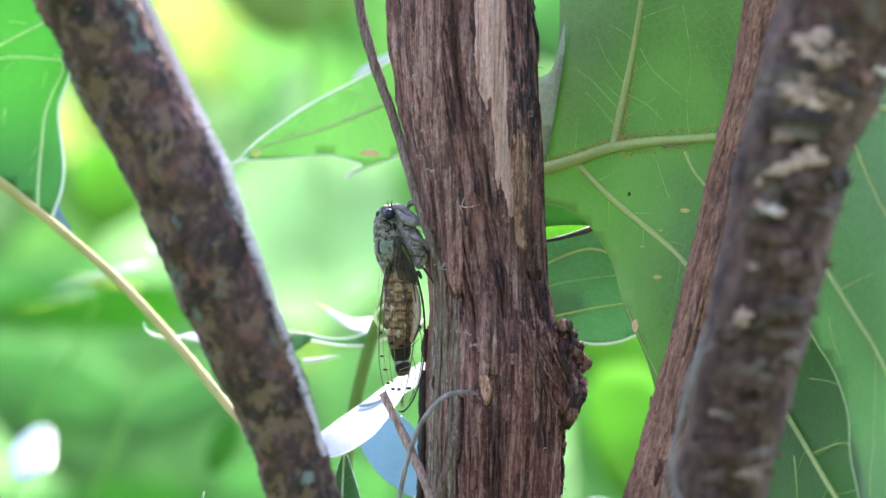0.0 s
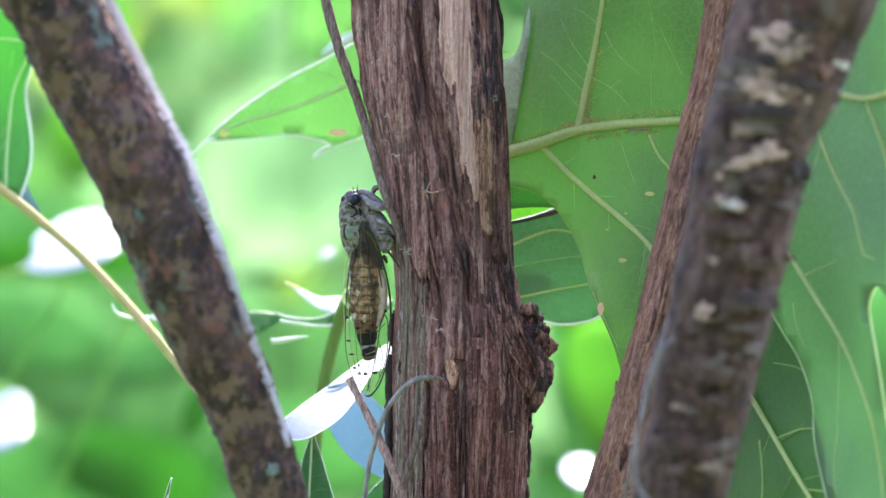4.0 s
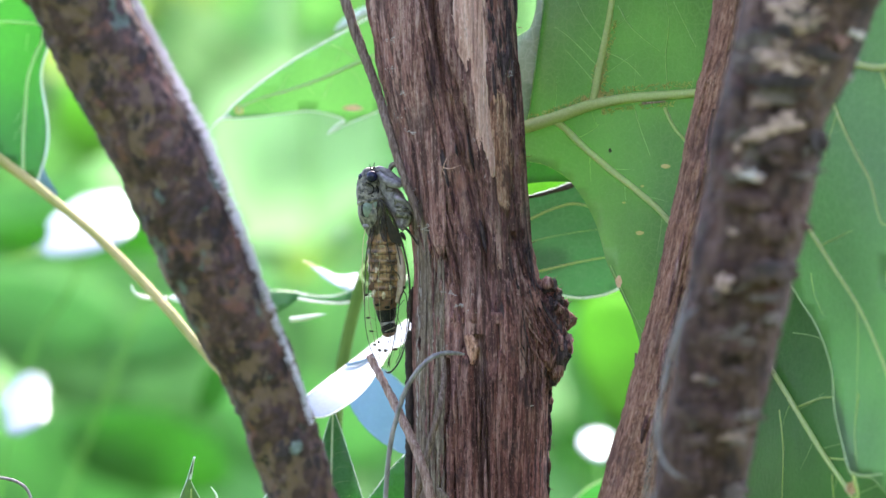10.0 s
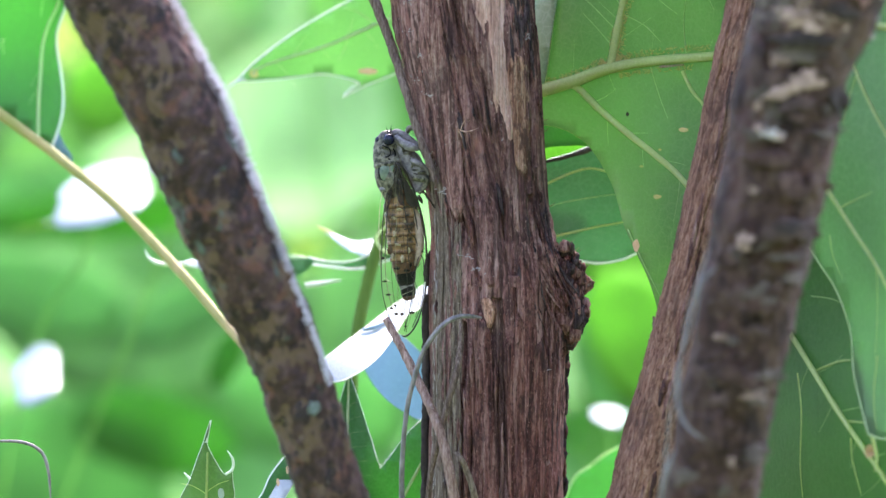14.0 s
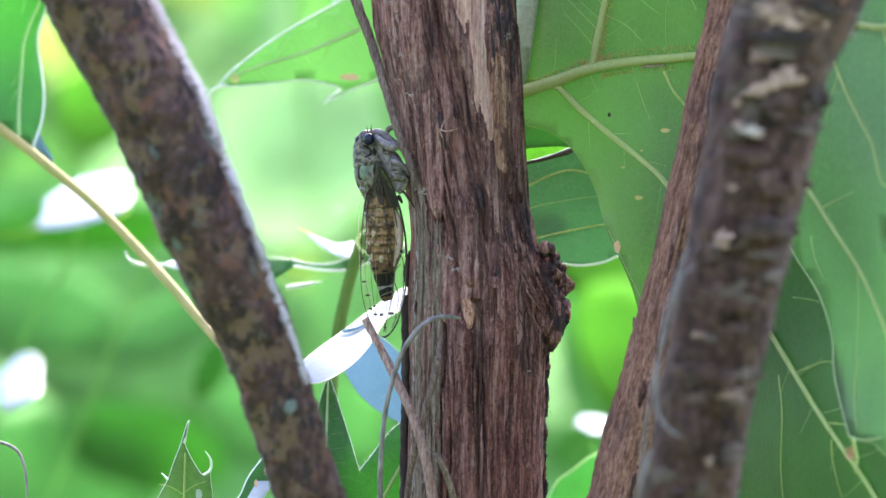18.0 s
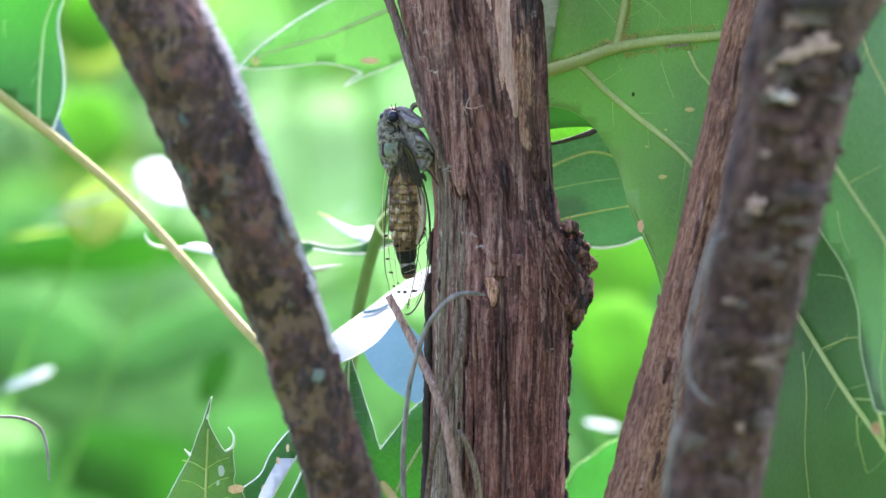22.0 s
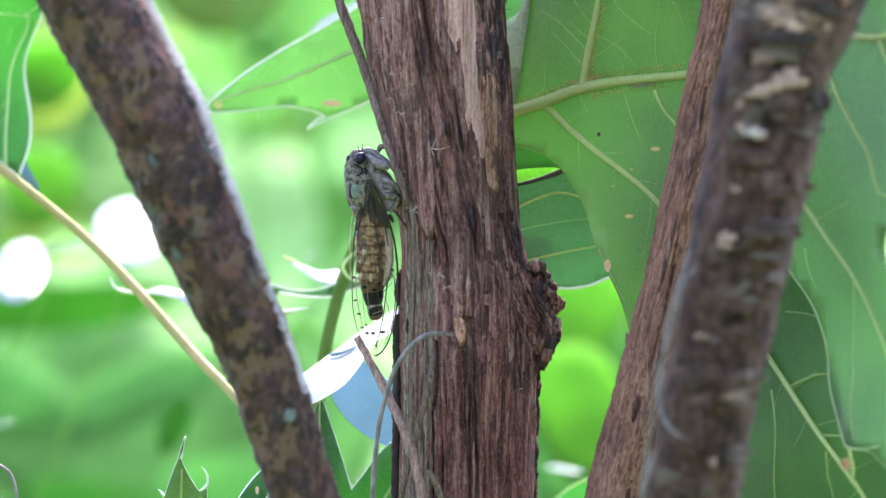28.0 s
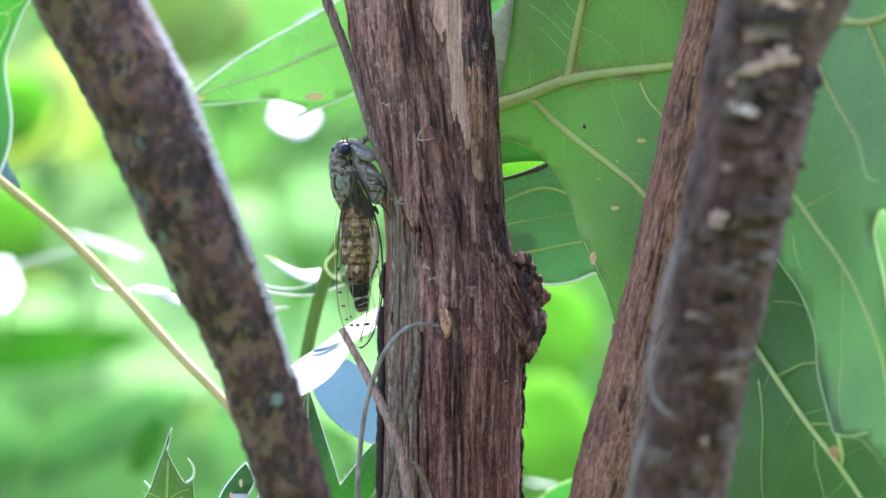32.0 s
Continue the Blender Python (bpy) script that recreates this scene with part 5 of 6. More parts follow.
def d_low(x, y):
    return 0.03 + 0.00002 * (x - 600) + 0.003 * math.sin(y * 0.02)


LOW = [(567, 697, 1), (580, 735), (592, 772), (606, 815), (616, 848), (622, 867, 1), (645, 838), (672, 802), (705, 772), (740, 742), (800, 740), (850, 900), (820, 1120), (640, 1220), (470, 1160), (470, 1000), (500, 900), (536, 800), (554, 735)]
low = sheet("leaf", LOW, d_low, M_LEAFLIT, plant, "green leaf with two bristle-tipped lobes", 20)
margin(LOW, d_low, low, 1.1)
vein([(566, 704), (564, 780), (560, 880), (570, 1020)], d_low, 1.5, 4, low, M_VEINLIT)
vein([(760, 770), (700, 850), (640, 960), (580, 1060)], d_low, 2, 4, low, M_VEINLIT)
for y in range(720, 880, 26):
    vein([(564, y + 14), (574, y + 4), (580 + (y - 700) * 0.14, y + 2)], d_low, 0.5, 0.25, low, M_VEINLET, 0.0004, "veinlet", 3)
for i in range(14):
    t = i / 13
    x, y = 625 + 112 * t, 862 - 120 * t
    stick("leaf_hair", [(x, y, d_low(x, y), 0.6), (x - 3, y - 5, d_low(x, y), 0.4)], M_MARGIN, low, 2, 4)


def d_spike(x, y):
    return -0.012 + 0.00003 * (y - 850)


SPIKE = [(327, 773, 1), (324, 795), (321, 813), (332, 838), (352, 869), (366, 864, 1), (367, 885), (370, 904), (368, 925), (385, 945), (400, 1000), (420, 1120), (330, 1200), (240, 1130), (226, 1010), (252, 952), (276, 905), (291, 877), (304, 840), (315, 812), (321, 792)]
spike = sheet("leaf", SPIKE, d_spike, M_LEAF, plant, "bristle-tipped leaf with a torn hole", 18)
margin(SPIKE, d_spike, spike, 0.9)
stick("bristle", [(320, 812, d_spike(0, 812), 2.6), (324, 790, d_spike(0, 800), 2.2), (329, 772, d_spike(0, 800), 1)], M_MARGIN, spike)
stick("bristle", [(354, 869, d_spike(0, 860), 2.4), (366, 860, d_spike(0, 860), 2.6), (367, 842, d_spike(0, 840), 2.2), (357, 826, d_spike(0, 830), 0.8)], M_MARGIN, spike)
stick("bristle", [(291, 878, d_spike(0, 870), 2.4), (286, 872, d_spike(0, 870), 2.0), (280, 866, d_spike(0, 860), 0.8)], M_MARGIN, spike)
vein([(322, 830), (320, 900), (318, 980), (322, 1100)], d_spike, 1.6, 4, spike, M_VEIN)
for y in (880, 915, 950, 990):
    vein([(320, y + 20), (342, y + 6), (360, y)], d_spike, 1, 0.5, spike, M_VEIN, 0.0004)
    vein([(319, y + 24), (296, y + 10), (276, y + 6)], d_spike, 1, 0.5, spike, M_VEIN, 0.0004)
# the torn hole's brightness is put in as pale patches
spot(346, 904, 6, 10, d_spike, M_GLAREWHITE, spike, "pale_hole_patch", 31)
spot(340, 925, 3, 5, d_spike, M_GLAREWHITE, spike, "pale_hole_patch", 32)
spot(372, 936, 14, 8, d_spike, M_BROWNSPOT, spike, "brown_tip", 33)


def d_torn(x, y):
    return 0.0 - 0.00002 * (y - 900)


TORN = [(464, 831, 1), (474, 850), (478, 868), (460, 900), (440, 935), (410, 990), (380, 1060), (350, 1100), (330, 1010), (362, 950), (384, 934), (408, 914), (424, 880), (446, 850)]
torn = sheet("leaf", TORN, d_torn, M_LEAFLIT, plant, "torn leaf with a whitish streak", 18)
margin(TORN, d_torn, torn, 1.8)
STREAK = [(463, 836), (475, 850), (477, 872), (460, 902), (438, 938), (412, 986), (394, 998), (402, 962), (420, 922), (438, 890), (452, 860)]
sheet("whitish_streak", STREAK, lambda x, y: d_torn(x, y) - 0.0016 - 0.00012 * (y - 900), M_GLAREWHITE, torn, "whitish streak along the leaf", 16)
for i, (x, y) in enumerate([(455, 868), (438, 890), (428, 920), (412, 940)]):
    spot(x, y, 3, 7, lambda a, b: d_torn(a, b) - 0.0026, M_BROWNSPOT, torn, "dry_spot", 40 + i)
BLADE = [(490, 878, 1), (500, 900), (505, 960), (480, 1050), (440, 1120), (420, 1060), (450, 975), (476, 920)]
blade = sheet("leaf", BLADE, lambda x, y: 0.012, M_LEAFLIT, plant, "narrow green leaf tip behind the stem", 18)
margin(BLADE, lambda x, y: 0.012, blade, 2.2)
FAR_TIP = [(985, 882), (1010, 862), (1040, 848), (1080, 838), (1120, 840), (1130, 900), (1100, 1000), (1000, 1010), (940, 960), (955, 905)]
far_tip = sheet("leaf", FAR_TIP, lambda x, y: 0.12, M_LEAFLIT, plant, "soft green leaf tip low behind the stem", 24)
margin(FAR_TIP, lambda x, y: 0.12, far_tip, 1.4, M_VEINLIT)

# ---- the cicada ----
cicada = thing("cicada", "small mottled grey-brown cicada with clear spotted wings, clinging to bark", "insect")
M_CUTICLE = plain_material("mottled_cuticle", (0.022, 0.020, 0.014), (0.235, 0.21, 0.15), 1000, 0.5, (1, 1, 1), 0.4, 0.7, 0.12)
M_GREYBODY = plain_material("dusty_grey_cuticle", (0.10, 0.085, 0.085), (0.36, 0.325, 0.33), 900, 0.6, (1, 1, 1), 0.3, 0.7, 0.2)
M_ABDOMEN = plain_material("golden_brown_abdomen", (0.030, 0.014, 0.008), (0.40, 0.215, 0.10), 700, 0.28, (1, 1, 0.6), 0.5, 0.6, 0.12)
M_BAND = plain_material("pale_segment_edge", (0.30, 0.22, 0.12), (0.58, 0.48, 0.34), 1200, 0.5)
M_RUSTBAND = plain_material("rusty_segment", (0.065, 0.028, 0.014), (0.18, 0.080, 0.042), 900, 0.45)
M_BLACK = plain_material("black_cuticle", (0.004, 0.004, 0.004), (0.012, 0.010, 0.010), 800, 0.5, (1, 1, 1), 0.12)
M_PALEGREEN = plain_material("pale_green_patch", (0.10, 0.135, 0.095), (0.20, 0.25, 0.18), 800, 0.4)
M_EYE = plain_material("glossy_dark_eye", (0.006, 0.007, 0.02), (0.012, 0.014, 0.04), 1500, 0.16, (1, 1, 1), 0.35, 0.05)
M_WINGVEIN = plain_material("wing_vein", (0.010, 0.007, 0.005), (0.04, 0.028, 0.018), 900, 0.4)
M_PALEVEIN = plain_material("pale_wing_vein", (0.16, 0.16, 0.08), (0.28, 0.27, 0.15), 900, 0.4)
m_wing, nt, sh, out = material("clear_wing")
tp = node(nt, "ShaderNodeBsdfTransparent", Color=(0.93, 0.93, 0.88, 1))
gl = node(nt, "ShaderNodeBsdfGlossy", Roughness=0.16, Color=(0.9, 0.95, 1.0, 1))
df = node(nt, "ShaderNodeBsdfTranslucent", Color=(0.6, 0.58, 0.48, 1))
m1, m2 = nt.nodes.new("ShaderNodeMixShader"), nt.nodes.new("ShaderNodeMixShader")
m1.inputs[0].default_value, m2.inputs[0].default_value = 0.014, 0.02
nt.links.new(tp.outputs[0], m1.inputs[1])
nt.links.new(gl.outputs[0], m1.inputs[2])
nt.links.new(m1.outputs[0], m2.inputs[1])
nt.links.new(df.outputs[0], m2.inputs[2])
nt.links.new(m2.outputs[0], out.inputs["Surface"])
wave = noise_at(nt, 900, (1, 1, 1), 3)
bw = node(nt, "ShaderNodeBump", Strength=0.4, Distance=0.0003)
nt.links.new(wave, bw.inputs["Height"])
nt.links.new(bw.outputs["Normal"], gl.inputs["Normal"])
m_base, nt, sh, out = material("smoky_wing_base")
tp = node(nt, "ShaderNodeBsdfTransparent", Color=(0.62, 0.53, 0.42, 1))
sm = nt.nodes.new("ShaderNodeMixShader")
nt.links.new(ramp(nt, noise_at(nt, 1300, (1.6, 1, 0.35), 4, 0.6), [(0.36, (0.05, 0.05, 0.05)), (0.64, (0.75, 0.75, 0.75))]), sm.inputs[0])
sh.inputs["Base Color"].default_value = (0.03, 0.021, 0.015, 1)
sh.inputs["Roughness"].default_value = 0.5
nt.links.new(tp.outputs[0], sm.inputs[1])
nt.links.new(sh.outputs[0], sm.inputs[2])
nt.links.new(sm.outputs[0], out.inputs["Surface"])
CD = -0.004


def loft(name, rows, mat, parent, label="", seg=28, n=6, rough=0.0, freq=900):
    """A body through rows of (x, y, depth in units, half width, half thickness)."""
    rr = curve_through(rows, n)
    verts, faces = [], []
    for i, (x, y, dd, w, th) in enumerate(rr):
        a, b = rr[min(i + 1, len(rr) - 1)], rr[max(i - 1, 0)]
        tx, ty = a[0] - b[0], a[1] - b[1]
        ln = math.hypot(tx, ty) or 1
        nx, ny = ty / ln, -tx / ln
        for k in range(seg):
            ang = 2 * math.pi * k / seg
            c, s = math.cos(ang), math.sin(ang)
            p = pt(x + nx * c * w, y + ny * c * w, CD + (dd + s * th) * UNIT)
            if rough:
                p += Vector((nx * c, s, -ny * c)) * rough * UNIT * noise.noise(p * freq)
            verts.append(p)
    m = len(rr)
    for i in range(m - 1):
        for k in range(seg):
            k2 = (k + 1) % seg
            faces.append((i * seg + k, (i + 1) * seg + k, (i + 1) * seg + k2, i * seg + k2))
    faces.append(tuple(range(seg)))
    faces.append(tuple((m - 1) * seg + k for k in range(seg - 1, -1, -1)))
    return mesh_part(name, verts, faces, mat, parent, label)


def ball(name, x, y, dd, r, mat, parent, label="", sx=1.0, sy=1.0, sd=1.0, rough=0.0):
    bm = bmesh.new()
    bmesh.ops.create_uvsphere(bm, u_segments=22, v_segments=14, radius=1)
    for v in bm.verts:
        k = r * (1 + rough * noise.noise(v.co * 2.5 + Vector((x, y, 0))))
        v.co = pt(x + v.co.x * k * sx, y - v.co.z * k * sy, CD + (dd + v.co.y * k * sd) * UNIT)
    return part(name, bm, mat, parent, label)


head = loft("head", [(640, 263, -2, 2, 3), (639, 267, -2, 8, 8), (635, 275, -2, 15, 14), (632, 284, 0, 20, 17), (632, 293, 0, 22, 18), (633, 300, 0, 20, 17)], M_CUTICLE, cicada, "mottled head", rough=1.5)
ball("eye", 637, 280, -17, 10.5, M_EYE, head, "large glossy blue-black eye")
ball("eye", 619, 281, -6, 6.5, M_EYE, head)
stick("antenna", [(636, 268, CD - 12 * UNIT, 1.4), (634, 262, CD - 13 * UNIT, 0.8), (633, 257, CD - 13 * UNIT, 0.3)], M_BLACK, head, 3, 6)
stick("antenna", [(641, 266, CD - 12 * UNIT, 1.4), (641, 260, CD - 13 * UNIT, 0.8), (642, 254, CD - 13 * UNIT, 0.3)], M_BLACK, head, 3, 6)
ball("face_plate", 647, 268, -4, 7, M_GREYBODY, head, "pale grey face", 1.0, 0.8, 1.0)
pron = loft("pronotum", [(632, 296, 0, 19, 16), (631, 303, 0, 22, 19), (632, 312, 0, 24, 21), (634, 320, 0, 24, 22), (635, 325, 0, 22, 20)], M_CUTICLE, cicada, "pronotum with dark and olive marbling", rough=2.2, freq=700)
loft("collar", [(634, 319, 0, 25, 23), (635, 323, 0, 26, 24), (636, 327, 0, 24, 22)], M_CUTICLE, pron, "pale rim of the pronotum", n=3)
for pts in ([(620, 294), (627, 300), (623, 308), (628, 314)], [(633, 292), (640, 299), (639, 308), (631, 311)], [(645, 296), (649, 305), (645, 314)], [(615, 302), (618, 312)], [(636, 314), (643, 317)], [(626, 290), (634, 294)]):
    stick("black_line", [(x, y, CD - (22 - 0.030 * (x - 632) ** 2) * UNIT, 1.2) for x, y in pts], M_CUTICLE if pts[0][0] < 622 else M_BLACK, pron, 5, 8)
meso = loft("mesonotum", [(636, 322, 2, 22, 20), (636, 332, 2, 24, 23), (637, 345, 2, 25, 24), (641, 358, 4, 24, 24), (646, 372, 6, 22, 22), (650, 384, 8, 20, 20)], M_CUTICLE, cicada, "mid-back with a pale green patch", rough=1.8)
ball("patch_rim", 630, 337, -11.5, 14, M_BLACK, meso, "", 0.95, 1.5, 0.8)
ball("pale_patch", 630, 337, -14, 12.4, M_PALEGREEN, meso, "pale grey-green glassy patch", 0.9, 1.5, 0.8)
ball("pale_patch", 643, 330, -18, 5, M_PALEGREEN, meso, "", 0.8, 1.5, 0.7)
for k, (x, y, sx, sy) in enumerate(((648, 344, 0.45, 2.0), (652, 356, 0.5, 1.8))):
    ball("marking", x, y, -19 + abs(x - 638) * 0.35, 5.5, M_BLACK, meso, "", sx, sy, 0.55, 0.3)
ball("cross_ridge", 628, 368, -8, 7, M_GREYBODY, meso, "pale rear ridge of the back", 1.2, 0.75, 1)
loft("thorax_underside", [(648, 266, 4, 7, 10), (655, 282, 4, 11, 14), (663, 302, 5, 16, 17), (675, 321, 6, 18, 19), (687, 340, 6, 19, 19), (691, 356, 7, 15, 16), (687, 374, 8, 10, 12)], M_GREYBODY, cicada, "dusty grey underside of the thorax", rough=3.0, freq=500)

ab_rows = [(652, 372, 8, 24, 20), (656, 392, 7, 27, 22), (658, 415, 6, 29, 23), (659, 440, 5, 29, 23), (660, 465, 5, 28, 22), (660, 485, 5, 25, 20), (660, 503, 5, 21, 18), (661, 520, 5, 17, 15)]
abdomen = loft("abdomen", ab_rows, M_ABDOMEN, cicada, "golden-brown banded abdomen", n=8, rough=1.0)
for y, w, cx in ((398, 28, 656), (415, 29.4, 658), (432, 29.6, 659), (448, 29.2, 659), (464, 28.4, 660), (479, 26.6, 660), (493, 24, 660)):
    loft("segment_ring", [(cx, y - 6, 6, w - 1.5, 22 * w / 29 - 1), (cx, y - 2, 5, w + 1.2, 24 * w / 29), (cx, y + 2, 5, w + 1.2, 24 * w / 29), (cx, y + 3.5, 6, w - 2, 21 * w / 29)], M_ABDOMEN, abdomen, n=2)
    loft("ring_edge", [(cx, y + 2.2, 5, w + 0.2, 23.2 * w / 29), (cx, y + 3.6, 5, w + 0.6, 23.6 * w / 29), (cx, y + 5, 5, w - 1, 22 * w / 29)], M_RUSTBAND, abdomen, n=2)
for x, y, r, sx, sy in ((647, 418, 4.6, 1.2, 0.8), (647, 447, 5.0, 1.0, 1.0), (651, 466, 3.6, 1.3, 0.7), (657, 492, 4.4, 0.7, 1.3), (640, 487, 4.0, 0.7, 1.3), (664, 426, 2.6, 1.0, 0.9), (669, 477, 3.4, 0.7, 1.4), (655, 404, 3.2, 1.6, 0.6), (640, 434, 2.2, 0.8, 1.2), (660, 452, 2.4, 1.4, 0.6), (672, 446, 2.6, 0.6, 1.6), (638, 465, 2.4, 0.8, 1.2)):
    ball("pale_fleck", x, y, 5 - 22 * math.sqrt(max(0.1, 1 - ((x - 659) / 29) ** 2)), r, M_BAND, abdomen, "", sx, sy, 0.5, 0.8)
for x, y, r, sx, sy in ((636, 476, 5, 0.8, 1.5), (654, 480, 4, 1.4, 0.5), (668, 462, 4, 0.6, 1.3), (644, 432, 4, 1.6, 0.4), (662, 438, 3.6, 0.5, 1.5), (646, 500, 4, 1.5, 0.5)):
    ball("dark_fleck", x, y, 5.5 - 22 * math.sqrt(max(0.1, 1 - ((x - 659) / 29) ** 2)), r, M_RUSTBAND, abdomen, "", sx, sy, 0.5, 0.8)
loft("rusty_segment", [(660, 500, 5, 22.5, 19), (660, 508, 5, 21.5, 18), (661, 518, 5, 18, 16)], M_RUSTBAND, abdomen, n=4)
loft("belly_plate", [(680, 400, -2, 5, 8), (686, 425, -3, 8, 10), (688, 455, -3, 9, 10), (686, 485, -3, 7, 9), (680, 506, -2, 4, 6)], plain_material("beige_belly", (0.30, 0.20, 0.14), (0.48, 0.36, 0.27), 900, 0.5), abdomen, "pinkish-beige side of the belly")
loft("tail_segment", [(661, 516, 5, 18.6, 16), (662, 526, 5, 18, 15), (663, 536, 5, 15, 13), (664, 541, 5, 13, 11)], M_BLACK, abdomen, "black tail segment", n=4)
loft("tail_segment", [(664, 540, 5, 12, 10), (665, 545, 5, 13.5, 12), (666, 556, 5, 13, 11), (667, 562, 5, 9, 8)], M_BLACK, abdomen, n=4)
loft("pale_ring", [(664, 539, 5, 12.6, 11), (664, 540.5, 5, 14.0, 12.2), (664, 542, 5, 13.8, 12), (665, 543.5, 5, 12.4, 11)], M_GREYBODY, abdomen, "whitish ring between black tail segments", n=3, rough=0.8)
loft("tail_tip", [(666, 558, 5, 12, 10), (667, 562, 5, 11, 9), (668, 566, 5, 7, 6)], M_RUSTBAND, abdomen, "rusty tip of the tail", n=3)
for x, y, r, sx, sy in ((648, 509, 4.5, 1.2, 0.6), (664, 513, 4, 1.3, 0.5), (671, 503, 3.5, 0.6, 1.2), (655, 500, 3, 1.5, 0.5)):
    ball("dark_fleck", x, y, 5 - 18 * math.sqrt(max(0.1, 1 - ((x - 660) / 22) ** 2)), r, M_BLACK, abdomen, "", sx, sy, 0.4, 0.9)


def limb(name, pts, mat=None):
    return stick(name, [(x, y, CD + dd * UNIT, r * 0.78) for x, y, dd, r in pts], mat or M_GREYBODY, cicada, 6, 12, "", 0.8, 900)


limb("foreleg", [(650, 274, -10, 6), (661, 285, -16, 9), (674, 292, -18, 10.5), (686, 294, -17, 8.5), (693, 292, -13, 4)])
limb("foreleg", [(692, 294, -13, 3.4), (698, 306, -10, 2.6), (704, 320, -6, 2.2), (709, 328, -4, 1.4)], M_WINGVEIN)
limb("foreleg", [(647, 265, -4, 6), (660, 271, -6, 8.5), (675, 281, -7, 8), (688, 288, -8, 5)])
limb("foreleg", [(668, 270, 4, 4), (674, 260, 3, 6.5), (683, 262, 3, 4.5), (692, 270, 4, 2.4)], M_CUTICLE)
limb("middle_leg", [(676, 316, -12, 6), (688, 322, -14, 7.5), (700, 330, -11, 6), (708, 342, -7, 3)])
limb("hind_leg", [(680, 346, -8, 9), (693, 348, -9, 9), (703, 352, -8, 8), (700, 364, -7, 6), (690, 376, -5, 4)], M_CUTICLE)
for x, y, sx, sy in ((668, 306, 1.4, 0.4), (676, 314, 0.5, 1.2), (684, 334, 1.5, 0.4), (663, 298, 0.5, 1.0), (690, 344, 0.5, 1.3), (678, 326, 0.4, 1.0), (697, 338, 1.2, 0.4)):
    ball("marking", x, y, -13, 4.2, M_CUTICLE, cicada, "", sx, sy, 0.5, 0.6)
limb("hind_leg", [(694, 368, -6, 3), (702, 378, -8, 2.6), (712, 392, -7, 2.2), (718, 402, -5, 1.4)], M_WINGVEIN)
limb("hind_leg", [(688, 380, 2, 4), (693, 388, 2, 4.5), (696, 394, 2, 2)], M_WINGVEIN)

sheet_rows = [(661, 342, 1), (672, 358), (682, 378), (691, 398), (682, 400), (670, 394), (665, 372)]
# wings: clear blades with real veins, roofed over the abdomen


def wing_depth(right):
    def f(x, y):
        base = -24 + max(0, (y - 420)) * 0.03
        mid = 657 + (y - 320) * 0.02
        return CD + (base + abs(x - mid) * (0.42 if right else 0.5)) * UNIT
    return f


def wing(outline, veins, spots, right, label):
    f = wing_depth(right)
    w = sheet("forewing", outline, f, m_wing, cicada, label, 14, 0, 4)
    for pts, r0, r1, mt in veins:
        vein(pts, f, r0 * 0.75, r1 * 0.8, w, mt, 0.00012, "wing_vein", 5)
    for i, (x, y, a, b) in enumerate(spots):
        spot(x, y, a * 0.8, b * 0.6, f, M_WINGVEIN, w, "wing_spot", 50 + i, 0.0003)
    return w


V, PV = M_WINGVEIN, M_PALEVEIN
wing([(652, 322, 1), (664, 334), (676, 358), (687, 388), (696, 420), (702, 456), (704, 496), (703, 536), (697, 572), (687, 604), (674, 622), (662, 629), (652, 624), (648, 604), (650, 570), (653, 520), (655, 470), (655, 420), (652, 370)],
     [([(652, 322), (664, 334), (676, 358), (687, 388), (696, 420), (702, 456), (704, 496), (703, 536), (697, 572), (687, 604), (674, 624), (662, 630)], 3.2, 1.4, V),
      ([(654, 328), (668, 362), (680, 398), (688, 440), (692, 484)], 2.0, 1.2, V),
      ([(692, 484), (686, 500), (682, 530), (674, 580), (664, 620)], 1.4, 0.9, V),
      ([(692, 484), (698, 496), (699, 540), (692, 580), (678, 614)], 1.4, 0.9, V),
      ([(658, 350), (664, 396), (672, 440), (684, 456), (688, 472)], 1.2, 0.9, V),
      ([(664, 396), (662, 440), (667, 500), (670, 556), (666, 612)], 0.6, 0.5, V),
      ([(672, 440), (670, 470), (676, 520), (684, 526)], 0.9, 0.6, V),
      ([(664, 440), (680, 436)], 0.9, 0.7, V), ([(662, 400), (678, 396)], 0.8, 0.6, V), ([(659, 470), (672, 468)], 0.8, 0.6, V),
      ([(676, 520), (694, 500)], 1.0, 0.8, V), ([(682, 530), (690, 560), (684, 596)], 0.9, 0.7, V), ([(660, 628), (668, 630), (680, 618), (690, 600)], 1.4, 1.2, V), ([(668, 560), (664, 590), (668, 622)], 0.7, 0.6, V), ([(660, 556), (680, 548)], 0.8, 0.6, PV), ([(682, 530), (676, 590), (668, 618)], 0.8, 0.6, PV)],
     [(677, 588, 7, 4), (660, 590, 4, 5), (666, 612, 3, 3), (704, 486, 3, 6), (695, 478, 3, 5)], True, "clear forewing with dark costal edge")
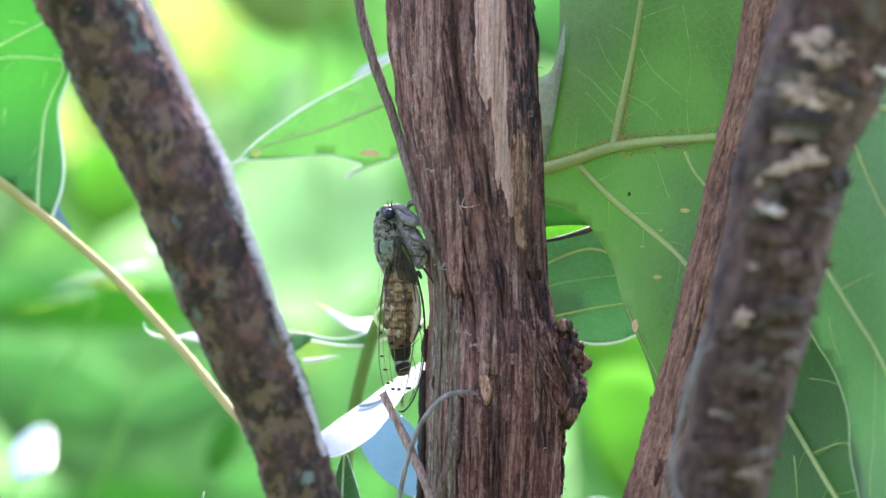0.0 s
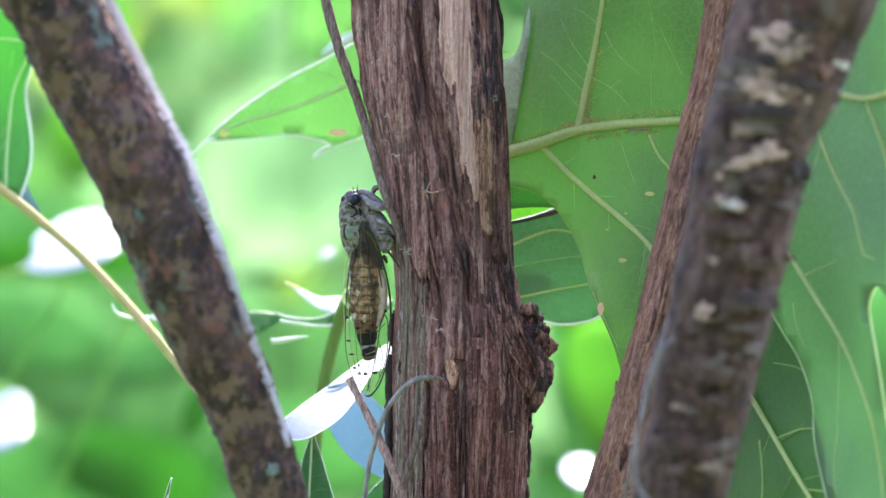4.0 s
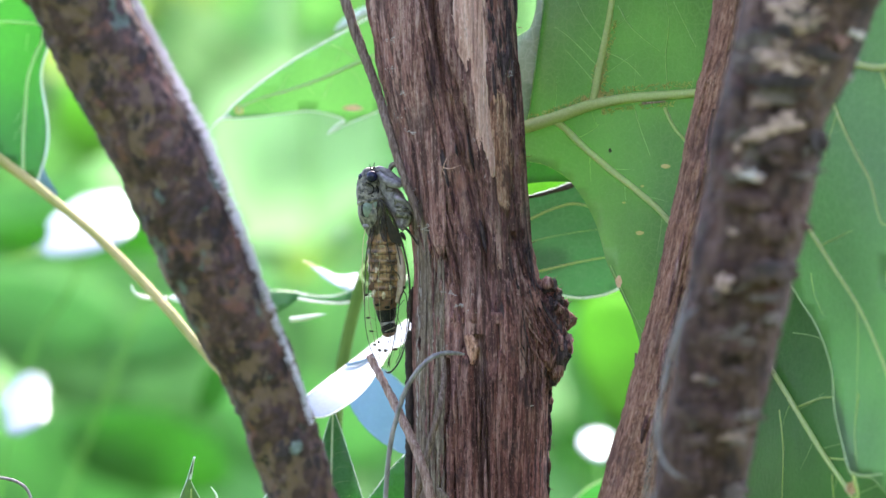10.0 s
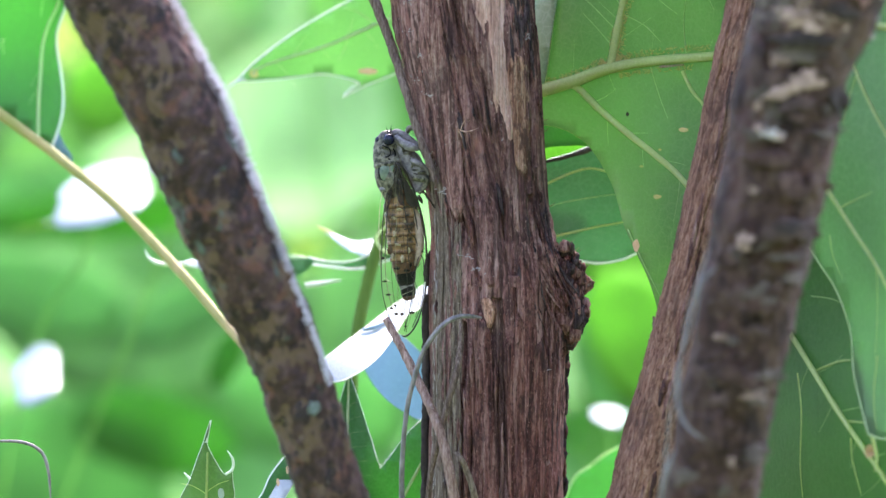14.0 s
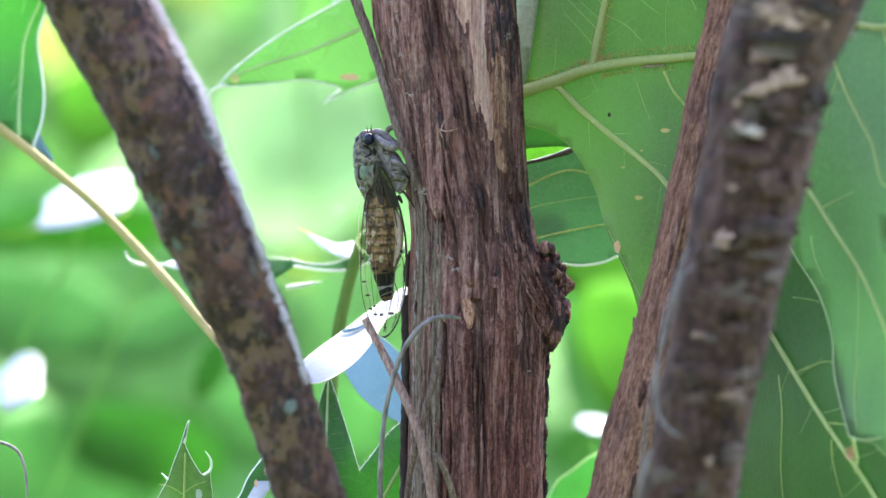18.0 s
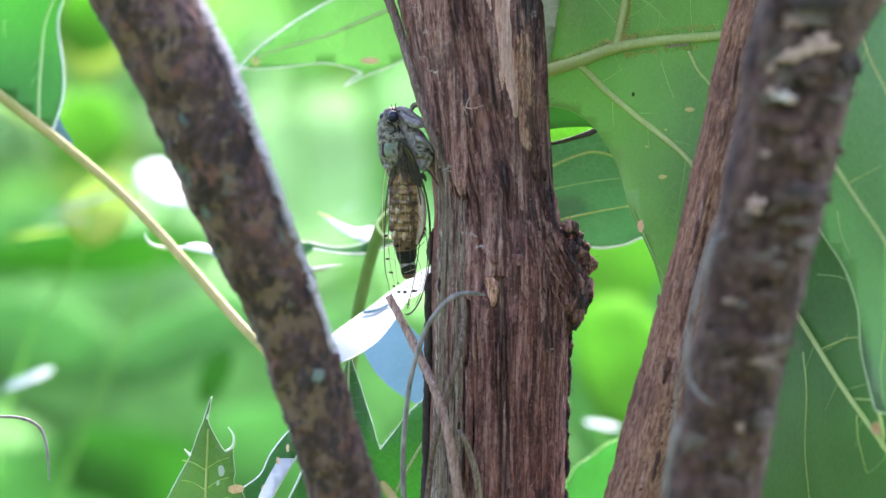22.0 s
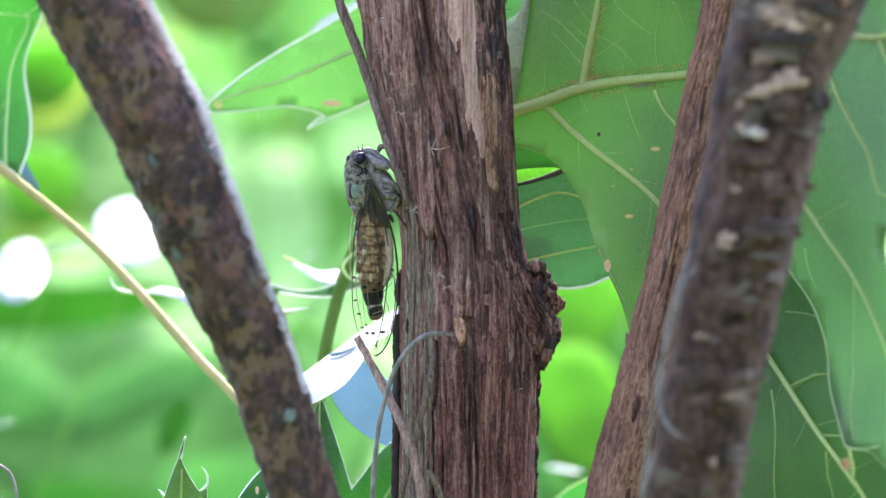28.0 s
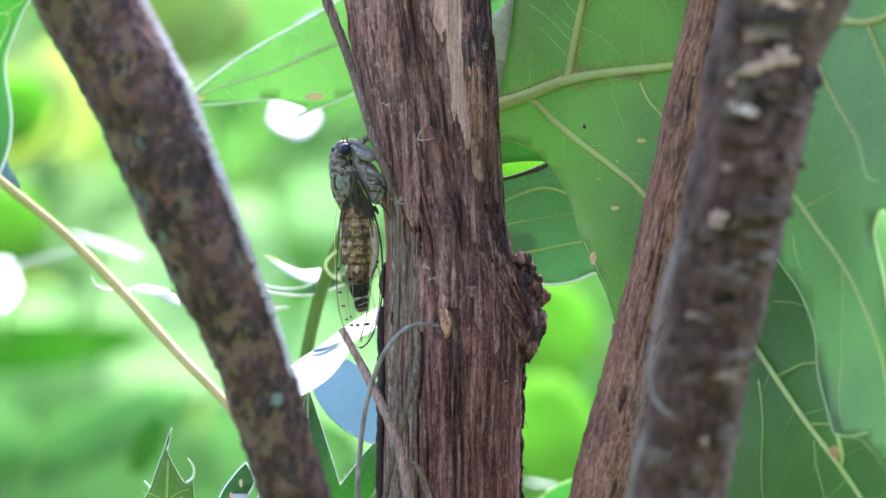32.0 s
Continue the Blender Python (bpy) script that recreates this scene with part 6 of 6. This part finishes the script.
wing([(650, 322, 1), (640, 350), (631, 390), (626, 430), (624, 470), (623, 510), (625, 550), (633, 585), (645, 610), (655, 622), (660, 606), (658, 570), (655, 520), (656, 470), (657, 420), (655, 370)],
     [([(650, 322), (640, 350), (631, 390), (626, 430), (624, 470), (623, 510), (625, 550), (633, 585), (645, 610), (655, 622)], 1.9, 0.5, V),
      # the pale outer line holds the backlit wing edge in its colour
      ([(650, 330), (640, 370), (634, 410), (632, 450), (630, 488)], 1.6, 1.0, V), ([(626, 368), (621, 400), (619, 440), (620, 480), (623, 520)], 1.0, 0.5, M_BAND),
      ([(630, 488), (632, 530), (640, 570), (652, 612)], 1.0, 0.7, PV),
      ([(648, 360), (643, 420), (640, 470), (643, 540), (650, 590)], 0.6, 0.5, V),
      ([(652, 380), (651, 420), (648, 470), (653, 560), (655, 600)], 0.5, 0.4, PV),
      ([(632, 450), (643, 452)], 0.8, 0.6, V), ([(631, 530), (644, 536)], 0.8, 0.6, PV), ([(636, 556), (646, 556)], 0.8, 0.6, PV)],
     [(626, 491, 4, 4), (629, 532, 5, 3), (635, 556, 5, 3), (641, 580, 4, 3), (650, 590, 4, 4), (648, 575, 3, 3)], False, "clear far forewing with dark spots")
sheet("wing_base", sheet_rows, lambda x, y: wing_depth(True)(x, y) - 0.0002, M_WINGVEIN, cicada, "dark leathery wing base", 14, 0, 4)
for ol in ([(652, 323, 1), (666, 340), (680, 372), (692, 404), (680, 402), (668, 388), (660, 360)], [(649, 324, 1), (640, 352), (631, 392), (630, 410), (640, 392), (647, 360)], [(654, 350), (662, 372), (664, 396), (656, 394), (650, 372)]):
    sheet("wing_base", ol, lambda x, y: wing_depth(True)(x, y) - 0.00012, m_base, cicada, "brown smoky wing base", 14, 0, 4)

# ---- behind: soft foliage out of focus ----
M_FAR = []
for nm, a, b, c, th in (("far_leaf_mid", (0.08, 0.18, 0.06), (0.13, 0.26, 0.09), (0.30, 0.66, 0.25), 0.55), ("far_leaf_light", (0.13, 0.24, 0.10), (0.19, 0.33, 0.14), (0.33, 0.62, 0.26), 0.6),
                        ("far_leaf_deep", (0.05, 0.13, 0.04), (0.08, 0.18, 0.055), (0.15, 0.46, 0.09), 0.5), ("far_leaf_yellow", (0.14, 0.24, 0.04), (0.22, 0.34, 0.07), (0.42, 0.64, 0.12), 0.6)):
    M_FAR.append(leaf_material(nm, a, b, c, 0.7, th, 60, 0.15))


def leaf_mass(name, count, box, size, mat, seed, label, holes=()):
    """Many simple folded leaves in a box of the board's space (x, depth, z ranges in metres)."""
    r = random.Random(seed)
    verts, faces = [], []
    for _ in range(count):
        c = Vector((r.uniform(*box[0]), r.uniform(*box[1]), r.uniform(*box[2])))
        if any(((c.x * DIST / (DIST + c.y) - hx) ** 2 + (c.z * DIST / (DIST + c.y) - hz) ** 2) < hr * hr for hx, hz, hr in holes):
            continue
        mid = [(b[0] + b[1]) / 2 for b in box]
        half = [(b[1] - b[0]) / 2 for b in box]
        if ((c.x - mid[0]) / half[0]) ** 2 + ((c.z - mid[2]) / half[2]) ** 2 > 1.0 + 0.5 * noise.noise(c * 1.5):
            continue
        s = r.uniform(*size)
        rot = Euler((r.gauss(0.3, 0.5), r.gauss(0, 0.5), r.uniform(-1.2, 1.2) + (math.pi if r.random() < 0.3 else 0))).to_matrix()
        turn = Matrix.Rotation(r.uniform(0, 6.28), 3, "Y")
        o = len(verts)
        for x, z, y in ((0, 0, 0), (0.28, 0.22, 0.06), (0.36, 0.5, 0.08), (0.24, 0.78, 0.06), (0, 1.05, -0.04), (-0.24, 0.78, 0.06), (-0.36, 0.5, 0.08), (-0.28, 0.22, 0.06), (0, 0.5, 0)):
            verts.append(c + turn @ (rot @ Vector((x * s, y * s, (z - 0.5) * s))))
        for k in range(8):
            faces.append((o + 8, o + k, o + (k + 1) % 8))
    ob = mesh_part(name, verts, faces, mat, None, "", True)
    ob.matrix_world = BASE
    return tagged(ob, label, "foliage", kind="stuff")


for i, (cnt, sd, lab) in enumerate(((560, 1, "mid-green foliage of distant shrubs"), (620, 2, "pale sunlit foliage of distant shrubs"), (220, 3, "shaded deep green foliage of distant shrubs"), (260, 4, "yellow-green sunlit foliage of distant shrubs"))):
    leaf_mass("distant_foliage", cnt, ((-2.6, 2.6), (3.0, 5.5), (-1.6, 1.7)), (0.10, 0.24), M_FAR[i], sd, lab)
for i, cnt in ((0, 1300), (2, 800)):
    leaf_mass("low_foliage", cnt, ((-2.2, 2.2), (2.6, 5.0), (-1.4, -0.02)), (0.08, 0.2), M_FAR[i], 40 + i, "shaded lower foliage of a shrub behind")
for i, cnt in ((1, 6500), (0, 5500)):
    leaf_mass("distant_foliage", cnt, ((-1.7, 1.7), (5.5, 7.5), (-1.1, 1.2)), (0.05, 0.09), M_FAR[i], 20 + i, "small pale green leaves of a tree far behind")
for i, cnt in ((1, 8500), (0, 6000)):
    leaf_mass("distant_foliage", cnt, ((-2.2, 2.2), (7.6, 9.5), (-1.5, 1.6)), (0.07, 0.12), M_FAR[i], 30 + i, "pale green crown of a tree far behind")

leaf_mass("distant_foliage", 9000, ((-3.0, 3.0), (9.6, 11.5), (-2.0, 2.2)), (0.14, 0.24), M_FAR[1], 51, "pale hazy foliage at the edge of the clearing")
M_FARBARK = bark_material("far_tree_bark", (0.06, 0.045, 0.035), (0.12, 0.095, 0.075), (0.2, 0.17, 0.14), 60, 0.2)


def far_tree(x, y, top, r, reach, label, name, category, seed):
    """A trunk on the ground with limbs that reach into the foliage; metres."""
    rt = random.Random(seed)
    tree = thing(name, label, category, at=Matrix.Translation((x, y, 0)))
    line = [(0, 0, -0.05, r * 1.3), (0.03, 0.02, top * 0.3, r), (-0.04, 0.03, top * 0.65, r * 0.8), (0.02, 0, top, r * 0.5)]
    rr = curve_through(line, 6)
    v, f = ring_tube([Vector(p[:3]) for p in rr], [p[3] for p in rr], 14, lambda p, a, q: 0.08 * r * noise.noise(p * 6))
    mesh_part("trunk", v, f, M_FARBARK, tree)
    for dx, dz in reach:
        h = top * rt.uniform(0.55, 0.95)
        line = [(0, 0, h, r * 0.4), (dx * 0.4, rt.uniform(-0.2, 0.2), h + dz * 0.5, r * 0.28), (dx, rt.uniform(-0.4, 0.4), h + dz, r * 0.08)]
        rr = curve_through(line, 6)
        v, f = ring_tube([Vector(p[:3]) for p in rr], [p[3] for p in rr], 10, lambda p, a, q: 0.04 * r * noise.noise(p * 6))
        mesh_part("limb", v, f, M_FARBARK, tree)


far_tree(1.25, 6.4, 3.4, 0.09, ((-0.5, 0.4), (0.6, 0.5), (0.3, 0.9), (0.9, 0.2)), "slender tree carrying small pale leaves", "tree", "tree", 1)
far_tree(-1.45, 8.4, 4.2, 0.12, ((0.6, 0.5), (-0.8, 0.6), (-0.4, 1.0), (-1.0, 0.3)), "taller tree with a pale green crown", "tree", "tree", 2)
far_tree(-1.5, 4.0, 2.2, 0.05, ((0.4, 0.3), (-0.6, 0.6), (-0.3, 0.9)), "leafy shrub standing on the grass", "shrub", "shrub", 3)
far_tree(1.6, 4.3, 2.3, 0.05, ((-0.4, 0.3), (0.6, 0.6), (0.3, 0.9)), "leafy shrub standing on the grass", "shrub", "shrub", 4)

# near leaves behind the plant, out of focus
haze = thing("background_bush", "blurred green bush behind the sapling", "bush")


def soft_leaf(x, y, d, w, h, tilt, mat, parent, name="leaf", label="", lean=0.0):
    """One broad leaf of the bush behind; w, h half sizes in drawing units, tilt in degrees."""
    k = UNIT * (1 + d / DIST)
    ragged = 0.24 if lean > 2 else 0.12
    bm = bmesh.new()
    rings = []
    for s in (1.0, 0.66, 0.33, 0.0):
        row = []
        for q in range(24 if s else 1):
            a = 2 * math.pi * q / 24
            e = 1 + 0.10 * math.cos(2 * a) * (1 if w < h else -1) + ragged * noise.noise(Vector((math.cos(a) * 1.3, math.sin(a) * 1.3, x * 0.137)))
            dx, dz = math.cos(a) * w * s * e, math.sin(a) * h * s * e
            row.append(bm.verts.new(Vector((dx * k, 0.10 * k * abs(dx) + lean * dz * k + 0.02 * k * w * s * s, dz * k))))
        rings.append(row)
    for a, b in zip(rings, rings[1:]):
        for q in range(24):
            bm.faces.new((a[q], a[(q + 1) % 24], b[0]) if len(b) == 1 else (a[q], a[(q + 1) % 24], b[(q + 1) % 24], b[q]))
    ob = part(name, bm, mat, parent, label)
    so = ob.modifiers.new("thickness", "SOLIDIFY")
    so.thickness = 0.0003
    ob.matrix_basis = Matrix.Translation(pt(x, y, d)) @ Matrix.Rotation(radians(tilt), 4, "Y")
    return ob


# broad leaves farther back, quite out of focus
for x, y, d, w, h, tilt, k, lean in ((95, 120, 1.6, 90, 110, 15, 3, 1.2), (390, -40, 1.6, 110, 120, -20, 3, 1.2), (90, 545, 1.6, 250, 42, -4, 2, -0.8), (-60, 690, 1.8, 220, 70, 12, 0, 0.4),
                                     (1040, 740, 1.7, 56, 140, -18, 0, 1.2), (430, 900, 1.8, 190, 90, 6, 0, 0.2), (160, 930, 1.5, 170, 70, 12, 2, -0.3), (250, 690, 1.4, 190, 50, -24, 0, 0.6), (1000, 600, 1.8, 120, 110, 30, 0, 0.5), (1005, 585, 2.1, 110, 130, 12, 3, 0.9), (1050, 800, 2.2, 130, 110, -30, 0, 0.7), (150, 740, 2.2, 340, 150, 6, 1, 0.2), (-60, 570, 2.3, 200, 90, -8, 0, 0.3), (520, 780, 2.4, 160, 150, 20, 1, 0.3), (1560, 660, 1.0, 110, 150, 10, 0, 0.5), (1640, 900, 1.1, 150, 130, -20, 2, 0.4), (0, 1050, 2.3, 220, 150, 10, 0, 0.2), (900, -10, 0.6, 70, 80, 10, 0, 0.5), (972, 700, 1.25, 70, 230, -5, 0, 0.3)):
    soft_leaf(x, y, d, w, h, tilt, M_FAR[k], haze, "leaf", ("mid-green leaf", "", "shaded deep green leaf", "lime-green leaf in sunlight")[k], lean)

# added leaf whose dark green stands in for a blurred dark gap
soft_leaf(309, 750, 0.6, 22, 62, 24, M_LEAFDARK, haze, "leaf", "added dark green leaf for a blurred dark gap", -0.6)
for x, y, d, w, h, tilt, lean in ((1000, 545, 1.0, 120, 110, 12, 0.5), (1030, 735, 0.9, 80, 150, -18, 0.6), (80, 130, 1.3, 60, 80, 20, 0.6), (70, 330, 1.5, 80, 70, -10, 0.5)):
    soft_leaf(x, y, d, w, h, tilt, M_LIME, haze, "leaf", "lime-green leaf, backlight put into its colour", lean)

# leaves right behind the broad leaf, sunlight put into their lime-yellow colour
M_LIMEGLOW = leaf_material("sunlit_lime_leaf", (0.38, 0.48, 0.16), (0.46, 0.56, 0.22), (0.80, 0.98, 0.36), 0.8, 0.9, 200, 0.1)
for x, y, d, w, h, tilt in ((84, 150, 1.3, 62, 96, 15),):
    soft_leaf(x, y, d, w, h, tilt, M_LIMEGLOW, haze, "sunlit_leaf", "leaf with sunlight put into its lime-yellow colour", 0.5)

# stalks of the bush behind
M_PALESTALK = leaf_material("pale_green_stalk", (0.13, 0.24, 0.09), (0.18, 0.31, 0.12), (0.36, 0.66, 0.25), 0.8, 0.6, 300, 0.1)
for rows in ([(440, -900, 1.3, 18), (446, -200, 1.3, 18), (436, 60, 1.3, 17), (440, 260, 1.3, 12), (470, 700, 1.3, 8), (520, 3000, 1.3, 20), (560, 9000, 1.3, 24)],
             [(100, 440, 0.42, 3), (60, 560, 0.45, 4), (-40, 760, 0.5, 5), (-160, 1400, 0.6, 8), (-200, 5000, 0.9, 12), (-100, 11000, 1.2, 16)],
             [(-20, 760, 0.42, 3), (-60, 860, 0.45, 4), (-140, 1300, 0.6, 6)],
             [(236, 420, 0.47, 3), (200, 560, 0.5, 4), (60, 900, 0.55, 5), (-120, 1350, 0.6, 6)],
             [(990, 830, 0.42, 3), (1010, 1000, 0.5, 4), (1060, 1700, 0.7, 7), (1060, 5000, 0.9, 12), (1000, 11000, 1.2, 16)]):
    stick("stalk", rows, M_PALESTALK, haze, 8, 8, "thin green stalk")


# ---- what moves: bush leaves, white glare put into their colour, turn in the breeze ----
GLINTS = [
    (soft_leaf(100, 436, 0.4, 100, 48, -16, M_GLAREWHITE, haze, "glinting_leaf", "leaf with its white sun glare put into the colour", 3.0), [(0, 80), (0.4, 30), (1.0, 0), (6, 4), (12, 0), (17.5, 8), (19.0, 55), (20.0, 86), (32, 86)]),
    (soft_leaf(-18, 758, 0.4, 50, 40, -20, M_GLAREWHITE, haze, "glinting_leaf", "", 3.0), [(0, 10), (2, 0), (12, 0), (18, 10), (20.6, 30), (21.6, 60), (22.8, 86), (32, 86)]),
    (soft_leaf(1000, 830, 0.4, 34, 24, 10, M_GLAREWHITE, haze, "glinting_leaf", "", 3.0), [(0, 80), (1.2, 55), (2.5, 10), (6, 0), (10, 10), (13, 42), (18, 50), (21, 58), (22.5, 86), (32, 86)]),
    (soft_leaf(235, 405, 0.45, 58, 66, 20, M_GLAREWHITE, haze, "glinting_leaf", "", 3.0), [(0, 86), (20.8, 86), (21.6, 50), (22.5, 30), (26, 10), (29, 0), (31, 10), (31.5, 50), (32, 80)]),
    (soft_leaf(40, 480, 0.45, 54, 46, -10, M_GLAREWHITE, haze, "glinting_leaf", "", 3.0), [(0, 86), (26.6, 86), (27.5, 20), (28, 0), (28.8, 70), (30.2, 70), (31, 10), (32, 0)]),
    (soft_leaf(560, 188, 0.35, 52, 34, 25, M_GLAREWHITE, haze, "glinting_leaf", "", 3.0), [(0, 86), (28.5, 86), (29.2, 62), (30.0, 54), (31, 68), (31.6, 24), (32, 0)]),
    (soft_leaf(545, 452, 0.4, 13, 20, -30, M_GLAREWHITE, haze, "glinting_leaf", "", 3.0), [(0, 86), (3.5, 86), (4.5, 30), (6, 20), (7, 40), (8.4, 86), (32, 86)]),
    (soft_leaf(105, 456, 0.5, 62, 54, 10, M_LIMEGLOW, haze, "sunlit_leaf", "leaf with sunlight put into its lime-yellow colour", 3.0), [(0, 86), (20.5, 86), (21.5, 20), (22, 0), (24.5, 0), (26.5, 60), (27, 86), (32, 86)]),
    (soft_leaf(6, 496, 0.5, 62, 52, -10, M_LIMEGLOW, haze, "sunlit_leaf", "leaf with sunlight put into its lime-yellow colour", 3.0), [(0, 86), (27.5, 86), (28.5, 20), (29, 0), (30.3, 0), (31, 70), (31.6, 86), (32, 86)]),
    (soft_leaf(1588, 765, 0.4, 44, 60, 0, M_GLAREWHITE, haze, "glinting_leaf", "", 3.0), [(0, 30), (7, 0), (16, 20), (32, 60)]),
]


def turned(x, y, degrees):
    """A small turn in the board's plane round (x, y)."""
    p = pt(x, y, CD)
    return Matrix.Translation(p) @ Matrix.Rotation(radians(degrees), 4, "Y") @ Matrix.Translation(-p)


def motions():
    # the abdomen swings sideways once and comes back
    walk(abdomen, [(t, turned(655, 385, a)) for t, a in ((0, 0), (10.5, 0), (12, -1.0), (13, -1.4), (14, -1.9), (14.5, -2.9), (15, -4.3), (15.5, -4.5), (17.5, -1.6), (19, -0.6), (24, 0), (27, 0.5), (32, -0.6))])
    # leaves sway a little: millimetres to the right and up
    for ob, rows in ((low, ((0, -0.6, -0.5), (15, -0.6, -0.7), (24, -0.7, -0.4), (27, -0.9, -0.5), (28, 0, 0), (29, 0.2, -0.3), (30, 0.8, 0), (31, 1.1, 0.5), (32, 1.1, -0.1))),
                     (spike, ((0, -1.1, -0.6), (15, -1.0, -0.6), (24, -0.9, -0.6), (27, -0.7, -1.0), (28, 0, 0), (29, 0.3, 0), (30, 0.1, -0.4), (31, 0.5, 0.8), (32, 0.5, 0.1))),
                     (left_leaf, ((0, 0.5, -0.3), (8, 0.7, 0), (14, 0.5, 0.8), (15, 0.5, -0.3), (24, 0.4, -0.2), (28, 0, 0), (30, 0.2, 0.4), (32, 0, 1.1))),
                     (upper, ((0, -0.9, -0.5), (6, -0.9, -0.5), (15, -0.6, -0.3), (27, -0.1, -0.5), (28, 0, 0), (32, 0, 0)))):
        walk(ob, [(t, pose(dx / 1000, 0, dz / 1000)) for t, dx, dz in rows])
    for ob, rows in GLINTS:
        home = ob.matrix_basis.copy()
        walk(ob, [(t, home @ pose(0, 0, 0, -18.4 * a / 86, 0, 0)) for t, a in rows])


motions()
